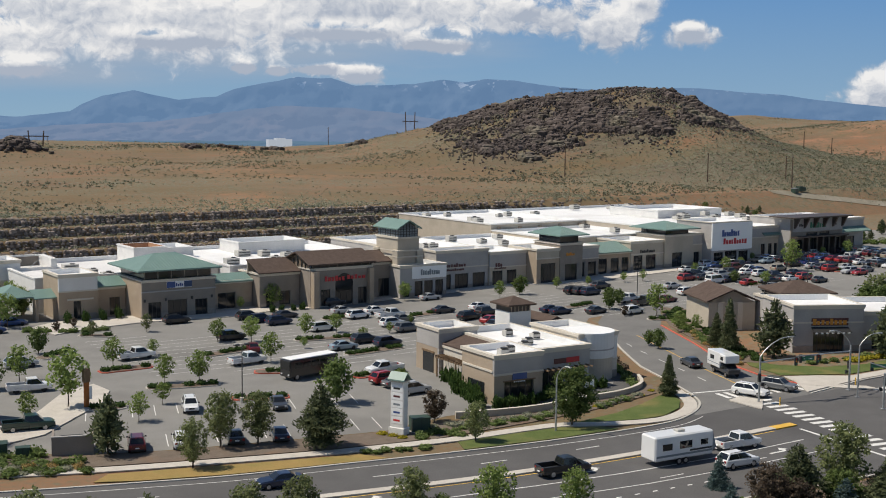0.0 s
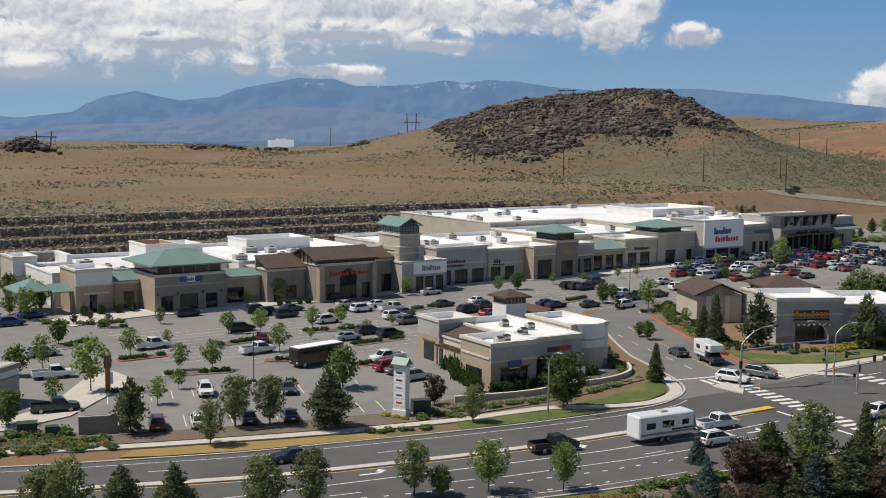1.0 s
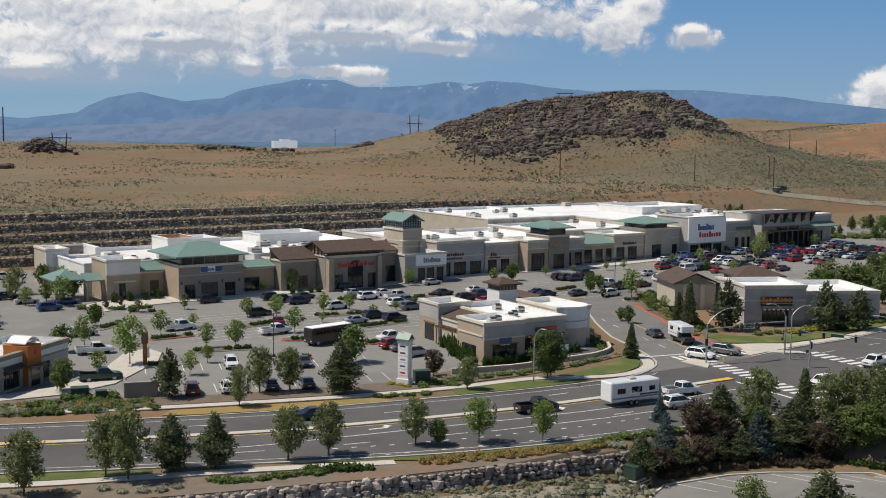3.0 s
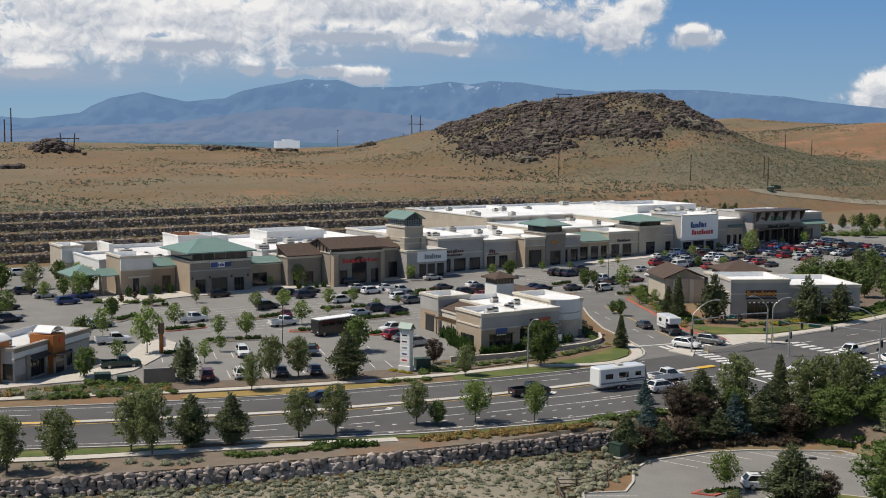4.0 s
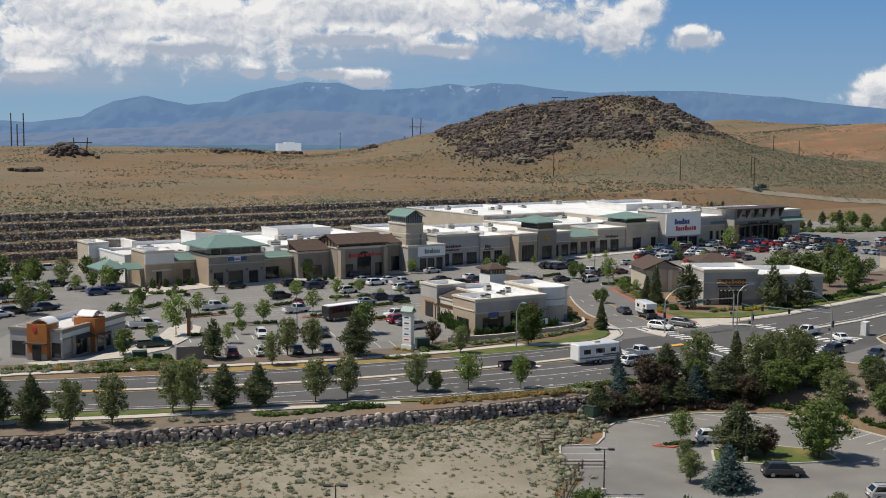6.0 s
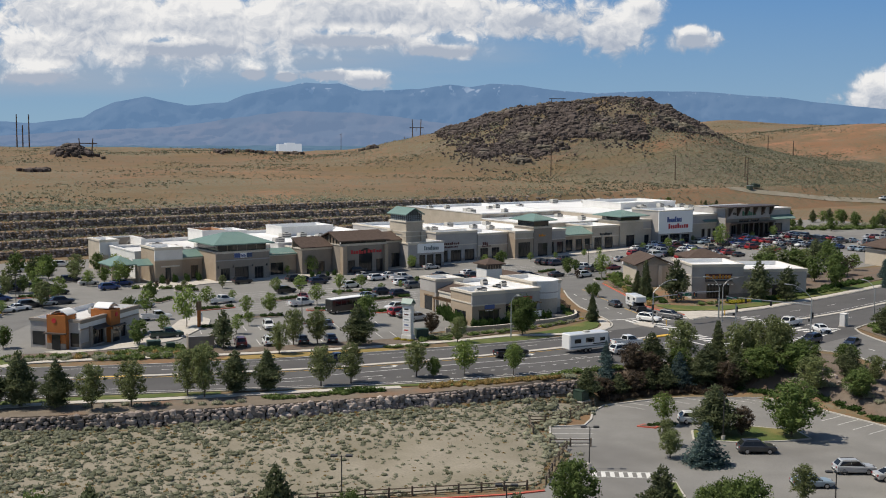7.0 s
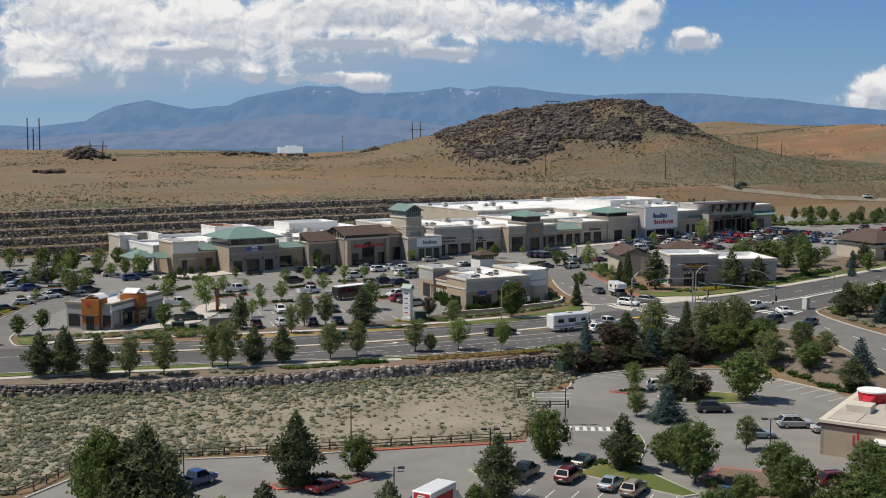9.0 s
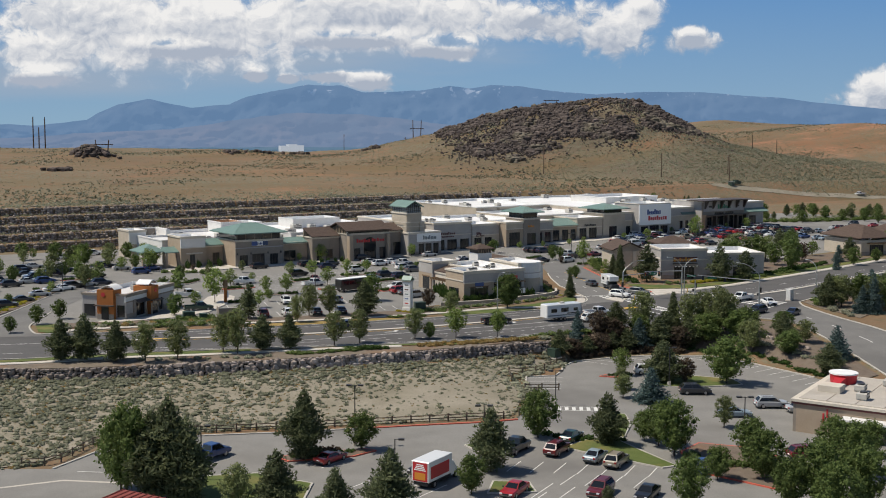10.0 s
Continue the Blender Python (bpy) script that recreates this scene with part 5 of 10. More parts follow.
# brown-roofed shops
g = block("shop", "taupe stucco shop with a brown shingle roof", at_mall(31.1, 1), 8.6, 9, 6.8, "taupe_stucco", holes=[(1.4, 3.0, 0.1, 3.2), (4.2, 6.6, 0.5, 3.2)], cap=0.3)
part("roof_slope", slope_roof(-0.5, 8.6, -0.7, 4.8, 6.8, 9.0), "brown_shingle", g, "brown shingle roof")
part("gable_cheek", box(-0.3, 4.4, 6.5, 8.4, 4.79, 8.9), "taupe_stucco", g)
g = block("shop", "taupe stucco shop with brown gabled roof and red lettering", at_mall(39.9, -3), 14.0, 12, 7.7, "taupe_stucco", cap=0.3,
          holes=[(2.4, 4.4, 0.1, 3.4), (5.6, 9.6, 0.1, 4.4), (10.8, 12.9, 0.1, 3.4)], mull=2)
part("arch_head", cyl(bmesh.new(), (7.6, -0.06, 4.4), (7.6, 0.3, 4.4), 2.0, n=28), "glass", g)
part("roof_gable", gable_roof(-0.8, 14.4, -1.0, 10.5, 8.3, 2.1), "brown_shingle", g, "brown shingle gable roof")
bm = bmesh.new()
bx(bm, 0.3, -0.15, 7.7, 13.8, 0.15, 8.3)
part("clerestory", bm, "glass", g)
bm = bmesh.new()
for _i in range(8):
    bx(bm, 0.3 + 1.85 * _i, -0.2, 7.7, 0.45 + 1.85 * _i, -0.153, 8.3)
part("clerestory_bars", bm, "dark_metal", g)
bm = bmesh.new()
poly(bm, [(-0.1, 0.0, 7.7), (-0.1, 9.6, 7.7), (-0.1, 9.6, 8.4), (-0.1, 4.8, 10.0), (-0.1, 0.0, 8.4)])
bmesh.ops.solidify(bm, geom=bm.faces[:], thickness=0.2)
part("gable_wall", bm, "tan_stucco", g)
bm = bmesh.new()
for _y, _z in ((1.5, 8.7), (3.0, 9.2), (4.6, 9.8), (6.2, 9.3), (8.0, 8.7)):
    bx(bm, -0.3, _y, 7.7, -0.12, _y + 0.16, _z)
part("gable_timber", bm, "dark_metal", g)
letters(g, 3.2, 5.0, 4.6, 1.0, 0, "sign_red", 6, 5)
letters(g, 8.2, 5.15, 4.4, 0.85, 0, "sign_red", 5, 6)
part("porch_pier", box(0.0, -1.6, 0, 1.2, -0.1, 7.2, bevel=0.05), "tan_stucco", g)
part("porch_pier", box(12.9, -1.0, 0, 13.9, -0.1, 7.2, bevel=0.05), "tan_stucco", g)
g = block("shop", "taupe stucco shop front with a brown roof slope", at_mall(54.0, 2), 7.6, 10, 7.4, "taupe_stucco", holes=[(1.0, 3.4, 0.1, 4.0), (4.6, 7.4, 0.1, 4.0)], cap=0.3)
part("roof_slope", slope_roof(-0.2, 7.7, -0.7, 5, 7.4, 9.2), "brown_shingle", g, "brown shingle roof")

# clock-less tower with the green gable
tw = thing("tower", at_mall(61.95, -0.3) @ Matrix.Diagonal((0.85, 1, 0.965, 1)), "tall tan stucco tower with a lattice clerestory and green gabled roof", "tower")
part("shaft", box(0, 0.3, 0, 6.2, 8.5, 12.7), "beige_stucco", tw)
part("buttress", box(-0.6, -0.4, 0, 1.1, 1.6, 10.2, bevel=0.06), "beige_stucco", tw)
part("buttress", box(5.2, -0.4, 0, 6.9, 1.6, 10.2, bevel=0.06), "beige_stucco", tw)
part("buttress", box(-0.6, 7.2, 0, 1.1, 9.0, 10.2, bevel=0.06), "beige_stucco", tw)
for _z in (4.0, 7.0, 8.6, 9.9):
    part("string_course", box(-0.68, -0.48, _z, 6.98, -0.402, _z + 0.22), "cream_stucco", tw)
    part("string_course", box(-0.68, -0.4, _z, -0.603, 9.0, _z + 0.22), "cream_stucco", tw)
part("belt", box(-0.25, 0.05, 12.5, 6.45, 8.75, 12.9), "cream_stucco", tw)
part("lantern", box(0.25, 0.5, 12.9, 5.95, 8.3, 14.5), "sign_grey", tw, "pale glazed lantern")
bm = bmesh.new()
for _i in range(8):
    _x = 0.2 + 5.7 * _i / 7
    bx(bm, _x - 0.07, 0.42, 12.9, _x + 0.07, 0.497, 14.5 + 1.4 * (1 - abs(_i - 3.5) / 3.5))
for _i in range(9):
    _y = 0.5 + 7.7 * _i / 8
    bx(bm, 0.17, _y - 0.07, 12.9, 0.247, _y + 0.07, 14.5)
for _z in (13.4, 13.95, 14.5):
    bx(bm, 0.2, 0.40, _z, 6.0, 0.418, _z + 0.12)
    bx(bm, 0.15, 0.5, _z, 0.168, 8.3, _z + 0.12)
part("lattice", bm, "dark_metal", tw)
bm = bmesh.new()
poly(bm, [(0.3, 0.55, 14.5), (5.9, 0.55, 14.5), (3.1, 0.55, 16.0)])
bmesh.ops.solidify(bm, geom=bm.faces[:], thickness=0.1)
part("gable_glass", bm, "sign_grey", tw)
part("roof", gable_roof(-0.5, 6.7, -0.2, 9.2, 14.5, 1.75, along="y"), "green_metal", tw)

# white-signed shop and the middle row
g = block("shop", "pale stucco shop with a large white sign panel", at_mall(61.3, -2), 11.6, 9, 6.8, "grey_stucco", holes=[(0.8, 2.4, 0.1, 3.0), (3.6, 5.6, 0.1, 3.4), (6.0, 8.2, 0.1, 3.4), (8.8, 10.8, 0.1, 3.4)])
part("sign_panel", box(2.9, -0.16, 3.9, 11.5, -0.005, 6.6), "sign_white", g, "white sign panel")
letters(g, 5.0, 4.6, 4.9, 1.2, -0.16, "sign_grey", 9, 8)
g = block("shop", "grey stucco shop with dark lettering", at_mall(69.2, 7.05), 17.8, 33, 8.8, "grey_stucco", wainscot=False)
g = block("shop", "grey stucco shop front with a recessed arcade", at_mall(73.0, 2), 14.0, 5, 8.7, "grey_stucco", holes=[(0.8, 4.0, 0.1, 3.5), (5.0, 8.6, 0.1, 3.5), (9.8, 13.2, 0.1, 3.5)], band="grey_stucco", band_h=3.4, mull=2)
letters(g, 2.6, 5.0, 5.4, 0.8, 0, "sign_maroon", 8, 9)
letters(g, 2.9, 4.2, 4.6, 0.5, 0, "sign_maroon", 9, 10)
g = block("shop", "pale stucco shop front with pilasters", at_mall(87.05, 1.5), 10.3, 12, 7.6, "beige_stucco", holes=[(0.8, 3.6, 0.1, 3.4), (4.8, 7.6, 0.1, 3.4)], band="grey_stucco", band_h=3.0, mull=2)
letters(g, 1.6, 4.2, 2.0, 0.9, 0, "sign_maroon", 3, 11)
letters(g, 1.3, 3.75, 3.4, 0.4, 0, "sign_maroon", 8, 12)
g = block("shop", "tan stucco entrance bay with a deep opening", at_mall(97.5, -2), 6.6, 10, 7.9, "tan_stucco", holes=[(1.2, 5.5, 0.1, 4.6)], band="beige_stucco", band_h=1.8, mull=3)
tw = block("tower", "taupe stucco tower with a green hipped roof", at_mall(104.25, -2), 6.8, 9, 8.8, "taupe_stucco", holes=[(1.6, 5.2, 0.1, 4.0)], cap=0.3, parapet=0.1)
part("clerestory", box(0.7, 0.8, 8.8, 6.1, 8.2, 10.4), "glass", tw)
part("roof_hip", hip_roof(-1.1, 7.9, -1.1, 10.1, 10.4, 1.8), "green_metal", tw)
seams(tw, -1.1, 7.9, -1.1, 10.1, 10.4, 1.8)
letters(tw, 1.9, 5.9, 2.6, 0.7, 0, "sign_orange", 5, 13)
g = block("shop", "taupe stucco shop front", at_mall(111.2, 1), 7.6, 12, 7.4, "taupe_stucco", holes=[(0.8, 3.2, 0.1, 3.6), (4.4, 6.8, 0.1, 3.6)], band="grey_stucco", band_h=2.6)
g = block("shop", "tan stucco shop front under a green metal roof slope", at_mall(118.9, 2), 11.2, 11, 5.3, "tan_stucco", holes=[(0.9, 3.6, 0.1, 3.8), (4.8, 7.4, 0.1, 3.8), (8.4, 10.6, 0.1, 3.8)], cap=0.3)
awning_roof(g, 0, 11.2, -0.7, 5.0, 5.1, 7.0)
g = block("shop", "beige stucco shop front with dark lettering", at_mall(130.2, 2), 11.0, 12, 7.3, "beige_stucco", holes=[(1.0, 4.0, 0.1, 3.8), (5.2, 8.6, 0.1, 3.8)], band="beige_stucco", band_h=2.8, mull=2)
letters(g, 3.2, 4.4, 5.0, 0.75, 0, "sign_black", 9, 14)
g = block("shop", "long beige stucco shop wall behind the arcade", at_mall(87.05, 13.7), 30, 26.4, 7.4, "beige_stucco", wainscot=False)
tw = block("tower", "beige stucco tower with a green hipped roof", at_mall(141.3, 1.5), 9.8, 10, 8.3, "beige_stucco", holes=[(2.6, 6.2, 0.1, 3.8)], cap=0.3, parapet=0.1)
part("clerestory", box(0.9, 0.8, 8.3, 8.9, 9.2, 9.5), "glass", tw)
part("roof_hip", hip_roof(-1.2, 11.0, -1.4, 11.4, 9.5, 1.8), "green_metal", tw)
seams(tw, -1.2, 11.0, -1.4, 11.4, 9.5, 1.8)
g = block("shop", "beige stucco shop bay with two tall windows", at_mall(151.2, 2), 3.9, 12, 8.2, "beige_stucco", holes=[(0.9, 3.0, 0.1, 3.4)], band="grey_stucco", band_h=2.5)
# big white sign
g = block("shop", "department shop front with a tall white sign wall", at_mall(155.2, -1), 14.6, 12, 10.9, "grey_stucco", holes=[(1.0, 4.4, 0.1, 3.2), (5.0, 9.6, 0.1, 3.4), (10.2, 13.8, 0.1, 3.2)], mull=2, cap=0.2)
part("sign_panel", box(-0.2, -0.35, 3.7, 14.8, -0.005, 10.6), "sign_white", g, "tall white sign wall")
letters(g, 3.4, 7.2, 6.6, 1.7, -0.35, "sign_blue", 8, 15)
letters(g, 4.0, 5.2, 8.8, 1.5, -0.35, "sign_red", 9, 16)
g = block("shop", "beige stucco shop wall with dark tall windows and green awnings", at_mall(169.95, 3), 16.0, 12, 8.6, "beige_stucco", holes=[(1.0, 2.6, 0.1, 3.6), (9.0, 10.6, 0.3, 3.8), (11.8, 13.4, 0.3, 3.8), (14.2, 15.6, 0.3, 3.8)], band="grey_stucco", band_h=2.6)
awning_roof(g, 9.2, 16.0, -1.0, -0.05, 6.0, 6.6)
# grocery with dark canopy
# lower wall in darker taupe: the shadow there is painted into its colour
g = block("shop", "grocery with dark glazed front and flat dark canopy", at_mall(185.9, -1), 22.0, 14, 10.4, "taupe_stucco", cap=0.2, wainscot=False,
          holes=[(1.2, 5.0, 0.1, 4.6), (6.4, 11.2, 0.1, 6.4), (12.0, 16.4, 0.1, 6.4), (17.6, 21.0, 0.1, 4.6)], mull=3, side="grey_stucco")
part("upper_panel", box(0.6, -0.25, 6.7, 21.4, -0.005, 10.1), "grey_stucco", g, "pale upper wall")
part("canopy", box(-1.8, -2.4, 10.42, 23.4, 6, 10.8, bevel=0.05), "brown_metal", g, "thin dark flat canopy")
for _i in range(6):
    _x = 0.8 + 4.05 * _i
    part("bracket", hull([(_x, -0.26, 7.6), (_x + 0.5, -0.26, 7.6), (_x + 0.5, -0.26, 10.39), (_x, -0.26, 10.39)][:4], [(_x, -0.6, 7.7), (_x + 0.5, -0.6, 7.7), (_x + 0.5, -2.0, 10.38), (_x, -2.0, 10.38)]), "brown_metal", g)
letters(g, 7.6, 7.6, 7.0, 1.5, -0.25, "sign_green", 7, 17)
for _x in (3.0, 17.2):
    letters(g, _x, 8.1, 1.8, 0.7, -0.25, "sign_black", 3, 18)
for _x in (0.0, 5.4, 11.4, 16.6, 21.3):
    part("pier", box(_x, -1.6, 0, _x + 0.7, -0.1, 5.2), "brown_metal", g)
part("front_canopy", box(0, -2.2, 5.2, 22.0, -0.05, 5.6), "brown_metal", g)
g = block("shop", "grey stucco end bay with a green awning", at_mall(208.1, 3), 15, 20, 9.0, "grey_stucco", holes=[(1.5, 5.0, 0.1, 3.8), (7.0, 11.0, 0.1, 3.8)], mull=2)
awning_roof(g, 0, 15.2, -2.4, -0.05, 5.2, 6.4)


def roof_block(name, label, u0, u1, v0, v1, h, wall, roof="roof_membrane", z=None, base=0.0, parapet=0.8, inside="roof_membrane"):
    m = at_mall(u0, v0, z)
    g = thing(name, m, label, "building", "roof masses of the strip mall")
    W, D, t = u1 - u0, v1 - v0, 0.4
    part("wall", box(0, 0, base, W, t, h), wall, g)
    part("wall", box(0, D - t, base, W, D, h), wall, g)
    part("wall", box(0, t, base, t, D - t, h), wall, g)
    part("wall", box(W - t, t, base, W, D - t, h), wall, g)
    bm = bmesh.new()
    bx(bm, -0.12, -0.12, h, W + 0.12, t, h + 0.3)
    bx(bm, -0.12, D - t, h, W + 0.12, D + 0.12, h + 0.3)
    bx(bm, -0.12, t, h, t, D - t, h + 0.3)
    bx(bm, W - t, t, h, W + 0.12, D - t, h + 0.3)
    part("coping", bm, "white_stucco", g)
    lining(g, W, D, t, h - parapet, h + 0.32, inside)
    part("roof", box(t + 0.003, t + 0.003, h - parapet - 0.2, W - t - 0.003, D - t - 0.003, h - parapet), roof, g)
    return g


roof_block("shop_hall", "flat-roofed shop hall with a worn grey membrane", -6.5, 30.0, 17.2, 47, 6.3, "white_stucco", "worn_membrane", parapet=0.6)
roof_block("shop_hall", "flat-roofed shop hall with a bright white membrane", 30.2, 68.8, 12.2, 50, 7.0, "white_stucco", parapet=0.5)
roof_block("roof_box", "raised roof box, white outside and terracotta within", 19.5, 26.8, 36, 46, 8.9, "white_stucco", base=5.6, parapet=2.6, inside="terracotta_stucco")
roof_block("roof_box", "raised white roof box", 27.0, 33.0, 36.5, 46, 8.5, "white_stucco", base=5.6)
roof_block("roof_box", "raised bright white roof box", 43.5, 60, 36, 46, 8.9, "white_stucco", base=6.3, parapet=1.6)
g = roof_block("shop_hall", "big flat-roofed shop hall, beige walls with pilasters", 117.2, 150, 40.2, 84, 9.1, "beige_stucco", base=0.0, parapet=0.6)
for _i in range(5):
    part("pilaster", box(2 + 7 * _i, -0.35, 0, 3.0 + 7 * _i, -0.003, 8.6, bevel=0.04), "tan_stucco", g)
part("stringcourse", box(-0.1, -0.14, 7.2, 32.9, -0.004, 7.5), "tan_stucco", g)
roof_block("shop_hall", "big flat-roofed shop hall with a white membrane", 117.2, 150, 14.2, 40, 7.6, "beige_stucco", parapet=0.4)
roof_block("shop_hall", "big flat-roofed shop hall with a white membrane", 150.2, 207.9, 15.2, 84, 8.6, "beige_stucco", parapet=0.4)
roof_block("roof_box", "raised white roof box", 178, 205, 40, 60, 9.9, "white_stucco", base=7.9)
_r = random.Random(11)
for _u0, _u1, _v0, _v1, _z, _n in ((4, 28, 19, 33, 5.7, 5), (34, 66, 16, 33, 6.5, 6), (76, 86, 12, 36, 7.9, 3), (90, 114, 18, 36, 6.5, 4), (121, 147, 18, 38, 7.2, 6), (121, 147, 46, 78, 8.5, 7), (154, 204, 18, 38, 8.2, 9), (154, 204, 62, 80, 8.2, 6)):
    for _k in range(_n):
        _u, _v = _r.uniform(_u0, _u1), _r.uniform(_v0, _v1)
        _p = at_mall(_u, _v)
        rooftop_unit(_p @ pose(0, 0, _z - 0.001), _r.uniform(1.6, 3.0), _r.uniform(1.5, 2.2), _r.uniform(0.9, 1.4))

# ---- the pad building by the road ----
CB = "flat-roofed pad restaurant"


def pad_block(label, x0, x1, y0, y1, h, wall, holes=(), band=None, band_h=0.0, rz=0.0, **kw):
    return block("pad_building", label, pose(x0, y0, plateau(x0), 0, 0, rz), x1 - x0, y1 - y0, h, wall, holes, band=band, band_h=band_h, category="building", group="pad buildings", **kw)


g = pad_block("beige and grey stucco front block of a pad restaurant", 86.8, 94.4, 127.2, 134.9, 6.5, "tan_stucco", [(1.6, 6.2, 0.1, 2.9)], "grey_stucco", 2.2, mull=3)
part("sign_panel", box(2.8, -0.14, 3.1, 5.0, -0.005, 3.9), "sign_blue", g, "blue sign")
letters(g, 3.0, 2.75, 1.8, 0.25, -0.02, "sign_white", 6, 21)
part("door_lintel", box(1.4, -0.16, 2.9, 6.4, -0.003, 3.05), "wood", g)
part("side_band", box(-0.12, 0.3, 4.2, -0.003, 7.4, 4.45), "cream_stucco", g)
part("side_window", box(-0.03, 2.2, 0.6, -0.003, 6.2, 2.6), "glass", g)
g = pad_block("tan and grey stucco corner tower of a pad restaurant", 90.3, 96.8, 146.6, 153.0, 6.6, "grey_stucco", [], "grey_stucco", 2.6, side="tan_stucco")
part("side_upper", box(-0.03, 0.1, 3.8, -0.003, 6.3, 6.1), "grey_stucco", g)
part("side_door", box(-0.05, 1.4, 0.0, -0.003, 4.4, 2.9), "glass", g)
part("side_frame", box(-0.16, 1.2, 2.9, -0.003, 4.6, 3.15), "wood", g)
g = pad_block("low white restaurant wing with brown roof slope and timber trellis", 90.9, 96, 135.2, 146.4, 4.4, "cream_stucco", wainscot=False)
part("roof_slope", hull([(-0.2, 0, 4.4), (4.2, 0, 5.6), (4.2, 11.2, 5.6), (-0.2, 11.2, 4.4)], [(-0.2, 0, 4.6), (4.2, 0, 5.8), (4.2, 11.2, 5.8), (-0.2, 11.2, 4.6)]), "brown_shingle", g)
for _i in range(16):
    part("trellis_bar", box(-1.6, 0.5 + 0.68 * _i, 2.9, -0.003, 0.66 + 0.68 * _i, 3.1), "wood", g)
part("trellis_beam", box(-1.5, 0.2, 2.7, -1.3, 11.0, 2.89), "wood", g)
for _y in (0.5, 5.5, 10.5):
    part("trellis_post", box(-1.5, _y, 0, -1.3, _y + 0.2, 2.7), "wood", g)
g = pad_block("grey stucco middle block of a pad restaurant", 94.5, 105.0, 130.8, 150, 5.9, "grey_stucco", [(2.4, 6.2, 0.1, 2.8), (7.0, 9.8, 0.1, 2.8)], mull=2)
part("sign_panel", box(4.4, -0.12, 3.6, 8.0, -0.005, 4.3), "sign_maroon", g)
part("sign_panel", box(6.4, -0.15, 3.65, 8.6, -0.123, 4.35), "sign_red", g)
for _i in range(11):
    part("trellis_bar", box(0.5 + 0.92 * _i, -1.6, 3.0, 0.66 + 0.92 * _i, -0.05, 3.18), "wood", g)
g = pad_block("pale stucco end block of a pad restaurant", 105.2, 112.2, 133.6, 145, 6.7, "cream_stucco", [(3.0, 5.0, 0.1, 2.6)], "white_stucco", 3.6)
part("bow_wall", cyl(bmesh.new(), (3.6, 2.0, 0.0), (3.6, 2.0, 3.2), 3.3, n=40), "beige_stucco", g)
part("bow_upper", cyl(bmesh.new(), (3.6, 2.0, 3.2), (3.6, 2.0, 6.6), 3.42, n=40), "white_stucco", g, "smooth white rounded upper wall")
part("bow_cap", cyl(bmesh.new(), (3.6, 2.0, 6.6), (3.6, 2.0, 6.78), 3.5, n=40), "roof_membrane", g)
part("bow_band", cyl(bmesh.new(), (3.6, 2.0, 4.3), (3.6, 2.0, 4.5), 3.47, n=40), "grey_stucco", g)
tw = thing("cupola_tower", pose(105.9, 151.6, 0), "white stucco cupola tower with a brown hipped roof", "tower")
part("shaft", box(0, 0, 0, 4.0, 4.0, 7.2), "white_stucco", tw)
part("louvre_band", box(0.15, -0.02, 7.2, 3.85, 3.9, 8.1), "brown_metal", tw)
for _i in range(6):
    part("louvre_bar", box(0.2 + 0.68 * _i, -0.08, 7.2, 0.32 + 0.68 * _i, -0.023, 8.1), "tan_stucco", tw)
part("roof", hip_roof(-0.6, 4.6, -0.6, 4.6, 8.1, 1.3), "brown_shingle", tw)
hs = thing("pad_annex", pose(110.2, 151.0, 0), "cream stucco annex with a brown gabled roof", "building", "pad buildings")
part("wall", box(0, 0, 0, 7.6, 8, 4.0), "cream_stucco", hs)
part("roof", gable_roof(-0.4, 8.2, -0.6, 8.6, 4.0, 1.9, along="y"), "brown_shingle", hs)
for _x, _y in ((97.5, 136), (99.6, 138), (103, 141), (101, 145), (90.4, 130.6), (92, 131.5)):
    rooftop_unit(pose(_x, _y, 4.99 if _x > 94 else 5.599), 1.3, 1.1, 0.9)

# ---- pad building across the side road ----
RB = pose(147.2, 132.8, plateau(146), 0, 0, -23)
g = block("pad_building", "grey stucco corner restaurant with orange lettering and a white roof", RB, 11.8, 12, 7.6, "grey_stucco", [(3.4, 8.6, 0.1, 3.3)], band="grey_stucco", band_h=2.4, category="building", group="pad buildings", mull=4)
part("sign_back", box(3.0, -0.06, 4.3, 9.2, -0.004, 5.5), "sign_maroon", g)
letters(g, 3.2, 4.45, 5.8, 0.95, -0.07, "sign_orange", 8, 22)
part("side_band", box(-0.12, 0.3, 4.9, -0.003, 11.6, 5.2), "cream_stucco", g)
part("awning", slope_roof(3.0, 9.2, -1.4, -0.02, 3.3, 4.0, 0.1), "sign_black", g, "black awning with pale edge")
for _i in range(7):
    part("awning_edge", box(3.1 + 0.9 * _i, -1.46, 3.2, 3.5 + 0.9 * _i, -1.41, 3.42), "sign_white", g)
g = block("pad_building", "grey stucco restaurant wing with a white roof", RB @ pose(12.0, 1.2, 0.0), 15.0, 16, 6.3, "grey_stucco", [(2, 4.5, 0.1, 2.8), (7, 10, 0.1, 2.8)], category="building", group="pad buildings")
g = block("pad_building", "grey stucco restaurant rear wing with a white roof", RB @ pose(3.0, 12.2, 0.0), 11.0, 10, 6.4, "grey_stucco", wainscot=False, category="building", group="pad buildings")
part("roof_brown", hip_roof(0.3, 10.7, 0.4, 9.6, 7.4, 1.9), "brown_shingle", g)
part("clerestory", box(1.2, 1.3, 5.6, 9.8, 8.7, 7.4), "glass", g)
hs = thing("pad_annex", pose(149.6, 154.0, plateau(150), 0, 0, -23), "cream stucco annex with a brown gabled roof", "building", "pad buildings")
part("wall", box(0, 0, 0, 8.5, 11, 5.0), "beige_stucco", hs)
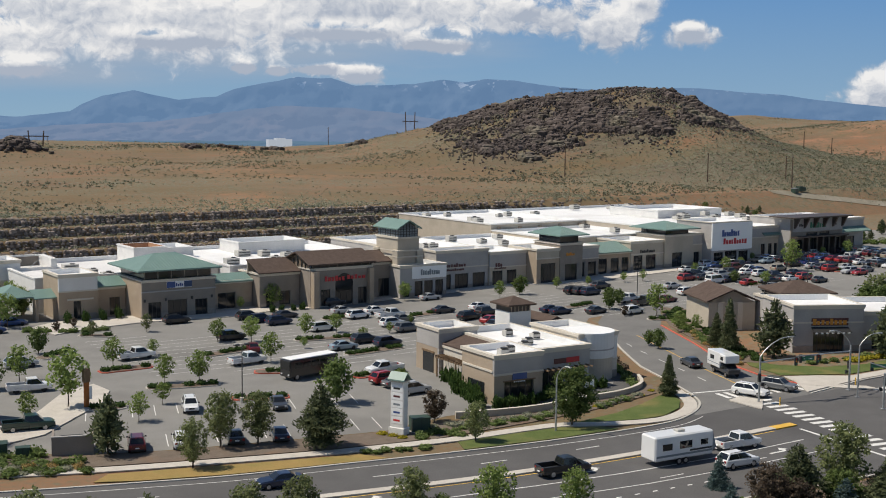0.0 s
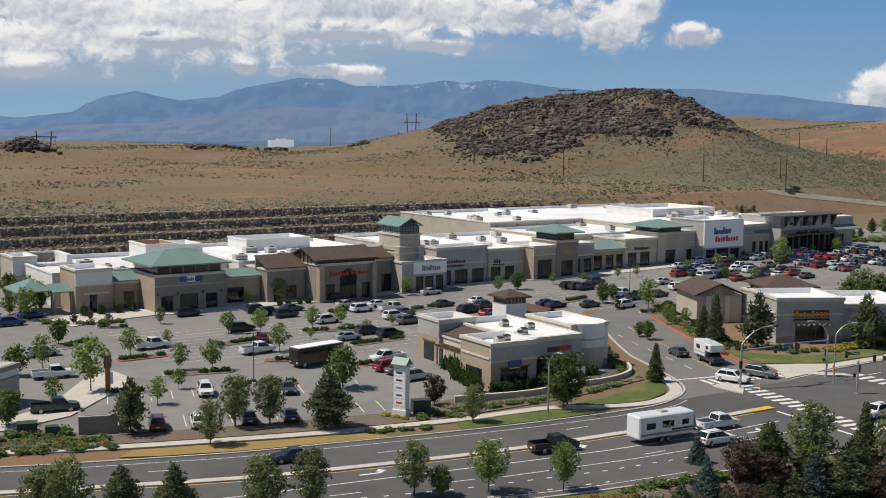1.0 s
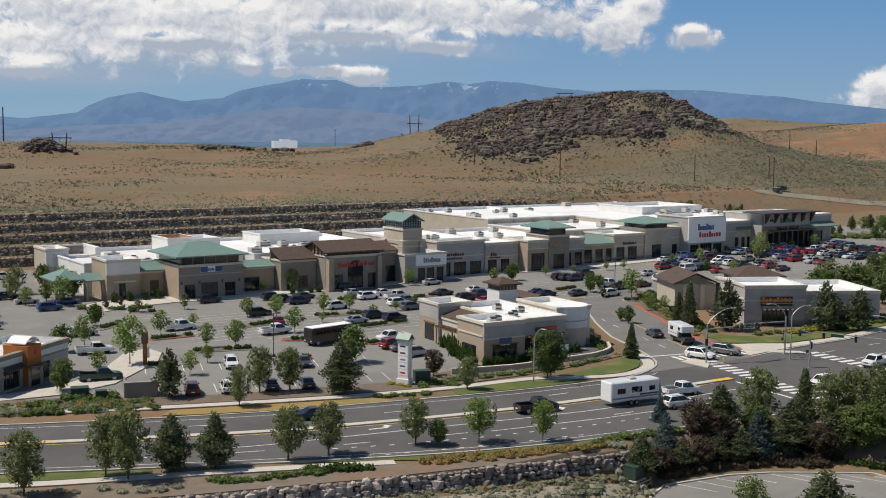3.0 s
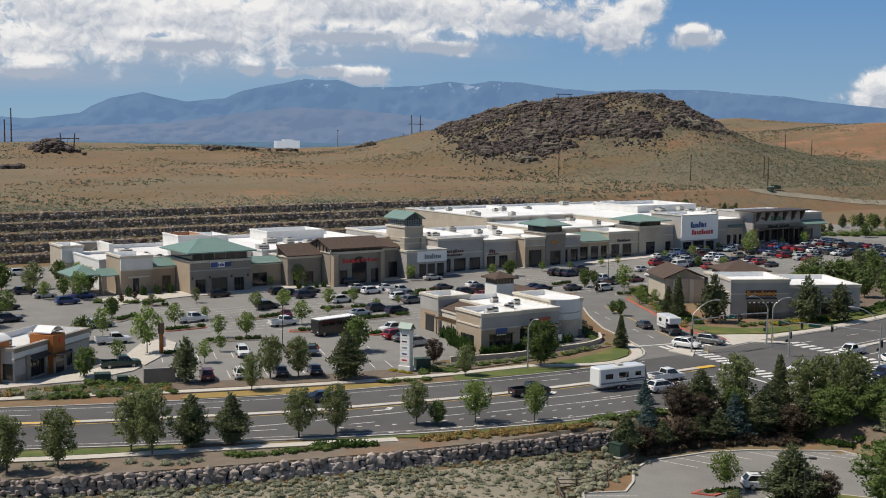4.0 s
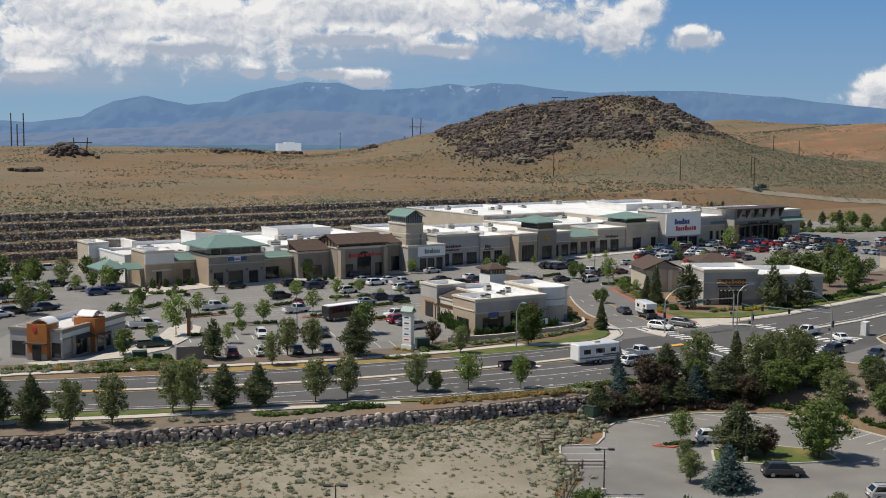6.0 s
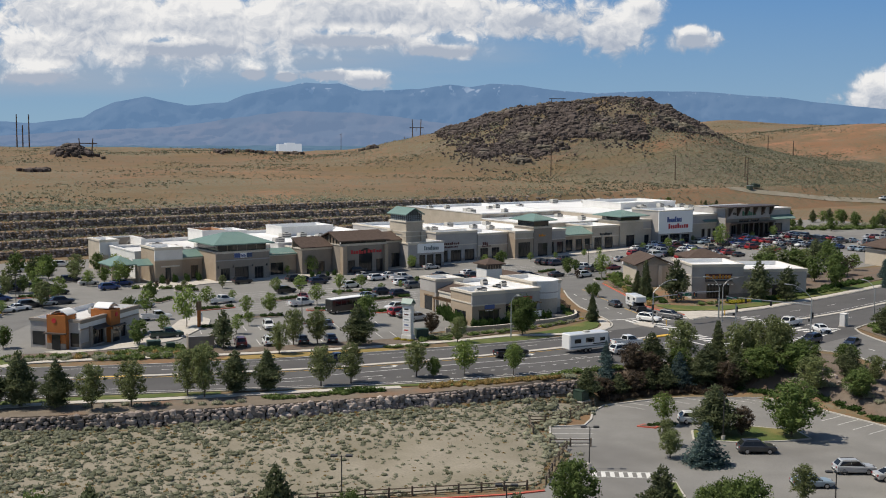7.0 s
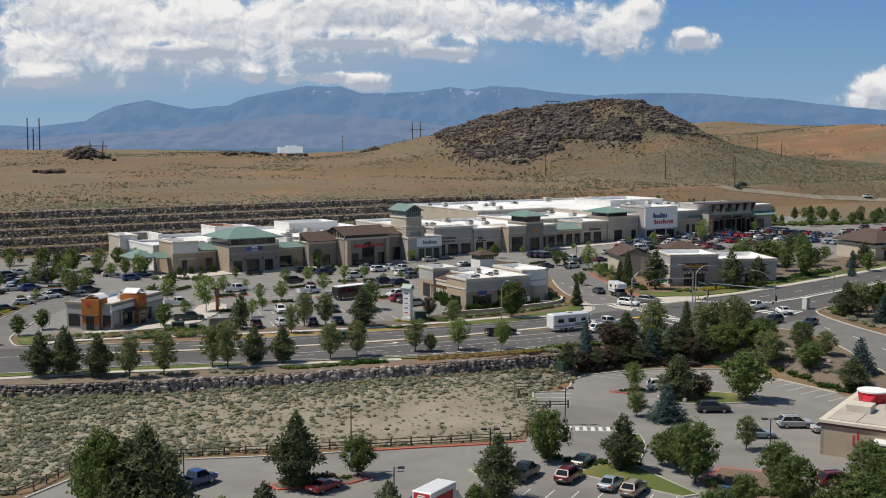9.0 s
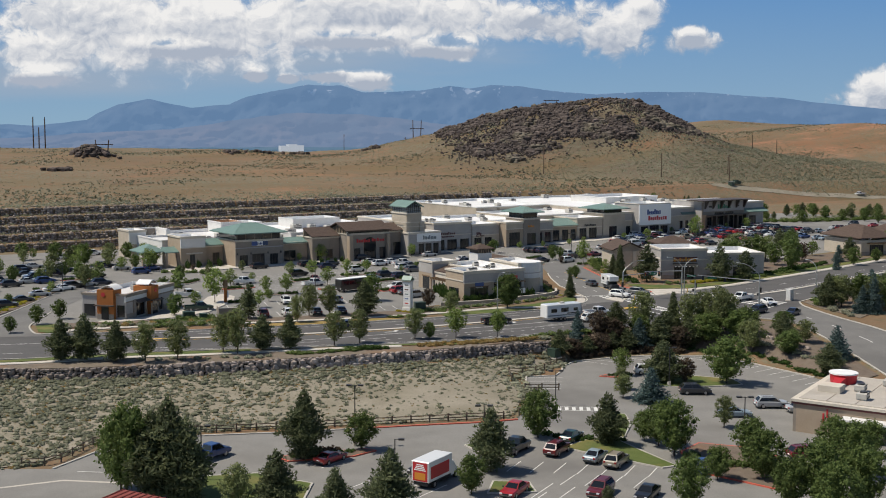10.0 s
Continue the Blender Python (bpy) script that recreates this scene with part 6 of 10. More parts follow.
bm = bmesh.new()
poly(bm, [(0, 0.02, 5.0), (8.5, 0.02, 5.0), (4.25, 0.02, 7.0)])
bmesh.ops.solidify(bm, geom=bm.faces[:], thickness=0.2)
part("gable_wall", bm, "cream_stucco", hs)
part("roof", gable_roof(-0.7, 9.2, -0.7, 11.7, 5.0, 2.1, along="y"), "brown_shingle", hs)
for _x in (1.6, 5.2):
    part("pier", box(_x, -0.3, 0, _x + 0.9, -0.003, 5.0), "cream_stucco", hs)

# ---- orange-towered restaurant ----
OR = pose(16.9, 138.4, 0, 0, 0, 43)
g = block("pad_building", "quick-service restaurant, pale stucco with two orange towers", OR, 18.5, 9.6, 5.0, "grey_stucco", [(3.6, 7.2, 0.2, 2.9), (12.4, 14.2, 0.1, 2.6)], band="white_stucco", band_h=1.2, cornice="taupe_stucco", mull=3, category="building", group="pad buildings", roof="worn_membrane", side="grey_stucco")
part("orange_tower", box(7.8, -0.9, 0, 10.8, 3.0, 5.6), "orange_stucco", g, "orange stucco tower")
part("orange_tower", box(-0.9, 2.2, 0, 2.0, 5.8, 5.8), "orange_stucco", g, "orange stucco tower")
part("tower_base", box(7.75, -0.97, 0, 10.85, -0.903, 2.3), "stone_veneer", g)
part("tower_base", box(-0.97, 2.15, 0, -0.903, 5.85, 1.1), "stone_veneer", g)
part("tower_door", box(8.3, -1.02, 0.05, 10.3, -0.973, 2.6), "glass", g)
part("tower_door", box(-1.02, 3.2, 0.05, -0.973, 4.8, 2.6), "glass", g)
part("canopy", box(7.6, -2.0, 2.7, 11.0, -0.95, 2.9), "brown_metal", g)
part("awning", slope_roof(3.2, 7.4, -1.1, -0.02, 2.9, 3.4, 0.1), "sign_black", g, "black awning over the windows")
part("side_window", box(-0.04, 0.3, 0.5, -0.003, 1.9, 2.8), "glass", g)
part("stone_pier", box(2.5, -0.3, 0, 3.3, -0.003, 3.6), "stone_veneer", g)
part("canopy", box(-1.8, 2.0, 2.7, -0.95, 6.0, 2.9), "brown_metal", g)
part("side_window", box(-0.04, 6.8, 0.5, -0.003, 9.2, 2.8), "glass", g)
for _x0, _y0, _r0 in ((8.4, -0.4, 0), (-0.3, 2.2, 90)):
    bm = bmesh.new()
    n = 12
    ring = [(-0.2 + 3.2 * k / n, 0.35 + 0.75 * math.sin(math.pi * k / n)) for k in range(n + 1)]
    bot = [(x, 0.0, z) for x, z in ring] + [(x, 0.0, z - 0.14) for x, z in ring[::-1]]
    bm = hull(bot, [(x, 3.0, z) for x, _, z in bot])
    ob = part("curved_roof", bm, "roof_membrane", g, "white curved roof hood")
    ob.matrix_basis = pose(_x0 - (0.2 if _r0 == 0 else -2.6), _y0, 5.6, 0, 0, _r0)
part("shop_emblem", cyl(bmesh.new(), (9.6, -0.98, 4.7), (9.6, -0.905, 4.7), 0.42, n=16), "sign_red", g)
part("shop_emblem", cyl(bmesh.new(), (-0.98, 4.4, 4.9), (-0.905, 4.4, 4.9), 0.42, n=16), "sign_red", g)
for _x, _y in ((12.5, 5.5), (14.5, 3.6), (5, 5)):
    rooftop_unit(OR @ pose(_x, _y, 4.099), 1.4, 1.2, 1.0)

# ---- far building beyond the crossing ----
g = block("pad_building", "beige stucco shop with a brown hipped roof", pose(228, 139.5, plateau(228), 0, 0, -10), 26, 16, 4.4, "beige_stucco", [(3, 8, 0.1, 3), (12, 18, 0.1, 3)], category="building", group="pad buildings", mull=3)
part("roof_hip", hip_roof(-1, 12, -1, 17, 4.9, 3.4), "brown_shingle", g)
part("roof_hip", hip_roof(14, 27, -1, 17, 4.9, 3.8), "brown_shingle", g)
part("trellis", box(2, -1.6, 3.4, 20, -0.1, 3.7), "wood", g)

# ---- near restaurant with the red drum ----
RS = pose(73.4, 22.4, LOW, 0, 0, 26)
g = thing("restaurant", RS, "low tan restaurant with a red rooftop drum and tan roof", "building", "pad buildings")
bm = wall_with_holes(bmesh.new(), 19, 4.15, 0.4, [])
bmesh.ops.translate(bm, verts=bm.verts, vec=(0, -0.4, 0))
part("wall", bm, "taupe_stucco", g)
part("wall", box(0, -16, 0, 0.4, -0.4, 4.15), "tan_stucco", g)
part("wall", box(18.6, -16, 0, 19, -0.4, 4.15), "tan_stucco", g)
part("wall", box(0.4, -16, 0, 18.6, -15.6, 4.15), "tan_stucco", g)
part("cornice", box(-0.3, -16.3, 4.15, 19.3, 0.3, 4.5), "cream_stucco", g)
part("fascia", box(-0.22, -16.22, 3.85, 19.22, 0.22, 4.149), "sign_maroon", g)
part("roof", box(0.5, -15.5, 4.501, 18.5, -0.6, 4.6), "roof_gravel", g, "tan-grey flat roof")
for _y in (-15.3, -11.6, -7.9, -4.2):
    part("roof_seam", box(0.6, _y, 4.601, 18.4, _y + 0.07, 4.64), "taupe_stucco", g)
part("parapet", box(5.6, -4.6, 4.6, 8.4, -1.6, 5.5), "cream_stucco", g)
part("roof_drum", cyl(bmesh.new(), (13.6, -3.0, 4.6), (13.6, -3.0, 5.9), 1.75, 1.9, n=28), "red_plastic", g, "red rooftop drum")
part("drum_rim", cyl(bmesh.new(), (13.6, -3.0, 5.9), (13.6, -3.0, 6.1), 2.0, n=28), "sign_white", g)
part("red_ramp", hull([(7.6, -3.4, 4.61), (12.0, -3.9, 4.61), (12.0, -2.1, 4.61), (7.6, -2.6, 4.61)], [(7.7, -3.3, 4.8), (12.2, -3.8, 5.7), (12.2, -2.2, 5.7), (7.7, -2.7, 4.8)]), "red_plastic", g)
for _k, (_a, _z, _h) in enumerate(((-4.6, 2.5, 1.1), (-4.1, 1.7, 1.3), (-5.0, 1.5, 0.9))):
    part("wall_emblem", box(-0.07, _a, _z, -0.005, _a + 0.22, _z + _h), "sign_red", g)
part("window", box(-0.03, -9.6, 0.9, -0.004, -7.2, 2.5), "glass", g)
part("window", box(-0.03, -13.2, 0.9, -0.004, -10.8, 2.5), "glass", g)
part("canopy_roof", box(-2.2, -14.2, 2.75, -0.05, -6.6, 3.0), "white_stucco", g, "white flat canopy over the side door")
part("canopy_post", box(-2.1, -14.0, 0, -1.95, -13.85, 2.749), "cream_stucco", g)
part("canopy_post", box(-2.1, -6.95, 0, -1.95, -6.8, 2.749), "cream_stucco", g)
for _x, _y, _w in ((9, -6.5, 1.6), (4, -8, 1.8), (15, -9, 2.4), (14, -12.6, 1.6), (10, -10.5, 2.0)):
    rooftop_unit(RS @ pose(_x, _y, 4.6), _w, 1.4, 0.9)
cn = thing("canopy", pose(-14.6, 27.2, LOW, 0, 0, -60), "dark red tiled canopy roof on posts", "canopy")
part("roof", slope_roof(-3.4, 3.4, -2.6, 2.6, 2.9, 3.1), "red_tile", cn)
for _i in range(9):
    part("tile_rib", cyl(bmesh.new(), (-3.2 + 0.8 * _i, -2.6, 3.14), (-3.2 + 0.8 * _i, 2.6, 3.34), 0.07, n=5), "red_tile", cn)
for _x in (-3.1, 3.1):
    for _y in (-2.3, 2.3):
        part("post", box(_x - 0.12, _y - 0.12, 0, _x + 0.12, _y + 0.12, 3.2), "galvanised", cn)
# pale emission mixed in as haze, so the unlit walls stay bright
distance_material("far_hotel", (0.45, 0.45, 0.47), (0.6, 0.6, 0.62), (0.50, 0.55, 0.62), None, 0.75)
hotel = thing("hotel_tower", Matrix.Translation(far_point(-137, -20, 3500, MIDWAY)), "distant pale hotel block, brightened by painted haze", "building")
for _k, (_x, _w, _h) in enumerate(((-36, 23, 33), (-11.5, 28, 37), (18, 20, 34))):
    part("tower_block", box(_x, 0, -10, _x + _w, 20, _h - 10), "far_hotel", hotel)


# ---- plants ----
def _ball(fine):
    bm = bmesh.new()
    bmesh.ops.create_icosphere(bm, subdivisions=fine, radius=1.0)
    co = np.array([v.co[:] for v in bm.verts])
    fa = np.array([[v.index for v in f.verts] for f in bm.faces])
    bm.free()
    return co, fa


BALL_CO, BALL_FA = _ball(2)
ROUGH_CO, ROUGH_FA = _ball(1)


def leaf_sheet(name, pts, sizes, material, rnd, long=1.0, lean=None, clumps=()):
    """Many small separate leaves or needle tufts as one mesh; lean pulls each one's length outwards; clumps are dense ragged hearts of foliage."""
    n = len(pts)
    P = np.array(pts)
    A = rnd.normal(size=(n, 3))
    if lean is not None:
        A = A * 0.45 + np.array(lean)
    A /= np.linalg.norm(A, axis=1)[:, None] + 1e-9
    B = np.cross(A, rnd.normal(size=(n, 3)))
    B /= np.linalg.norm(B, axis=1)[:, None] + 1e-9
    S = np.array(sizes)[:, None]
    a, b = A * S * long * 0.5, B * S * 0.5
    C = np.cross(A, B) * S * 0.12
    V = np.stack([P - a, P - b * 0.9 + C, P + a, P + b * 0.9 + C], axis=1).reshape(-1, 3)
    verts, faces = V.tolist(), np.arange(4 * n).reshape(-1, 4).tolist()
    for c, r, flat in clumps:
        k = len(verts)
        q = ROUGH_CO * rnd.uniform(0.75, 1.25, (len(ROUGH_CO), 1)) * np.array([r, r, r * flat]) + np.array(c)
        verts += q.tolist()
        faces += (ROUGH_FA + k).tolist()
    me = bpy.data.meshes.new(name)
    me.from_pydata(verts, [], faces)
    me.materials.append(MATS[material])
    return me


def crown_mesh(name, lobes, per, leaf, material, rnd, long=1.3, spikes=0.25, core=0.82, fine=True):
    """Foliage as many small leaves laid over a heap of lobes, each lobe with a ragged heart.
    A lobe: its centre, its way outwards in plan, and its three radii (outwards, across, up)."""
    co, fa = (BALL_CO, BALL_FA) if fine else (ROUGH_CO, ROUGH_FA)
    P, N, D, S = [], [], [], []
    verts, faces = [], []
    usual = np.mean([max(r) for _, _, r in lobes])
    for c, out, r in lobes:
        axes = np.array([[out[0], out[1], 0.0], [-out[1], out[0], 0.0], [0.0, 0.0, 1.0]])
        r = np.array(r)
        m = max(6, int(per * (max(r) / usual) ** 2 * rnd.uniform(0.8, 1.2)))
        d = rnd.normal(size=(m, 3)) + np.array([0.45, 0.0, 0.35])
        d /= np.linalg.norm(d, axis=1)[:, None]
        P.append((d * r * rnd.uniform(0.72, 1.42, (m, 1))) @ axes + np.array(c))
        nrm = d / r
        N.append((nrm / np.linalg.norm(nrm, axis=1)[:, None]) @ axes)
        D.append(d @ axes)
        S.append(leaf * rnd.uniform(0.6, 1.4, m))
        k = sum(len(v) for v in verts)
        q = co * rnd.uniform(0.78, 1.12, (len(co), 1)) * r * core
        verts.append(q @ axes + np.array(c))
        faces.append(fa + k)
    P, N, D, S = np.concatenate(P), np.concatenate(N), np.concatenate(D), np.concatenate(S)
    n = len(P)
    nrm = N + rnd.normal(size=(n, 3)) * 0.6
    nrm /= np.linalg.norm(nrm, axis=1)[:, None]
    along = np.cross(nrm, rnd.normal(size=(n, 3)))
    spike = rnd.uniform(size=n) < spikes
    along[spike] = (D + rnd.normal(size=(n, 3)) * 0.35 + np.array([0, 0, 0.25]))[spike]
    along /= np.linalg.norm(along, axis=1)[:, None] + 1e-9
    side = np.cross(along, nrm + 0.01)
    side /= np.linalg.norm(side, axis=1)[:, None] + 1e-9
    A, B = along * (S * long * 0.5)[:, None], side * (S * 0.45)[:, None]
    V = np.stack([P - A, P - B, P + A, P + B], axis=1).reshape(-1, 3)
    k = sum(len(v) for v in verts)
    me = bpy.data.meshes.new(name)
    me.from_pydata(np.concatenate(verts + [V]).tolist(), [], np.concatenate(faces).tolist() + (np.arange(4 * n).reshape(-1, 4) + k).tolist())
    me.materials.append(MATS[material])
    return me


def broad_lobes(rnd, h, r, base, count, shoulder, size):
    """Lobes of a broadleaf crown: an uneven egg, widest at the shoulder."""
    lobes = []
    lean = rnd.uniform(-0.08, 0.08, 2) * r
    for i in range(count):
        k = ((i + 0.5) / count) ** 0.9
        wide = (k / shoulder) ** 0.55 if k < shoulder else (1 - ((k - shoulder) / (1.06 - shoulder)) ** 2.0) ** 0.5
        wide = max(0.12, wide) * rnd.uniform(0.78, 1.12)
        a = i * 2.39996 + rnd.uniform(-0.5, 0.5)
        rc = r * size * rnd.uniform(0.75, 1.25) * (1.0 - 0.25 * k)
        reach = max(0.0, r * wide - rc * 0.8)
        out = (math.cos(a), math.sin(a))
        z = base + rc * 0.6 + (h - base - rc * 1.3) * k
        lobes.append(((out[0] * reach + lean[0] * k, out[1] * reach + lean[1] * k, z), out, (rc, rc * rnd.uniform(0.85, 1.1), rc * rnd.uniform(0.72, 0.95))))
    for i in range(max(2, count // 7)):
        k = (i + 0.7) / max(2, count // 7)
        lobes.append(((lean[0] * k, lean[1] * k, base + (h - base) * (0.2 + 0.62 * k)), (1.0, 0.0), (r * 0.42, r * 0.42, r * 0.5)))
    return lobes


def needle_lobes(rnd, h, r, base, levels, arms, profile, tilt):
    """Lobes of a conifer: whorls of boughs round a leader."""
    lobes = []
    for i in range(levels):
        f = (i + 0.3) / levels
        rad = r * profile(f) * rnd.uniform(0.85, 1.12)
        m = max(3, round(arms * (0.45 + 0.55 * profile(f))))
        turn = rnd.uniform(0, 6.28)
        for j in range(m):
            a = turn + 2 * math.pi * (j + rnd.uniform(-0.28, 0.28)) / m
            reach = rad * rnd.uniform(0.78, 1.18)
            out = (math.cos(a), math.sin(a))
            c = reach * 0.56
            thick = 0.62 * (h - base) / levels * rnd.uniform(0.8, 1.3)
            lobes.append(((out[0] * c, out[1] * c, base + (h - base) * f + tilt * reach), out, (max(0.2, reach * 0.5), max(0.2, reach * 0.36 + 0.1), max(0.22, thick))))
    lobes.append(((0, 0, h - 0.42), (1.0, 0.0), (0.24, 0.24, 0.5)))
    lobes.append(((0, 0, base + (h - base) * 0.45), (1.0, 0.0), (r * 0.36, r * 0.36, (h - base) * 0.42)))
    return lobes


def trunk_mesh(h, base, girth, limbs, spread, seed):
    rnd = random.Random(seed)
    bm = bmesh.new()
    top = Vector((rnd.uniform(-0.15, 0.15), rnd.uniform(-0.15, 0.15), h * 0.72))
    cyl(bm, (0, 0, -0.2), (0, 0, base), girth, girth * 0.75, 8)
    cyl(bm, (0, 0, base), top, girth * 0.75, girth * 0.15, 7)
    for i in range(limbs):
        a = 2 * math.pi * i / limbs + rnd.uniform(-0.4, 0.4)
        z = base + (h * 0.62 - base) * i / limbs
        k = rnd.uniform(0.55, 0.85)
        cyl(bm, (0, 0, z), (math.cos(a) * spread * k, math.sin(a) * spread * k, z + h * rnd.uniform(0.14, 0.26)), girth * 0.38, girth * 0.08, 5)
    return bm


def tree(kind, seed, few=1.0):
    """One tree of a kind, eight metres high, at the origin: a trunk with limbs and a crown."""
    rnd = np.random.RandomState(seed)
    H = 8.0
    near = few >= 1.0
    if kind in ("green", "olive", "young", "plum"):
        r, base, count, shoulder, size, per, leaf, core, mat, label = {
            "green": (3.3, 0.8, 46, 0.42, 0.27, 70, 0.235, 0.66, "leaf_green", "rounded dark green broadleaf tree"),
            "olive": (2.7, 1.1, 42, 0.36, 0.25, 60, 0.215, 0.54, "leaf_olive", "dusty olive-green broadleaf tree with an open crown"),
            "young": (3.0, 1.8, 32, 0.42, 0.27, 52, 0.265, 0.46, "leaf_fresh", "young fresh-green parking lot tree with a thin trunk"),
            "plum": (3.1, 0.8, 38, 0.46, 0.26, 66, 0.235, 0.68, "leaf_plum", "dark purple-leaved plum tree with spreading crown")}[kind]
        root = thing("tree", Matrix.Identity(4), label, "tree", "trees")
        part("trunk", trunk_mesh(H, base, 0.16 if kind != "young" else 0.11, 7, r, seed), "bark", root)
        lobes = broad_lobes(rnd, H, r, base * 0.9, count if near else int(count * 0.62), shoulder, size if near else size * 1.25)
        crown = new("crown", crown_mesh("crown", lobes, per if near else 30, leaf if near else leaf * 1.55, mat, rnd, 1.35, 0.32, core, False))
    else:
        r, base, levels, arms, tilt, per, leaf, mat, label = {
            "pine": (2.9, 0.4, 14, 7, 0.16, 42, 0.20, "leaf_pine", "dense dark green pine with full crown"),
            "spruce": (2.6, 0.3, 14, 7, -0.10, 40, 0.185, "leaf_blue", "blue-grey spruce with layered branches"),
            "cypress": (2.0, 0.1, 13, 7, 0.05, 50, 0.19, "leaf_pine", "dense dark conical evergreen tree")}[kind]
        profile = {"pine": lambda f: (0.62 + 0.9 * f) if f < 0.30 else max(0.06, 0.92 * ((1.02 - f) / 0.72) ** 0.72),
                   "spruce": lambda f: max(0.06, (1.02 - f) ** 0.85), "cypress": lambda f: max(0.08, min(1.0, 0.72 + 1.6 * f) * (1.03 - f) ** 0.75)}[kind]
        root = thing("tree", Matrix.Identity(4), label, "tree", "trees")
        part("trunk", trunk_mesh(H, base + 0.3, 0.17, 3, 0.6, seed), "bark", root)
        lobes = needle_lobes(rnd, H, r, base, levels if near else int(levels * 0.7), arms if near else arms - 2, profile, tilt)
        crown = new("crown", crown_mesh("crown", lobes, per if near else 24, leaf if near else leaf * 1.5, mat, rnd, 2.5, 0.6, 0.64, False))
    crown.parent = root
    return root


def shrub(kind, seed, material, label, flat=0.8):
    rnd = np.random.RandomState(seed)
    lobes = [((0, 0, 0.34 * flat), (1.0, 0.0), (0.72, 0.72, 0.55 * flat))]
    for i in range(5):
        a = 1.257 * i + rnd.uniform(-0.3, 0.3)
        out = (math.cos(a), math.sin(a))
        k = rnd.uniform(0.36, 0.48)
        lobes.append(((out[0] * 0.5, out[1] * 0.5, flat * rnd.uniform(0.26, 0.46)), out, (k, k, k * 0.9 * flat)))
    return tagged(new("shrub", crown_mesh("shrub", lobes, 22, 0.25, material, rnd, 1.3, 0.3, 0.86, False)), label, "shrub", "planted shrubs")


TREES_YOUNG = [(39.6, 151.6, 7.6), (45.1, 140.6, 3.6), (54.5, 159.7, 4), (50.3, 147.8, 2.8), (58.5, 157.2, 4.6), (51.2, 173.1, 4.4), (59.1, 179.4, 2.5), (71.6, 185.1, 3.8), (76.4, 182.6, 4.3), (72.7, 165.8, 4.5), (86.2, 182.7, 4), (92.6, 184.3, 3.3), (81.7, 173.7, 1.9), (92.8, 174.6, 2.4), (100.4, 179.6, 2), (120.7, 210.5, 3.8), (87.5, 215.4, 2.5), (93.6, 213.9, 4.8), (108.5, 186.5, 1.7), (166.2, 208.6, 2.1), (176.5, 208.7, 2.4), (181.4, 208, 2.7), (200.5, 211.3, 2.7), (209.1, 209.7, 3.7), (220, 215.8, 2.4), (144.2, 155.7, 3.7), (147.7, 154.9, 2.9), (200.6, 189, 3.2), (231.2, 222.8, 2.2), (224.2, 203.2, 7.6)]
TREES_YOUNG_2 = [(253.9, 219.4, 2.7), (262.9, 218.6, 4.1), (139.4, 203.6, 3.6), (157.2, 208, 2.7), (152.1, 170.1, 6.1), (48.4, 224.9, 5.7), (62, 90.1, 5.4), (68.7, 86.9, 4.8), (27.3, 224.1, 3.7), (38.3, 217.9, 3.7), (49.3, 234.4, 5.5), (44.7, 214.3, 5.9), (26.1, 198.5, 3), (12.7, 183.3, 2.8), (29.4, 237.7, 3.8), (24.4, 256.4, 3.2), (37.4, 169.4, 5.1), (33.6, 147.1, 3.5)]
TREES_OLIVE = [(49.6, 125.5, 6.3), (53.5, 124.3, 6), (44.2, 119.1, 5.3), (75.3, 113.7, 4.7), (64.4, 199.5, 3.2), (55.2, 199.4, 2.7), (7.6, 95.3, 6.2), (12.6, 94.5, 6.4), (22.8, 94.8, 7.7), (39.9, 93.8, 5.9), (44.6, 93.6, 5.9), (21.1, 96.9, 6.6), (55.1, 92.7, 5.5), (-3.6, 26.6, 5.6), (69.9, 53.8, 3.6)]
TREES_GREEN = [(69.9, 138, 5.9), (89.4, 114.3, 7.2), (149.5, 180.8, 4.4), (131.1, 146, 3.3), (131.7, 149, 2.6), (145.6, 205.3, 4.1), (154.7, 184.2, 3.2), (198, 195.9, 2.8), (57.3, 91.4, 3), (0.8, 141.2, 3.8), (6, 146, 3.9), (-5.4, 134, 3.1), (22.8, 212.9, 4), (9.3, 207.9, 4.1), (33.3, 235.4, 6.1), (1.2, 170.1, 2.4), (14.9, 204.7, 3.4), (26.5, 138.3, 4.5), (33.2, 166.5, 4.4), (47.2, 243.7, 5.1), (49.5, 226.4, 4.9), (43.3, 222.3, 3.8), (44.1, 188.3, 4.1)]
TREES_GREEN_2 = [(152.5, 77.5, 7.0), (152, 83.6, 5.8), (157.7, 81.7, 4.9), (208.3, 125.7, 4.9), (185.7, 126.5, 8.8), (191.1, 137.4, 6.1), (182.5, 143.4, 6.9), (182.3, 136, 5.2), (218.3, 126.5, 3.9), (41.9, 36.8, 6.4), (19.2, 43, 4.8), (51.3, 21.1, 7.2), (21.5, 20.8, 4.5), (53, 28.7, 4.1), (52.8, 25.7, 5.5), (-11.5, 39, 10.3), (-11.4, 41.7, 8.2), (38.9, 5, 5.7), (48.8, 11, 4), (57.4, 14.1, 5.6), (48.3, -0.5, 5.5), (50.9, -2, 7.4), (55.1, -4.5, 6.8), (48.2, -6.7, 6.5), (53.4, 8.4, 6), (314.8, 228.5, 5.5), (315.9, 221.3, 4.8)]
TREES_GREEN_3 = [(322.6, 216.3, 4.3), (320.7, 208.3, 5.3), (298.1, 224.8, 4.9), (321.7, 240.4, 5.6), (332.3, 232.5, 3.8)]
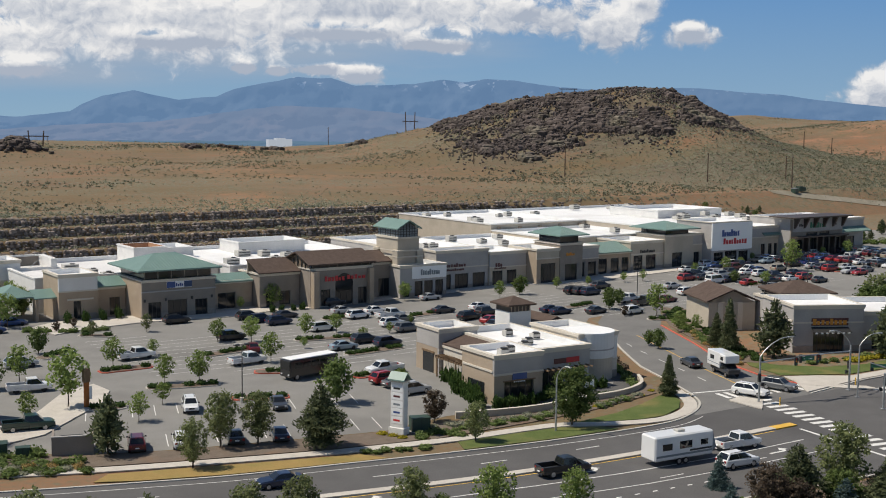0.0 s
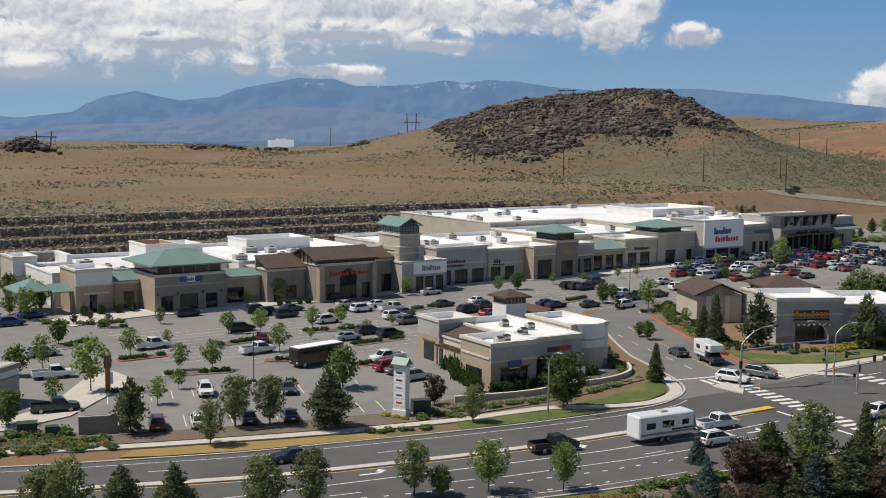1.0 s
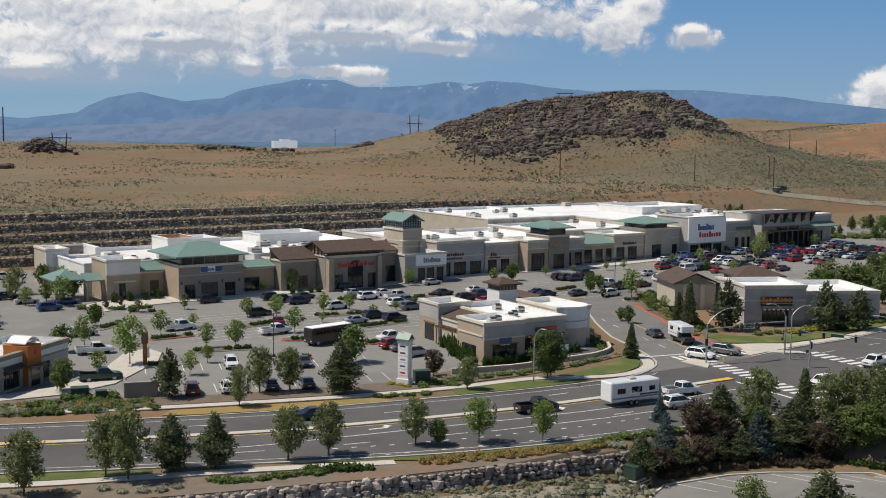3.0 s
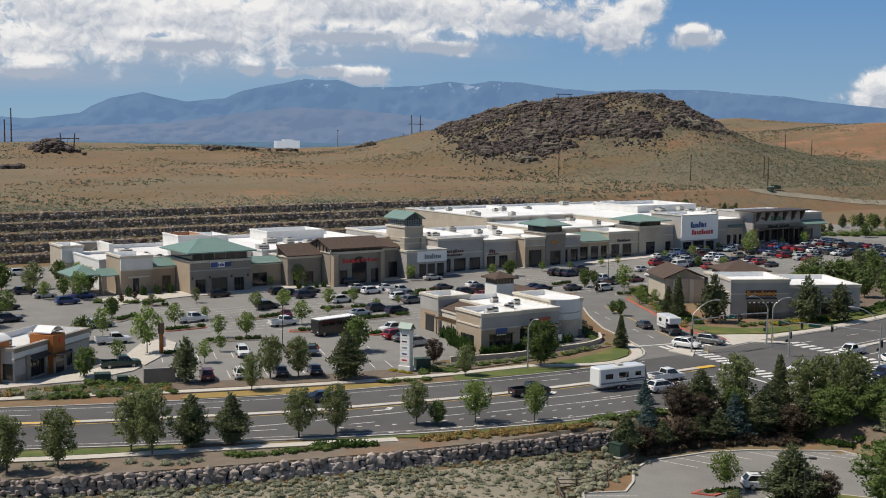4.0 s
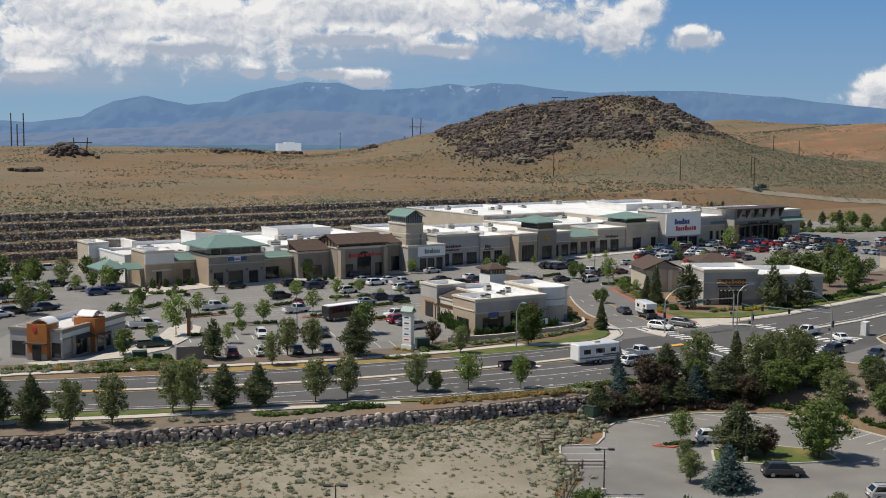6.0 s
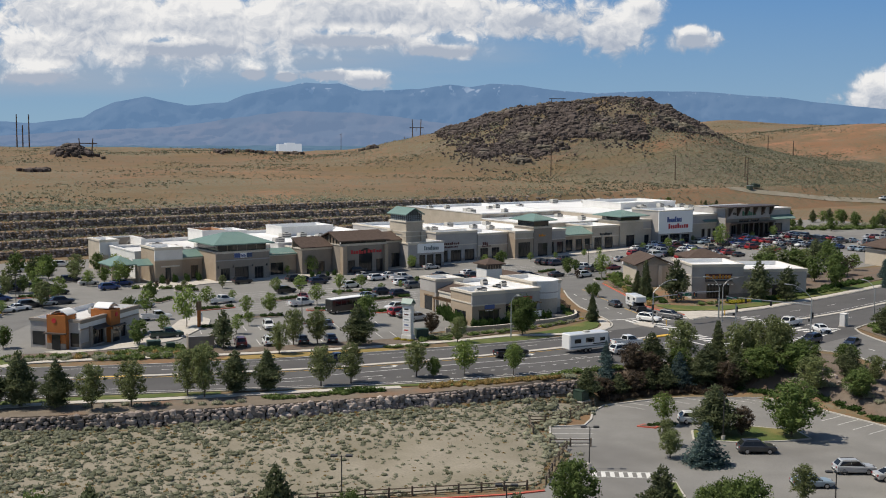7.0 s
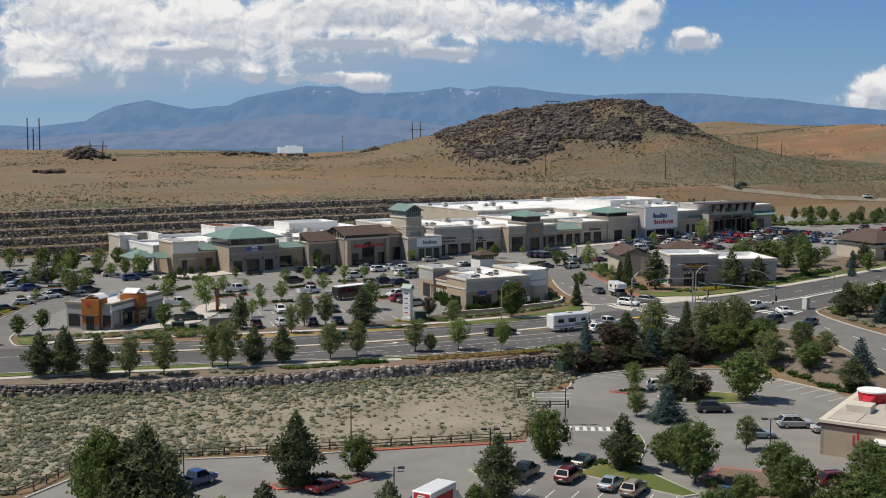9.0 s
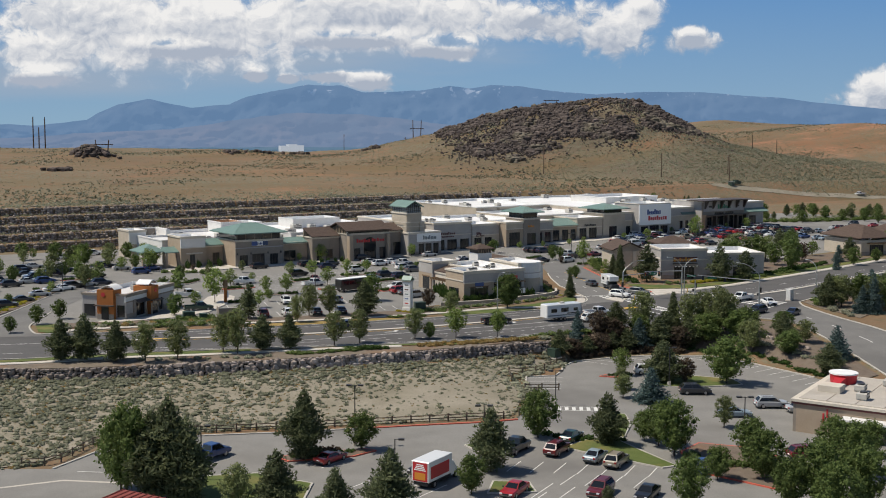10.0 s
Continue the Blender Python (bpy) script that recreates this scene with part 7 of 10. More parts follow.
TREES_PINE = [(38, 128.3, 6.5), (58.8, 119.4, 7.2), (141.5, 131.5, 9), (-3.7, 102.9, 6.8), (-0.2, 101.9, 7.4), (3.8, 98.5, 6.5), (27.7, 96, 6), (32, 94.7, 5.9), (156.6, 122.4, 8.8), (11.2, 42.4, 8.7), (28.1, 27, 7.5), (47.5, 29.4, 6.7), (32.6, 34.3, 4.3), (-7.8, 35.7, 11.2), (-9.1, 37.6, 9.4), (-6.6, 33.8, 9), (4.1, 19.1, 5.9), (8.9, 16.3, 7.9), (-0, 24.6, 7), (29.1, 6.5, 3.6)]
TREES_CYPRESS = [(110.2, 120.5, 5.5), (139.1, 141.3, 5.7), (138.8, 138.2, 8.3)]
TREES_PLUM = [(75.8, 123.6, 4), (51, 206.4, 1.9), (54.7, 209.6, 1.8), (146.9, 173.2, 2.1)]
TREES_SPRUCE = [(87.2, 87.7, 3.5), (197, 121.6, 4.1), (148, 70.2, 8)]

NURSERY = {k: [tree(k, 100 * i + s) for s in range(n)] for i, (k, n) in enumerate((("green", 4), ("olive", 3), ("young", 4), ("plum", 2), ("pine", 4), ("spruce", 2), ("cypress", 2)))}
NURSERY |= {k + " far": [tree(k, 900 + 100 * i + s, 0.4) for s in range(n)] for i, (k, n) in enumerate((("green", 3), ("olive", 2), ("young", 4), ("plum", 1), ("pine", 2), ("spruce", 1)))}
_used = set()


def plant(kind, x, y, h, n, stout=1.0):
    row = NURSERY[kind + " far" if (y > 128 or x > 150) and kind != "cypress" else kind]
    k = row[n % len(row)]
    rnd = random.Random(int(x * 13 + y * 7))
    wide = stout * h / 8.0 * (1.0 - (0.30 if kind != "pine" else 0.08) * smooth(6.5, 9.5, h))
    m = pose(x, y, ground_z(x, y), 0, 0, rnd.uniform(0, 360)) @ Matrix.Diagonal((wide * rnd.uniform(0.92, 1.08), wide * rnd.uniform(0.92, 1.08), h / 8.0, 1))
    if k not in _used:
        _used.add(k)
        k.matrix_basis = m
        return k
    k2 = copy_thing(k, Matrix.Identity(4))
    k2.matrix_basis = m
    return k2


for _kind, _lists in (("green", TREES_GREEN + TREES_GREEN_2 + TREES_GREEN_3), ("olive", TREES_OLIVE), ("young", TREES_YOUNG + TREES_YOUNG_2), ("plum", TREES_PLUM), ("pine", TREES_PINE), ("spruce", TREES_SPRUCE), ("cypress", TREES_CYPRESS)):
    for _i, (_x, _y, _h) in enumerate(_lists):
        plant(_kind, _x, _y, min(_h, 15.0), _i)

# the planted bank between the near lot and the crossing
CORNER = [("olive", 96.7, 80.3, 7.7, 1.2), ("cypress", 102.3, 78.3, 7.4, 1.0), ("olive", 103.6, 75.4, 7.9, 1.1), ("olive", 106.4, 74.6, 7.6, 1.1), ("olive", 106.5, 70.6, 9.0, 1.3), ("olive", 110.0, 72.5, 7.2, 1.3), ("spruce", 81.4, 80.3, 4.8, 1.1),
          ("plum", 86.8, 81.0, 5.0, 1.1), ("pine", 91, 81.2, 5.9, 1.3), ("plum", 88.8, 79.4, 4.6, 1.2), ("pine", 75.4, 77.4, 4.6, 1.2), ("spruce", 93.2, 77.2, 5.2, 1.3), ("plum", 79.0, 78.0, 3.4, 1.3), ("pine", 82.0, 78.2, 3.6, 1.4), ("plum", 84.8, 77.9, 3.8, 1.3),
          ("pine", 87.8, 77.9, 3.6, 1.3), ("pine", 90.4, 77.3, 4.0, 1.4), ("pine", 96.6, 76.0, 5.4, 1.4), ("plum", 99.8, 73.4, 4.2, 1.3), ("pine", 101.6, 73.0, 5.4, 1.3), ("green", 104.2, 70.8, 5.6, 1.5), ("green", 107.8, 67.6, 5.2, 1.4),
          ("pine", 99.4, 77.4, 5.0, 1.3), ("green", 111.6, 68.8, 5.0, 1.3), ("green", 94.6, 79.0, 4.4, 1.2), ("olive", 105.6, 61.5, 5.8, 1.3), ("green", 87.0, 48.6, 7.6, 1.35), ("young", 76.8, 62.2, 4.5, 1.0), ("pine", 79.4, 55.0, 6.6, 1.35), ("plum", 82.0, 52.6, 4.0, 1.1),
          ("spruce", 68.2, 45.0, 5.2, 1.5), ("olive", 66.4, 49.2, 3.6, 1.2), ("olive", 66.8, 28.4, 4.4, 1.0), ("pine", 114.9, 62.9, 4.9, 1.1), ("olive", 115.8, 58.6, 4.2, 1.4), ("green", 119.4, 67.2, 3.8, 1.4), ("spruce", 112.2, 48.4, 5.8, 1.4), ("green", 107.6, 55.0, 4.0, 1.4), ("pine", 106.4, 45.0, 5.0, 1.3),
          ("green", 111.0, 57.6, 3.2, 1.5), ("green", 101.0, 26.0, 6.2, 1.0)]
for _i, (_kind, _x, _y, _h, _w) in enumerate(CORNER):
    plant(_kind, _x, _y, _h, _i, _w)
# dark broadleaf trees and hedges behind the corner restaurant
for _i, (_kind, _x, _y, _h, _w) in enumerate((("green", 183.5, 147.0, 6.6, 1.3), ("olive", 188.5, 148.6, 8.0, 1.7), ("green", 194.0, 147.0, 7.2, 1.4), ("olive", 199.5, 148.6, 6.6, 1.5), ("pine", 201.5, 140.5, 7.0, 1.1), ("plum", 206.4, 141.6, 5.0, 1.2), ("green", 212.4, 152.0, 6.4, 1.3),
                                           ("pine", 224.4, 166.8, 6.0, 1.2), ("green", 231.0, 168.5, 5.4, 1.2), ("young", 216.0, 146.6, 4.4, 1.2), ("spruce", 211.0, 133.0, 4.6, 1.2), ("pine", 217.0, 134.4, 6.4, 1.1), ("pine", 146.6, 80.4, 7.0, 1.1), ("olive", 148.6, 78.6, 6.8, 1.1), ("pine", 162.2, 119.4, 7.4, 1.1))):
    plant(_kind, _x, _y, _h, _i + 1, _w)
_r = random.Random(15)

for _i in range(46):
    _x = 288 + _r.uniform(0, 100)
    _y = 252 - 0.42 * (_x - 292) + _r.uniform(-9, 16)
    plant(("green", "olive", "green", "pine", "young")[_i % 5], _x, _y, _r.uniform(2.2, 5.6), _i)
for _i in range(16):
    plant(("pine", "green", "olive", "spruce")[_i % 4], 236 + 4.2 * _i + _r.uniform(-2, 2), 141 + 1.2 * _i + _r.uniform(-2.5, 2.5), _r.uniform(4.0, 6.8), _i)
for _i in range(19):
    _x = 146 + 2.2 * _i
    plant(("spruce", "pine", "olive", "green", "pine")[_i % 5], _x + _r.uniform(-1, 1), 66 + 0.38 * (_x - 132) + _r.uniform(-6, 6), _r.uniform(4.0, 7.5), _i)
for _i in range(26):
    plant(("green", "olive", "young", "pine", "olive")[_i % 5], _r.uniform(-14, 40), _r.uniform(182, 262), _r.uniform(4.0, 6.6), _i)
for _x, _y, _h in ((66.5, 9.5, 5.6), (72.2, 8.6, 4.6), (63.5, 4.2, 6.4)):
    plant(("green", "pine", "olive")[int(_x) % 3], _x, _y, _h, int(_x))
for _i in range(30):
    _x = _r.uniform(232, 330)
    _y = terrace_start(_x) + _r.uniform(-5, 14)
    plant(("olive", "green", "pine")[_i % 3], _x, _y, _r.uniform(1.8, 3.6), _i)

SHRUBS = {"hedge": shrub("hedge", 1, "leaf_hedge", "clipped dark green shrub in a mulched bed"), "yellow": shrub("yellow", 2, "leaf_yellow", "bright yellow-flowering shrub in a mulched bed"),
          "sage": shrub("sage", 3, "leaf_sage", "grey-green drought-tolerant shrub on gravel"), "straw": shrub("straw", 4, "leaf_straw", "clump of straw-coloured ornamental grass", 1.0),
          "green": shrub("green", 5, "leaf_green", "rounded green shrub in a mulched bed"), "plum": shrub("plum", 6, "leaf_plum", "low purple-leaved shrub in a mulched bed"),
          "column": shrub("column", 7, "leaf_hedge", "upright dark evergreen shrub beside a wall", 1.0)}


BUSHES = []


def bush(kind, x, y, r, high=1.0, z=None):
    BUSHES.append((kind, pose(x, y, (ground_z(x, y) if z is None else z) + 0.06, 0, 0, (x * 97 + y * 31) % 360) @ Matrix.Diagonal((r, r, r * high, 1))))


def bush_row(kind, pts, step, r, high=1.0, jitter=0.3, seed=1):
    rnd = random.Random(seed)
    for p in dashes(pts, 0.02, step):
        bush(kind, p[0].x + rnd.uniform(-jitter, jitter), p[0].y + rnd.uniform(-jitter, jitter), r * rnd.uniform(0.8, 1.2), high)


# parking islands: kerbed beds with shrubs
ISLANDS = [((48.5, 170.5), (56.3, 171.2)), ((51.1, 157.2), (60.8, 155.4)), ((65.4, 174.8), (74.2, 177.1)), ((67.8, 160.4), (72.0, 158.4)), ((85.0, 165.5), (96.0, 167.3)), ((83.0, 180.4), (94.4, 178.6)), ((78.8, 150.2), (84.5, 152.6)),
           ((53.4, 200.9), (58.5, 197.8)), ((43, 183.5), (49, 189)), ((59, 146.5), (66, 144.0)), ((96, 197), (104, 198)), ((112, 193), (121, 195)), ((126, 188), (135, 190)), ((143, 186), (151, 188)), ((160, 184), (168, 186)), ((178, 188), (186, 190)),
           ((196, 190), (204, 192)), ((214, 193), (222, 195)), ((232, 197), (240, 199)), ((250, 202), (258, 204)), ((148, 168), (157, 163)), ((20, 205), (27, 206)), ((10, 190), (17, 191)), ((40, 150), (46, 148.5)), ((24, 178), (30, 180))]
for _n, (_a, _b) in enumerate(ISLANDS):
    _a, _b = Vector(_a), Vector(_b)
    _d = (_b - _a).normalized()
    _s = Vector((-_d.y, _d.x)) * 1.25
    _ends = [_a - _s * 0.6, _a + _s * 0.6, _a + _d * 0.7 + _s, _b - _d * 0.7 + _s, _b + _s * 0.6, _b - _s * 0.6, _b - _d * 0.7 - _s, _a + _d * 0.7 - _s]
    _isl = drape("island", [tuple(p) for p in _ends], 0.02, "kerb_concrete" if _n % 3 else "red_paint", "kerbed parking island with bark mulch", "island", thick=0.15)
    _in = [Vector(p) + ((_a + _b) / 2 - Vector(p)).normalized() * 0.2 for p in _ends]
    drape("mulch_bed", [tuple(p) for p in _in], 0.174, "mulch", "", "", parent=_isl)
    _k = int((_b - _a).length / 1.5)
    for _i in range(_k):
        _p = _a + (_b - _a) * (_i + 0.6) / (_k + 0.2)
        if (_i + _n) % 5 != 3:
            bush("hedge", _p.x, _p.y, 0.85, 0.9, plateau(_p.x) + 0.12)

# beds along the road, the pad restaurant and the crossing
bush_row("hedge", [(80, 124.6), (90, 123.2), (98, 124.0), (105, 125.0)], 1.6, 0.7, 0.9, 0.3, 2)
bush_row("green", [(74, 118.6), (86, 118.8), (96, 119.6), (104, 121.2)], 1.7, 0.75, 0.9, 0.5, 3)
bush_row("yellow", [(98, 120.6), (106, 122), (111, 124)], 2.4, 0.5, 0.8, 0.4, 4)
bush_row("sage", [(74, 120.6), (90, 119.8), (100, 121)], 2.2, 0.7, 0.9, 0.5, 5)
bush_row("column", [(84.5, 127), (85.6, 131), (86.4, 135), (88.6, 138.5), (88.8, 143)], 1.05, 0.8, 2.8, 0.35, 6)
bush_row("column", [(86.2, 125.4), (92, 125.6), (97, 128.2), (106, 129.0)], 1.25, 0.7, 2.3, 0.35, 61)
bush_row("sage", [(72, 121.6), (80, 120.4), (90, 119.6), (100, 120.2), (108, 123)], 1.3, 0.6, 1.0, 0.5, 62)
bush_row("green", [(110, 127), (113.4, 133), (116, 139)], 1.1, 0.8, 1.0, 0.4, 63)
bush_row("column", [(87.5, 126.2), (93.5, 126.2)], 1.5, 0.6, 1.5, 0.2, 7)
bush_row("hedge", [(95, 129.4), (106, 129.8)], 1.5, 0.6, 1.2, 0.2, 8)
bush_row("green", [(84, 147), (86, 152)], 2.0, 1.1, 1.0, 0.4, 9)
bush_row("green", [(70.5, 117.6), (73, 119.5), (75, 116.5)], 1.1, 0.8, 0.9, 0.4, 10)
bush_row("yellow", [(67.6, 121.4), (69, 118.8)], 1.4, 0.6, 0.8, 0.3, 11)
bush_row("green", [(62.5, 115.6), (67, 114.4), (70, 114)], 1.2, 0.7, 0.8, 0.4, 12)
bush_row("green", [(18, 127.8), (28, 125.2), (35, 122.6)], 1.0, 0.9, 0.9, 0.8, 51)
bush_row("sage", [(16, 129.4), (27, 126.4), (34, 124.2)], 1.0, 0.8, 0.9, 1.0, 52)
bush_row("green", [(20, 131), (30, 128), (34, 126.6)], 1.3, 1.0, 0.9, 0.9, 53)
bush_row("sage", [(5, 133.6), (8, 132.6), (20, 129.4), (30, 126.5)], 1.5, 0.9, 0.8, 0.9, 13)
bush_row("green", [(5, 135.4), (16, 132.2), (30, 129.6)], 2.2, 1.0, 0.9, 0.7, 14)
bush_row("straw", [(14, 131.2), (26, 127.8), (35, 124.6)], 2.6, 0.7, 1.1, 0.6, 15)
bush_row("green", [(26, 133), (31, 131), (30, 134.5)], 1.3, 1.1, 1.0, 0.4, 16)
bush_row("straw", [(52, 85.2), (60, 83.4), (70, 82.0), (75, 81.6)], 0.55, 0.55, 1.0, 0.6, 17)
bush_row("straw", [(54, 86.4), (62, 84.4), (70, 83.0)], 0.7, 0.5, 1.0, 0.5, 18)
bush_row("green", [(30, 90), (36, 88.2), (42, 87.4)], 0.9, 0.85, 0.8, 0.6, 19)
bush_row("hedge", [(40, 88.6), (46, 86.8)], 1.2, 0.9, 0.9, 0.4, 20)
bush_row("sage", [(8, 97), (14, 95), (22, 91), (28, 89)], 2.0, 0.7, 0.8, 0.6, 21)
bush_row("green", [(73, 83.6), (78, 83), (84, 82.6), (90, 81)], 1.3, 1.0, 0.8, 0.7, 22)
bush_row("sage", [(74, 80.5), (80, 80), (86, 79)], 1.6, 0.9, 0.8, 0.6, 23)
bush_row("plum", [(84, 80), (92, 77), (100, 72)], 1.3, 1.2, 1.2, 0.9, 24)
bush_row("plum", [(78.6, 77.6), (86, 77.0), (92.6, 75.4), (99, 71.6)], 1.1, 1.0, 1.1, 0.4, 26)
bush_row("hedge", [(93, 78), (100, 75), (104.6, 66), (105.4, 56), (105, 44)], 1.2, 0.9, 0.9, 0.6, 46)
bush_row("sage", [(107, 66), (109, 58), (109, 48)], 1.4, 0.9, 0.8, 0.9, 47)
bush_row("yellow", [(149.5, 123.4), (157, 122.6), (164, 122.8)], 1.0, 0.85, 0.8, 0.4, 27)
bush_row("green", [(143.5, 125.6), (150, 124.6), (170, 122.6), (184, 124)], 2.0, 0.9, 0.9, 0.5, 28)
bush_row("hedge", [(160, 122), (180, 126), (205, 132)], 1.5, 1.2, 1.0, 0.7, 29)
bush_row("green", [(136.5, 133), (142, 146.5), (149, 160), (157, 173)], 1.2, 0.95, 0.9, 0.8, 71)
bush_row("hedge", [(138.5, 131), (144, 145), (152, 160), (160, 173)], 1.6, 0.9, 0.9, 0.8, 72)
bush_row("green", [(290, 236), (305, 229), (325, 222), (350, 212)], 1.0, 1.5, 0.9, 3.0, 73)
bush_row("sage", [(285, 246), (300, 240), (330, 230), (360, 218)], 1.0, 1.4, 0.8, 3.5, 74)
bush_row("plum", [(116.6, 137.5), (121, 148), (127, 158)], 1.2, 0.9, 0.8, 0.7, 30)
bush_row("green", [(115.8, 138), (119.6, 149), (126, 160), (134, 172)], 1.3, 0.9, 0.9, 0.6, 31)
bush_row("straw", [(134, 131), (139.5, 143), (145, 154)], 2.2, 0.8, 0.8, 0.7, 32)
bush_row("hedge", [(137, 134), (143, 148)], 2.2, 0.9, 0.9, 0.6, 33)
drape("planting_bed", ribbon([(-17, 141), (-8, 152), (0.4, 164), (10.4, 181), (18, 195)], 3.0), 0.05, "mulch", "narrow planted strip beside the driveway", "planting bed", cuts=(), thick=0.12)
bush_row("yellow", [(-16, 142), (-8, 152), (0.4, 164), (10.4, 181), (18, 195)], 1.7, 0.75, 0.7, 0.6, 34)
bush_row("green", [(-17, 142), (-9, 152), (-0.6, 164), (9.4, 181), (17, 195)], 2.2, 0.7, 0.8, 0.5, 35)
bush_row("green", [(47, 208), (52, 204.6), (60, 204)], 1.8, 0.9, 1.0, 0.5, 36)
bush_row("column", [(54.6, 213.6), (61.8, 214.6), (64.6, 215.0)], 3.2, 0.75, 3.0, 0.2, 37)
bush_row("column", [(91.5, 209.4), (98.5, 210.0)], 2.2, 0.6, 2.4, 0.2, 38)
bush_row("hedge", [(43, 38.6), (46, 33), (51, 29.6)], 1.5, 0.8, 0.9, 0.5, 39)
bush_row("hedge", [(10.5, 43.6), (17.5, 42.2)], 1.4, 0.8, 0.9, 0.4, 40)
bush_row("plum", [(13.5, 43.6), (15.5, 43.4)], 0.9, 1.0, 1.1, 0.2, 41)
bush_row("green", [(52, 20), (56, 12), (58, 4), (64, 6)], 1.4, 1.1, 1.1, 0.8, 42)
bush_row("hedge", [(75.0, 62.4), (78.0, 61.4)], 0.9, 0.7, 0.9, 0.2, 43)
bush_row("green", [(147, 83), (149, 85.4), (153, 88), (170, 92)], 1.7, 1.1, 1.0, 0.8, 44)
bush_row("sage", [(141.6, 70), (144.4, 76), (149, 83)], 1.6, 1.0, 0.9, 0.8, 45)


# ---- scrub and rocks ----
def scrub(name, places, material, label, tufts, size, seed, heart=False):
    """Wild low bushes, joined: each a loose dome of small leaves."""
    rnd = np.random.RandomState(seed)
    pts, sizes, lean, hearts = [], [], [], []
    for x, y, r in places:
        z = ground_z(x, y)
        if heart:
            hearts.append((np.array([x, y, z + 0.24 * r]), r * 0.66, 0.72))
        q = rnd.normal(size=(tufts, 3))
        q /= np.linalg.norm(q, axis=1)[:, None]
        q[:, 2] = np.abs(q[:, 2]) * 0.75
        rr = r * rnd.uniform(0.5, 1.0, tufts)[:, None]
        pts += list(q * rr + np.array([x, y, z + 0.05]))
        lean += list(q)
        sizes += list(size * r * rnd.uniform(0.7, 1.3, tufts))
    ob = new(name, leaf_sheet(name, pts, sizes, material, rnd, 1.2, lean, hearts))
    return tagged(ob, label, "scrub", "", "stuff")


def scatter(n, x0, x1, y0, y1, keep, r0, r1, seed):
    rnd = random.Random(seed)
    out = []
    while len(out) < n:
        x, y = rnd.uniform(x0, x1), rnd.uniform(y0, y1)
        k = keep(x, y)
        if rnd.random() < k:
            out.append((x, y, rnd.uniform(r0, r1) * (0.6 + 0.6 * k)))
    return out


def in_field(x, y):
    w, f = lerp_line(WALL_LINE, x) - 0.8, lerp_line(FENCE_LINE, x) + 0.8
    if not f < y < w or x > 74:
        return 0.0
    near = min(w - y, 12) / 12
    patch = 0.5 + 0.9 * noise.noise(Vector((x * 0.06, y * 0.08, 4)))
    bare = math.exp(-(((x - 42) / 17) ** 2 + ((y - 62) / 9) ** 2))
    return max(0.05, min(1.0, (0.5 + 0.5 * (1 - near) + 0.3 * smooth(22, 4, x)) * (0.55 + 0.6 * patch) * (1 - 0.82 * bare) + 0.04))


scrub("sagebrush", scatter(7400, -60, 74, 44, 112, in_field, 0.16, 0.62, 3), "leaf_sage", "wild grey-green sagebrush", 10, 0.40, 4, True)
scrub("sagebrush", scatter(3600, -60, 74, 44, 112, in_field, 0.16, 0.80, 5), "leaf_sagedark", "wild dusty olive sagebrush", 11, 0.38, 6, True)
_r = random.Random(61)
_edge = [(p[0].x + _r.gauss(0, 1.1), p[0].y + _r.gauss(0, 1.1), _r.uniform(0.35, 0.95)) for p in dashes([(54, 56.5), (57, 62.5), (59.6, 68.4), (66, 71.4), (72.6, 73.6), (75.5, 77)], 0.02, 0.22)]
scrub("sagebrush", _edge, "leaf_sage", "grey-green sagebrush along the lot's edge", 18, 0.27, 62, True)
scrub("dry_grass", scatter(1500, -60, 74, 44, 112, in_field, 0.2, 0.42, 7), "leaf_straw", "tufts of dry straw-coloured grass", 14, 0.6, 8)


def on_hill(x, y):
    if y < terrace_start(x) + 27:
        return 0.0
    n = 0.32 + 1.5 * noise.fractal(Vector((x * 0.012, y * 0.02, 1)), 0.9, 2, 4)
    dx, dy = x - 403.0, y - 471.0
    s, d = 0.8537 * dx - 0.5208 * dy, 0.5208 * dx + 0.8537 * dy
    knoll = (0.25 if s < -5 else 0.9) if -150 < s < 150 and -160 < d < 40 else 0.0
    return max(0.05, min(1.0, n - 0.1 + knoll))


def on_benches(x, y):
    d = y - terrace_start(x)
    if not 0 < d < 27:
        return 0.0
    r = d % 5.2
    return 0.8 if 1.3 < r < 4.6 else 0.03


scrub("sagebrush", scatter(13000, -60, 760, 305, 640, on_hill, 0.35, 0.8, 9), "leaf_hillsage", "wild brownish-grey sagebrush on the slope", 5, 0.75, 10)
scrub("sagebrush", scatter(8000, -60, 760, 305, 640, on_hill, 0.35, 0.75, 11), "leaf_sage", "wild pale sagebrush on the slope", 5, 0.72, 12)
def on_skirt(x, y):
    dx, dy = x - 403.0, y - 471.0
    s, d = 0.8537 * dx - 0.5208 * dy, 0.5208 * dx + 0.8537 * dy
    if not (-170 < s < 190 and -150 < d < 25):
        return 0.0
    return max(0.0, min(1.0, (0.25 if s < 0 else 1.0) + 0.8 * noise.fractal(Vector((x * 0.03, y * 0.03, 2)), 0.9, 2, 3))) * smooth(-150, -110, d)


def above_benches(x, y):
    return smooth(70, 26, y - terrace_start(x)) * max(0.0, 0.5 + noise.noise(Vector((x * 0.03, y * 0.05, 8)))) if y > terrace_start(x) + 26 else 0.0


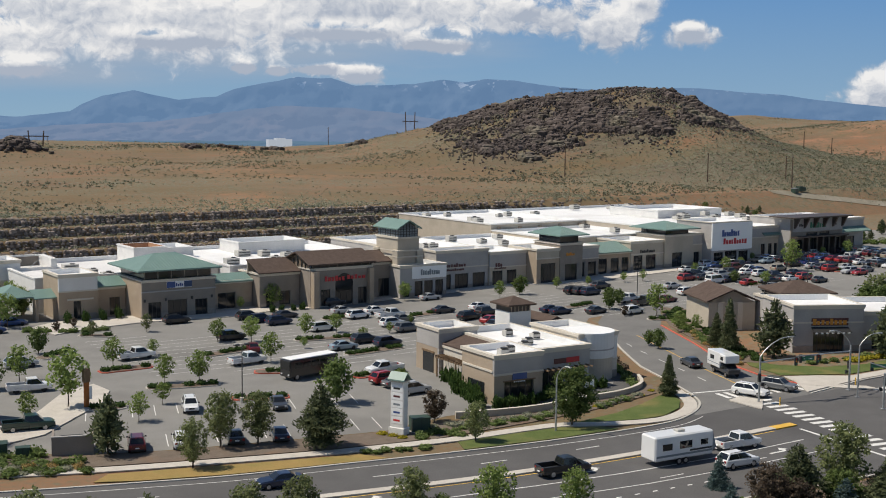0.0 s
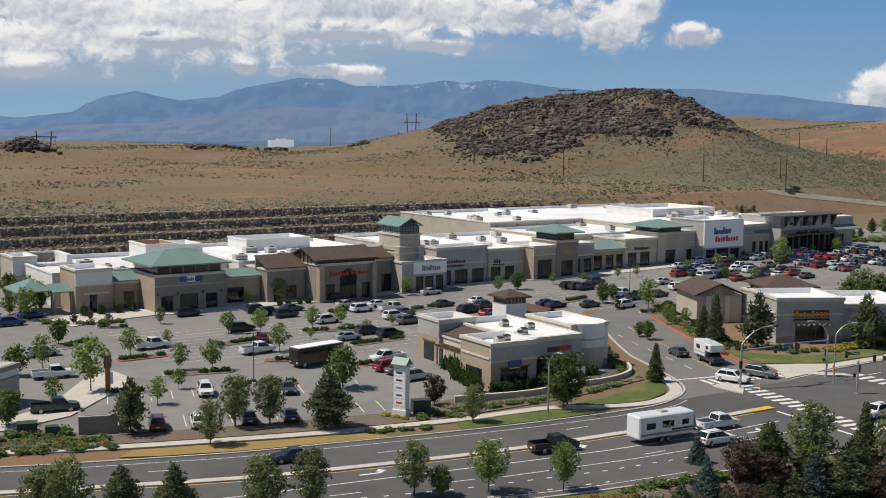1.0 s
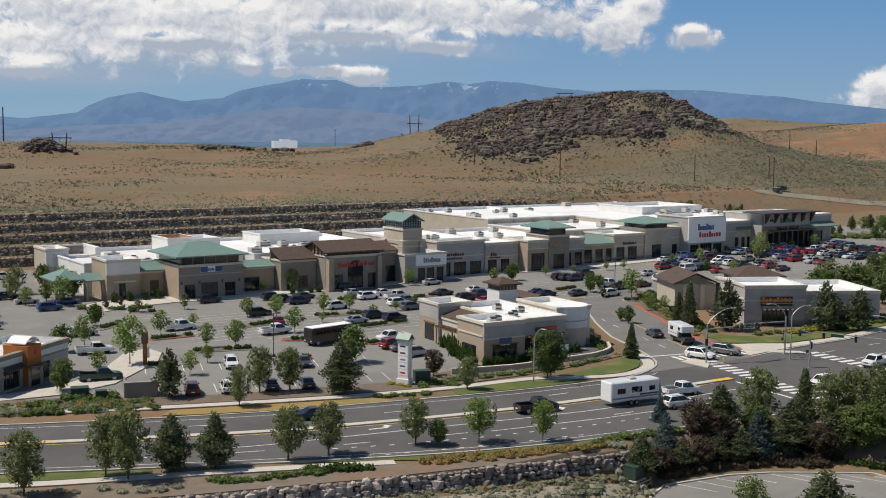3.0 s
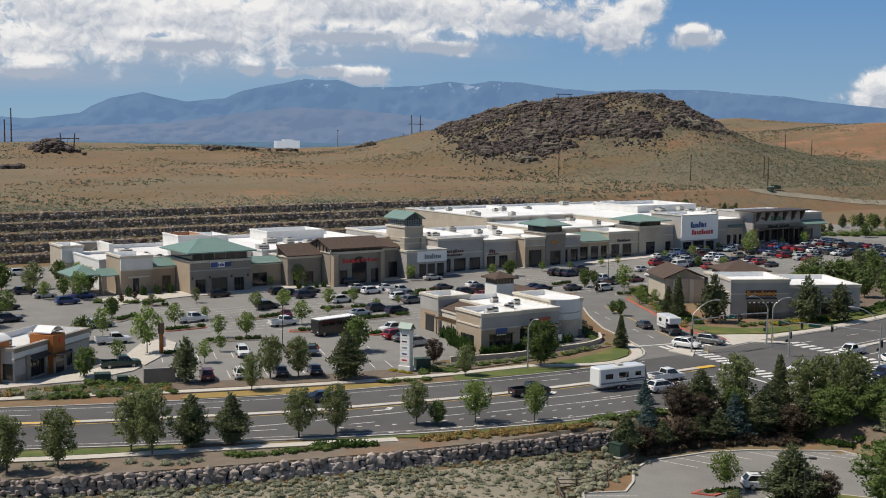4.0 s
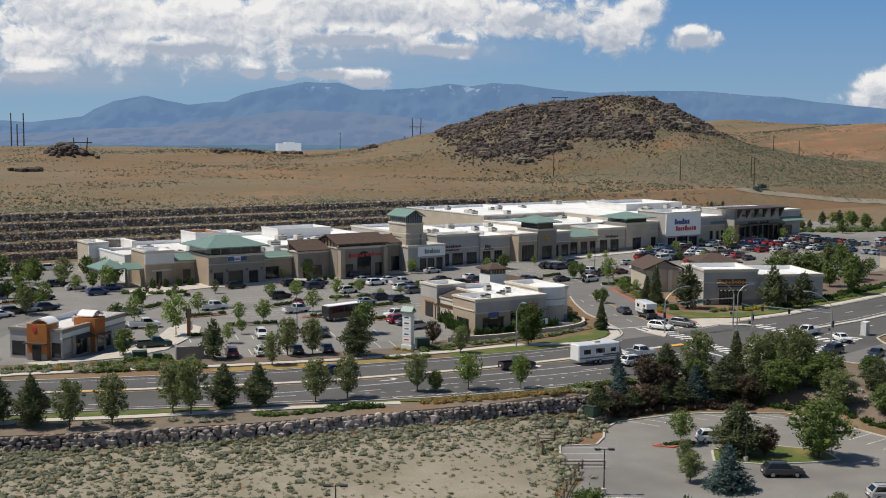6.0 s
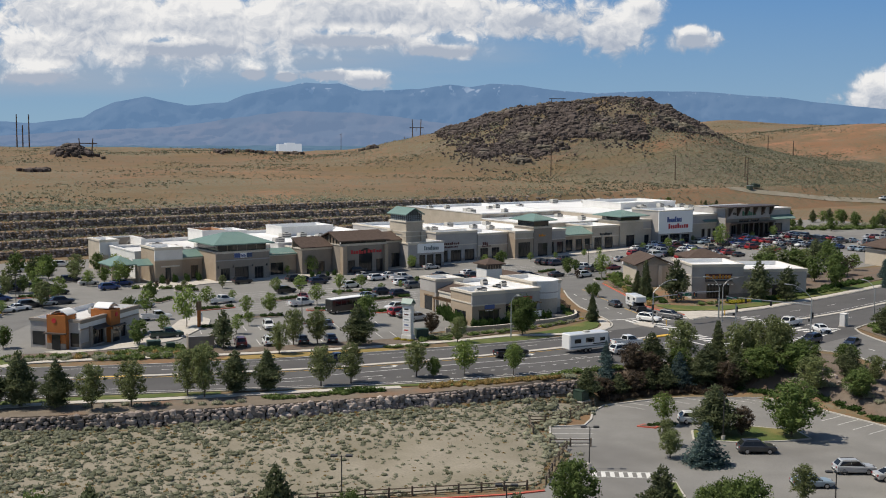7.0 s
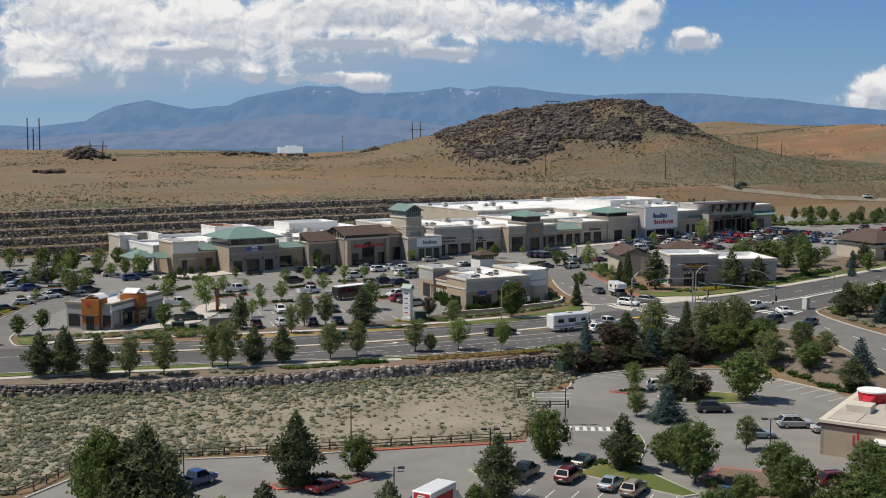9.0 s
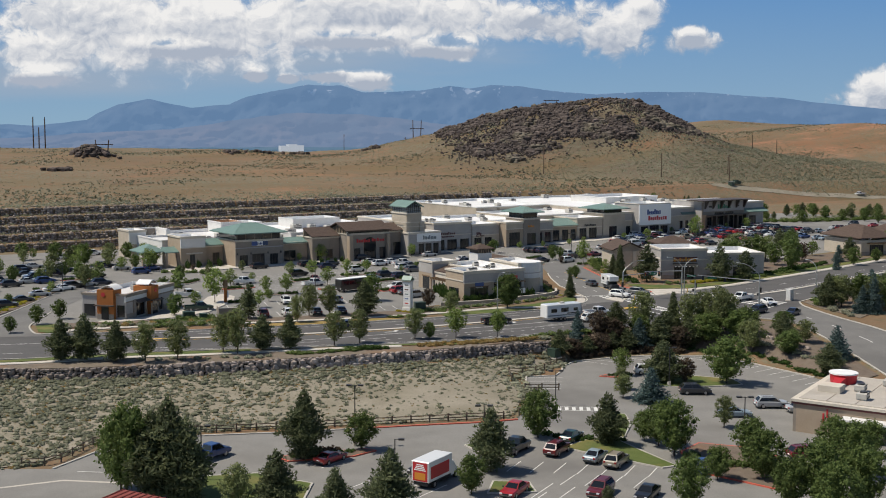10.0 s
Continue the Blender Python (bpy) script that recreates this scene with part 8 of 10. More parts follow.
scrub("sagebrush", scatter(15000, 240, 560, 320, 600, on_skirt, 0.25, 0.7, 41), "leaf_sage", "grey-green sagebrush over the knoll", 5, 0.75, 42)
scrub("sagebrush", scatter(2600, -80, 330, 300, 380, above_benches, 0.3, 0.8, 43), "leaf_sage", "pale sagebrush above the terraces", 8, 0.6, 44)
scrub("bench_scrub", scatter(1700, -80, 330, 278, 330, on_benches, 0.3, 0.85, 13), "leaf_sage", "scrub on the rock terraces", 12, 0.6, 14)


def rock_mesh(name, seed, material, detail=2):
    bm = bmesh.new()
    bmesh.ops.create_icosphere(bm, subdivisions=detail, radius=1.0)
    off = Vector((seed * 3.7, seed * 1.3, 0))
    for v in bm.verts:
        d = v.co.normalized()
        k = 1 + 0.38 * noise.noise(d * 1.3 + off) + 0.16 * noise.noise(d * 3.1 + off)
        v.co = Vector((math.copysign(abs(d.x) ** 0.75, d.x), math.copysign(abs(d.y) ** 0.75, d.y), math.copysign(abs(d.z) ** 0.75, d.z))) * k * 0.82
    me = bpy.data.meshes.new(name)
    bm.to_mesh(me)
    bm.free()
    me.materials.append(MATS[material])
    return me


def rock_heap(name, places, material, label, seed, kind="stuff"):
    """Many rocks joined into one mesh; places of (x, y, z, size x, size y, size z)."""
    shapes = []
    for s in range(6):
        me = rock_mesh("tmp", seed + s, material, 1)
        co = np.array([v.co[:] for v in me.vertices])
        fa = np.array([p.vertices[:] for p in me.polygons])
        shapes.append((co, fa))
        bpy.data.meshes.remove(me)
    rnd = np.random.RandomState(seed)
    V, F, n = [], [], 0
    for x, y, z, sx, sy, sz in places:
        co, fa = shapes[rnd.randint(6)]
        a = rnd.uniform(0, 6.28)
        c, s = math.cos(a), math.sin(a)
        q = co @ np.array([[c, s, 0], [-s, c, 0], [0, 0, 1]])
        V.append(q * np.array([sx, sy, sz]) + np.array([x, y, z]))
        F.append(fa + n)
        n += len(co)
    me = bpy.data.meshes.new(name)
    me.from_pydata(np.concatenate(V).tolist(), [], np.concatenate(F).tolist())
    me.materials.append(MATS[material])
    return tagged(new(name, me), label, "rocks", "", kind)


_r = random.Random(5)
_places = []
for _k in range(5):
    _x = -90.0
    while _x < 275:
        _x += _r.uniform(0.7, 1.2)
        _y0 = terrace_start(_x) + 5.2 * _k
        for _row in range(3):
            _s = _r.uniform(0.34, 0.86)
            _z = TERRACE_TOP / 5 * (_k + (_row + 0.5) / 3)
            if _z + 1 > plateau(_x) and _r.random() > smooth(185, 265, _x):
                _places.append((_x + _r.uniform(-0.3, 0.3), _y0 + 0.1 + 0.3 * _row, _z, _s, _s * 0.9, _s * 0.85))
for _x, _y, _s in scatter(900, -88, 300, 284, 330, lambda x, y: 1.0 if -2 < y - terrace_start(x) < 27 else 0.0, 0.2, 0.6, 77):
    _places.append((_x, _y, ground_z(_x, _y) + 0.1, _s, _s * 0.9, _s * 0.7))
rock_heap("terrace_wall", _places, "terrace_rock", "dry-laid rock retaining walls in steps up the slope", 31)


def rocky(x, y):
    dx, dy = x - 403.0, y - 471.0
    s, d = 0.8537 * dx - 0.5208 * dy, 0.5208 * dx + 0.8537 * dy
    if not (-125 < s < 82 and -128 < d < 22):
        return 0.0
    low = lerp_line([(-125, 60), (-104, 34), (-92, 25), (-72, 20), (-55, 20), (-45, 24), (-35, 29), (-20, 32), (4, 31), (12, 38), (45, 33), (62, 32), (80, 38)], s)
    up = field_z(x, y) - low
    n = 0.55 + 1.7 * noise.fractal(Vector((x * 0.035, y * 0.035, 5)), 0.8, 2, 4)
    if up < 0:
        return 0.10 * max(0.0, n) * smooth(-9, 0, up)
    return max(0.22, min(1.0, n + 0.15)) * smooth(-1, 3, up)


_hill = [(x, y, field_z(x, y) - 0.3 * r, r * _r.uniform(0.6, 1.2), r * _r.uniform(0.6, 1.1), r * _r.uniform(0.7, 1.5)) for x, y, r in scatter(16000, 265, 505, 335, 560, rocky, 0.3, 1.35, 21)]
_hill += [(x, y, field_z(x, y) - 0.2 * r, r * _r.uniform(0.8, 1.3), r * _r.uniform(0.7, 1.1), r * _r.uniform(0.7, 1.2)) for x, y, r in scatter(800, 265, 505, 335, 560, lambda x, y: rocky(x, y) if rocky(x, y) > 0.5 else 0.0, 1.3, 2.6, 23)]
_hill += [(113 + _r.gauss(0, 4.5), 539 + _r.gauss(0, 4), 0, 0, 0, 0) for _ in range(150)] + [(80 + _r.gauss(0, 3.5), 457 + _r.gauss(0, 2), 0, 0, 0, 0) for _ in range(26)]
_hill += [(298 + _r.gauss(0, 3.4), 420 + _r.gauss(0, 2.4), 21.5, _r.uniform(2.2, 4.2), _r.uniform(2.0, 3.4), _r.uniform(1.6, 3.4)) for _ in range(9)]
_hill += [(x + _r.gauss(0, 5), y + _r.gauss(0, 4), 0, 0, 0, 0) for x, y in ((215, 556), (240, 560), (196, 552), (282, 545), (318, 430), (322, 428), (345, 440)) for _ in range(18)]
_hill = [(x, y, field_z(x, y) + (0.2 if a else 0.5), a or (b := _r.uniform(1.0, 2.3)), a and c or b, e or b * 0.9) for x, y, z, a, c, e in _hill]
rock_heap("hill_rocks", _hill, "lava_rock", "dark broken lava rock over the knoll", 41)


# pale boulders on the planted bank by the crossing
for _i, (_x, _y, _s) in enumerate(((108.6, 62.4, 0.8), (110.4, 60.8, 0.65), (111.8, 63.4, 0.9), (113.2, 66.0, 0.7), (110.0, 56.4, 0.6), (112.6, 55.2, 0.75), (116.6, 65.4, 0.7))):
    _b = tagged(new("boulder", rock_mesh("boulder", 60 + _i, "wall_rock", 2)), "pale grey landscape boulder on the planted bank", "boulder", "bank boulders")
    _b.matrix_basis = pose(_x, _y, ground_z(_x, _y) + 0.3 * _s, 0, 0, 50 * _i) @ Matrix.Diagonal((_s, _s * 0.8, _s * 0.7, 1))

# ---- vehicles ----
def loft(stations):
    """A closed body through cross sections (x, low z, high z, half width), with rounded shoulders."""
    bm = bmesh.new()
    rings = []
    for x, lo, hi, w in stations:
        c = min(0.14, (hi - lo) * 0.25)
        sec = [(-w * 0.86, lo), (w * 0.86, lo), (w, lo + c), (w, hi - c), (w * 0.9, hi), (-w * 0.9, hi), (-w, hi - c), (-w, lo + c)]
        rings.append([bm.verts.new((x, y, z)) for y, z in sec])
    for a, b in zip(rings, rings[1:]):
        for i in range(8):
            bm.faces.new((a[i], a[(i + 1) % 8], b[(i + 1) % 8], b[i]))
    bm.faces.new(rings[0])
    bm.faces.new(rings[-1][::-1])
    return bm


def wheel(parent, x, y, r=0.34, w=0.23, rim=True):
    t = part("wheel", cyl(bmesh.new(), (x, y - w / 2, r), (x, y + w / 2, r), r, n=16), "tyre", parent)
    s = 1 if y > 0 else -1
    if not rim:
        return
    part("rim", cyl(bmesh.new(), (x, y + s * (w / 2 - 0.02), r), (x, y + s * (w / 2 + 0.015), r), r * 0.62, n=12), "rim", t)


def cabin(parent, x0, x1, w0, z0, xa, xb, w1, z1, names=("rear_window", "windscreen"), posts=1, trim=True):
    """A cabin that narrows to its roof, with glass set on all four sides."""
    bot = [(x0, -w0, z0), (x1, -w0, z0), (x1, w0, z0), (x0, w0, z0)]
    top = [(xa, -w1, z1), (xb, -w1, z1), (xb, w1, z1), (xa, w1, z1)]
    bm = hull(bot, top)
    bmesh.ops.bevel(bm, geom=[e for e in bm.edges if all(v.co.z > z1 - 0.01 for v in e.verts)], offset=0.07, segments=2, affect="EDGES", profile=0.6)
    c = part("cabin", bm, "paint_white", parent)
    B, T = [Vector(p) for p in bot], [Vector(p) for p in top]

    def pane(name, i, j, u0, u1, v0=0.1, v1=0.86):
        p = lambda u, v: (B[i].lerp(B[j], u)).lerp(T[i].lerp(T[j], u), v)  # noqa: E731
        q = [p(u0, v0), p(u1, v0), p(u1, v1), p(u0, v1)]
        n = (q[1] - q[0]).cross(q[3] - q[0]).normalized()
        if n.dot(q[0] - Vector(((x0 + x1) / 2, 0, z0))) < 0:
            n = -n
        part(name, hull([v - n * 0.01 for v in q], [v + n * 0.012 for v in q]), "car_glass", c)

    pane(names[0], 3, 0, 0.08, 0.92)
    pane(names[1], 1, 2, 0.07, 0.93)
    for i, j in ((0, 1), (2, 3)):
        cuts = [0.06 + (0.88) * k / (posts + 1) for k in range(posts + 2)]
        for a, b in zip(cuts, cuts[1:]):
            pane("side_window", i, j, a + 0.006, b - 0.006, 0.06, 0.86)
    return c


def vehicle(kind, full=True):
    bays = 1 if full else 0
    v = thing("car", Matrix.Identity(4), "parked car on asphalt", "car", "cars")
    if kind in ("sedan", "sport"):
        low = -0.08 if kind == "sport" else 0.0
        L = 2.35
        part("body", loft([(-L, 0.38, 0.82, 0.74), (-2.2, 0.27, 0.98 + low, 0.88), (-1.2, 0.22, 1.0 + low, 0.915), (0, 0.22, 0.96 + low, 0.915), (1.0, 0.22, 0.94 + low, 0.915), (1.95, 0.26, 0.84 + low, 0.88), (L, 0.36, 0.68, 0.72)]), "paint_white", v)
        cabin(v, -1.75, 1.05, 0.82, 0.93 + low, -0.85, 0.15, 0.62, 1.45 + low * 2, posts=bays)
        wb, r, tr = 1.4, 0.33, 0.80
        lamp_z, hood = 0.66, L
    elif kind == "suv":
        L = 2.4
        part("body", loft([(-L, 0.42, 0.98, 0.80), (-2.28, 0.32, 1.12, 0.92), (-1.2, 0.28, 1.12, 0.95), (0, 0.28, 1.08, 0.95), (1.1, 0.28, 1.05, 0.95), (2.05, 0.32, 0.98, 0.91), (L, 0.42, 0.80, 0.78)]), "paint_white", v)
        cabin(v, -2.28, 1.2, 0.88, 1.05, -1.72, 0.30, 0.66, 1.70, posts=bays)
        for s in (-0.55, 0.55) if full else ():
            part("roof_rail", box(-1.5, s - 0.025, 1.69, 0.1, s + 0.025, 1.75), "trim_black", v)
        wb, r, tr = 1.42, 0.37, 0.83
        lamp_z, hood = 0.80, L
    elif kind == "van":
        L = 2.6
        part("body", loft([(-L, 0.4, 1.15, 0.86), (-2.5, 0.3, 1.25, 0.95), (0, 0.28, 1.25, 0.98), (1.5, 0.3, 1.15, 0.97), (2.3, 0.34, 1.0, 0.9), (L, 0.45, 0.8, 0.78)]), "paint_white", v)
        cabin(v, -2.5, 2.0, 0.92, 1.2, -2.35, 1.05, 0.80, 2.05, posts=2 * bays)
        wb, r, tr = 1.6, 0.36, 0.86
        lamp_z, hood = 0.82, L
    else:
        L = 2.9
        part("body", loft([(0.05, 0.4, 1.16, 0.98), (0.1, 0.36, 1.18, 1.0), (1.5, 0.36, 1.16, 1.0), (2.5, 0.4, 1.08, 0.96), (L, 0.5, 0.92, 0.84)]), "paint_white", v)
        bm = bmesh.new()
        bx(bm, -2.85, -0.98, 0.45, 0.048, 0.98, 0.72, bevel=0.03)
        bx(bm, -2.85, -0.98, 0.72, 0.048, -0.86, 1.22, bevel=0.03)
        bx(bm, -2.85, 0.86, 0.72, 0.048, 0.98, 1.22, bevel=0.03)
        part("bed", bm, "paint_white", v)
        part("tailgate", box(-2.9, -0.92, 0.66, -2.8, 0.92, 1.2, bevel=0.02), "paint_white", v)
        part("bed_liner", box(-2.79, -0.85, 0.721, 0.0, 0.85, 0.75), "trim_black", v)
        cabin(v, -0.55, 1.75, 0.92, 1.1, -0.35, 0.95, 0.74, 1.86, posts=bays)
        wb, r, tr = 1.75, 0.40, 0.86
        lamp_z, hood = 0.88, L
    for sx in (-1, 1):
        for sy in (-1, 1):
            wheel(v, sx * wb, sy * tr, r, rim=full)
    for s in (-1, 1):
        part("headlight", box(hood - 0.16, s * 0.58 - 0.17, lamp_z - 0.07, hood - 0.02 + 0.03, s * 0.58 + 0.17, lamp_z + 0.08), "headlamp", v)
        part("tail_light", box(-hood - 0.01, s * 0.68 - 0.13, lamp_z + 0.0, -hood + 0.14, s * 0.68 + 0.13, lamp_z + 0.22), "taillamp", v)
        if not full:
            continue
        part("door_mirror", box(hood * 0.33, s * 0.99 - 0.09, lamp_z + 0.28, hood * 0.33 + 0.1, s * 0.99 + 0.09, lamp_z + 0.44, bevel=0.02), "trim_black", v)
    if not full:
        return v
    part("front_bumper", box(hood - 0.12, -0.7, 0.34, hood + 0.05, 0.7, 0.52, bevel=0.03), "trim_black", v)
    part("rear_bumper", box(-hood - 0.06, -0.72, 0.36, -hood + 0.1, 0.72, 0.54, bevel=0.03), "trim_black", v)
    part("grille", box(hood - 0.06, -0.36, lamp_z - 0.14, hood + 0.02, 0.36, lamp_z + 0.05), "trim_black", v)
    part("number_plate", box(-hood - 0.075, -0.22, 0.62, -hood - 0.01, 0.22, 0.74), "sign_white", v)
    return v


PROTOS = {k: vehicle(k) for k in ("sedan", "sport", "suv", "van", "pickup")}
PROTOS |= {k + " far": vehicle(k, False) for k in ("sedan", "suv", "van", "pickup")}
WORDS = {"sedan": "sedan", "sport": "low sports car", "suv": "sport utility vehicle", "van": "panel van", "pickup": "pickup truck"}
TONES = {"sky": "pale blue", "charcoal": "dark grey", "navy": "dark blue"}
_placed = set()


def park(kind, colour, x, y, heading, z=None, where="parked on the asphalt"):
    src = PROTOS[kind if y < 150 and x < 150 else kind + " far"]
    m = pose(x, y, (paved_z(x, y) + 0.035) if z is None else z, 0, 0, heading)
    if src in _placed:
        c = copy_thing(src, m)
    else:
        _placed.add(src)
        src.matrix_basis = m
        c = src
    for o in c.children:
        base = o.name.split(".")[0]
        if base in ("body", "cabin", "bed", "tailgate"):
            o.material_slots[0].link = "OBJECT"
            o.material_slots[0].material = MATS["paint_" + colour]
    tagged(c, f"{TONES.get(colour, colour)} {WORDS[kind]} {where}", "truck" if kind == "pickup" else "car")
    c.name = "pickup_truck" if kind == "pickup" else ("van" if kind == "van" else "car")
    return c


CARS_1 = [(45.9, 216.1, "sedan", "blue", 5), (71.6, 205.5, "suv", "black", 5), (84.5, 203.7, "suv", "charcoal", 5), (85.3, 199.8, "suv", "navy", 5), (91.1, 202.4, "sedan", "charcoal", 5), (87.1, 196.2, "suv", "navy", 5), (74.3, 186, "suv", "black", 5), (73.7, 175.3, "sedan", "maroon", 75), (55.9, 177.6, "pickup", "white", 8), (69.2, 166.3, "pickup", "white", 8), (39.6, 179.2, "suv", "silver", 5), (37.3, 162.8, "pickup", "white", -5), (32.9, 142.8, "pickup", "green", -6), (52.3, 143.1, "suv", "white", 255), (46, 128, "suv", "white", 75), (51.8, 126.9, "sedan", "charcoal", 75), (56.6, 125.6, "sedan", "navy", 75), (62.4, 139.2, "sedan", "charcoal", 255), (41.4, 129.2, "suv", "maroon", 75), (105.5, 211.9, "suv", "charcoal", 8)]
CARS_2 = [(102.7, 202.3, "sedan", "silver", 8), (102.7, 195.8, "suv", "white", 8), (108.2, 199.5, "sedan", "white", 8), (108.2, 193.7, "pickup", "white", 8), (104.1, 185.4, "suv", "white", 8), (108.1, 188.8, "sedan", "grey", 8), (103.9, 179.7, "suv", "grey", 8), (91.1, 186.9, "suv", "white", 8), (86.8, 170, "sedan", "sky", 5), (92.5, 173.6, "suv", "charcoal", 5), (94.4, 169.3, "suv", "navy", 8), (84, 151.2, "pickup", "white", 185), (81.1, 145.5, "suv", "red", 10), (81.5, 142.9, "sedan", "grey", 10), (81.2, 138, "suv", "silver", 5), (125.9, 209, "sedan", "silver", 5), (119.9, 193.9, "sedan", "charcoal", 5), (127.9, 193.8, "sedan", "white", 15), (120, 185, "suv", "black", 10), (125.4, 187.6, "suv", "black", 15)]
CARS_3 = [(121.4, 180, "sedan", "red", 20), (119.5, 175.7, "sedan", "black", 20), (137.8, 183.9, "sedan", "navy", 5), (138.2, 181.4, "sedan", "navy", 5), (156.3, 200.8, "suv", "black", 5), (157.3, 199.3, "suv", "charcoal", 5), (158.3, 197.7, "suv", "navy", 8), (165.9, 203.7, "suv", "charcoal", 8), (158.5, 186.1, "pickup", "white", 8), (159, 181.6, "pickup", "charcoal", 8), (165.4, 181.9, "sedan", "maroon", 8), (150, 174.4, "suv", "white", 8), (144.4, 178.5, "sedan", "charcoal", 8), (179.2, 195.8, "sedan", "silver", 8), (175.6, 187.4, "suv", "white", 8), (180.9, 188, "suv", "white", 8), (181.2, 183.1, "suv", "charcoal", 8), (163.8, 170.7, "pickup", "navy", 8), (160.3, 165.2, "sedan", "sky", 8), (190.6, 203.5, "suv", "red", 8)]
CARS_4 = [(195, 203.1, "sedan", "charcoal", 8), (192.9, 196.8, "van", "white", 8), (197.6, 197.2, "sedan", "navy", 8), (207.1, 206.2, "suv", "charcoal", 8), (209.5, 203.6, "sedan", "white", 8), (210.8, 200.4, "suv", "white", 8), (197.4, 191, "sedan", "red", 8), (221.6, 204.7, "suv", "tan", 8), (194.6, 181.7, "pickup", "grey", 8), (211.4, 196.6, "suv", "navy", 8), (209.5, 192.2, "sedan", "charcoal", 8), (210.2, 190.7, "sedan", "white", 8), (215.1, 191.1, "suv", "red", 8), (214.5, 186, "sedan", "charcoal", 8), (232.8, 204.3, "sedan", "silver", 8), (232.4, 200.8, "suv", "navy", 8), (239.5, 204.2, "sedan", "charcoal", 8), (219.2, 197.7, "sedan", "navy", 8), (120.1, 115.4, "suv", "white", -70), (125.9, 115.8, "suv", "grey", -70)]
CARS_5 = [(126.4, 133.5, "sedan", "charcoal", 72), (49.6, 109.2, "sedan", "navy", 172), (76.5, 99.0, "pickup", "black", -5), (94.4, 92.3, "suv", "white", -2), (99.6, 97.5, "pickup", "white", -2), (139.1, 97.2, "pickup", "white", 190), (121.1, 91.9, "suv", "white", 190), (139.1, 89.6, "sedan", "white", 250), (129.0, 83.0, "suv", "navy", 190), (133.0, 77.5, "sedan", "navy", 200), (7.4, 199.5, "suv", "charcoal", 5), (12.1, 203.9, "sedan", "silver", 5), (31.3, 252.6, "suv", "white", 5), (42.1, 260.5, "suv", "white", 5), (36.5, 227.6, "suv", "navy", 5), (39, 220.3, "sedan", "silver", 5), (20.9, 216.6, "suv", "navy", 5), (28.5, 216.4, "suv", "charcoal", 5), (41, 209.4, "suv", "blue", 5), (45.5, 216.7, "sedan", "blue", 5), (28.9, 206.9, "suv", "black", 5), (19.4, 190.4, "suv", "charcoal", 5), (23, 191.8, "sedan", "silver", 5)]
CARS_6 = [(26.4, 192.3, "suv", "navy", 5), (9.6, 179.9, "sedan", "silver", 5), (13.9, 185.8, "sedan", "white", 5), (16.8, 187.5, "sedan", "white", 5), (4.6, 172.9, "sedan", "charcoal", 5), (-0.1, 166.3, "suv", "charcoal", 5), (20, 235.4, "sedan", "silver", 5), (16.1, 230.3, "suv", "charcoal", 5), (1.5, 48.9, "pickup", "blue", 25), (13.6, 40.2, "sport", "red", 25), (21, 30.4, "suv", "black", 207), (35.5, 32.7, "pickup", "black", 30), (39.5, 29.4, "suv", "maroon", 30), (44.9, 33.5, "sedan", "green", 30), (41.8, 24.6, "sedan", "sky", 31), (42.6, 21.6, "suv", "tan", 31), (25.5, 18.3, "sedan", "red", 211), (33.7, 13.5, "suv", "maroon", 211), (37.4, 10, "sedan", "black", 211), (49.5, 14.5, "suv", "blue", 31)]
CARS_7 = [(64.7, 12.1, "suv", "maroon", -20), (81.1, 33.5, "suv", "silver", -30), (77.6, 45.7, "suv", "charcoal", -30), (81.4, 60.8, "suv", "white", -30), (72.5, 32.2, "sedan", "sky", -30), (82.9, 29.3, "sedan", "silver", -25)]
CARS = CARS_1 + CARS_2 + CARS_3 + CARS_4 + CARS_5 + CARS_6 + CARS_7
for _x, _y, _kind, _col, _h in CARS:
    _on_road = 85 < _y < 124 and _x > 20 and _y < 118
    park(_kind, _col, _x, _y, _h, where="standing on the road" if _on_road else "parked on the asphalt")

# fuller rows of the far bays
_r = random.Random(77)
_COLS = ["white", "white", "silver", "grey", "black", "charcoal", "charcoal", "navy", "red", "maroon", "tan", "blue", "sky"]
_taken = [(c[0], c[1]) for c in CARS]


def fill_row(x0, y0, heading_along, n, into, chance):
    a = Vector((math.cos(radians(heading_along)), math.sin(radians(heading_along)))) * STALL
    for i in range(n):
        p = Vector((x0, y0)) + a * (i + 0.5)
        if _r.random() > chance or any(abs(p.x - q[0]) < 3.4 and abs(p.y - q[1]) < 2.3 for q in _taken):
            continue
        _taken.append((p.x, p.y))
        park(_r.choice(["sedan", "sedan", "suv", "suv", "pickup", "sedan"]), _r.choice(_COLS), p.x, p.y, into + (180 if _r.random() < 0.5 else 0))


for _k, _ch in ((3, 0.25), (4, 0.45), (5, 0.65), (6, 0.85), (7, 0.8)):
    fill_row(151 + 17.5 * _k, 176 + 2.5 * _k, 94, 13, 4, _ch)
    fill_row(145.2 + 17.5 * _k, 176 + 2.5 * _k, 94, 13, 4, _ch)
for _x0, _y0, _n in ((-16, 178, 10), (-6, 182, 10), (6, 196, 9), (16, 198, 9), (26, 205, 7), (8, 228, 6)):
    fill_row(_x0, _y0, 94, _n, 4, 0.5)
for _x0, _y0 in ((255, 172), (272, 176), (289, 180), (306, 186)):
    fill_row(_x0, _y0, 94, 8, 4, 0.7)


def long_vehicle(name, label, category, m):
    return thing(name, m, label, category)


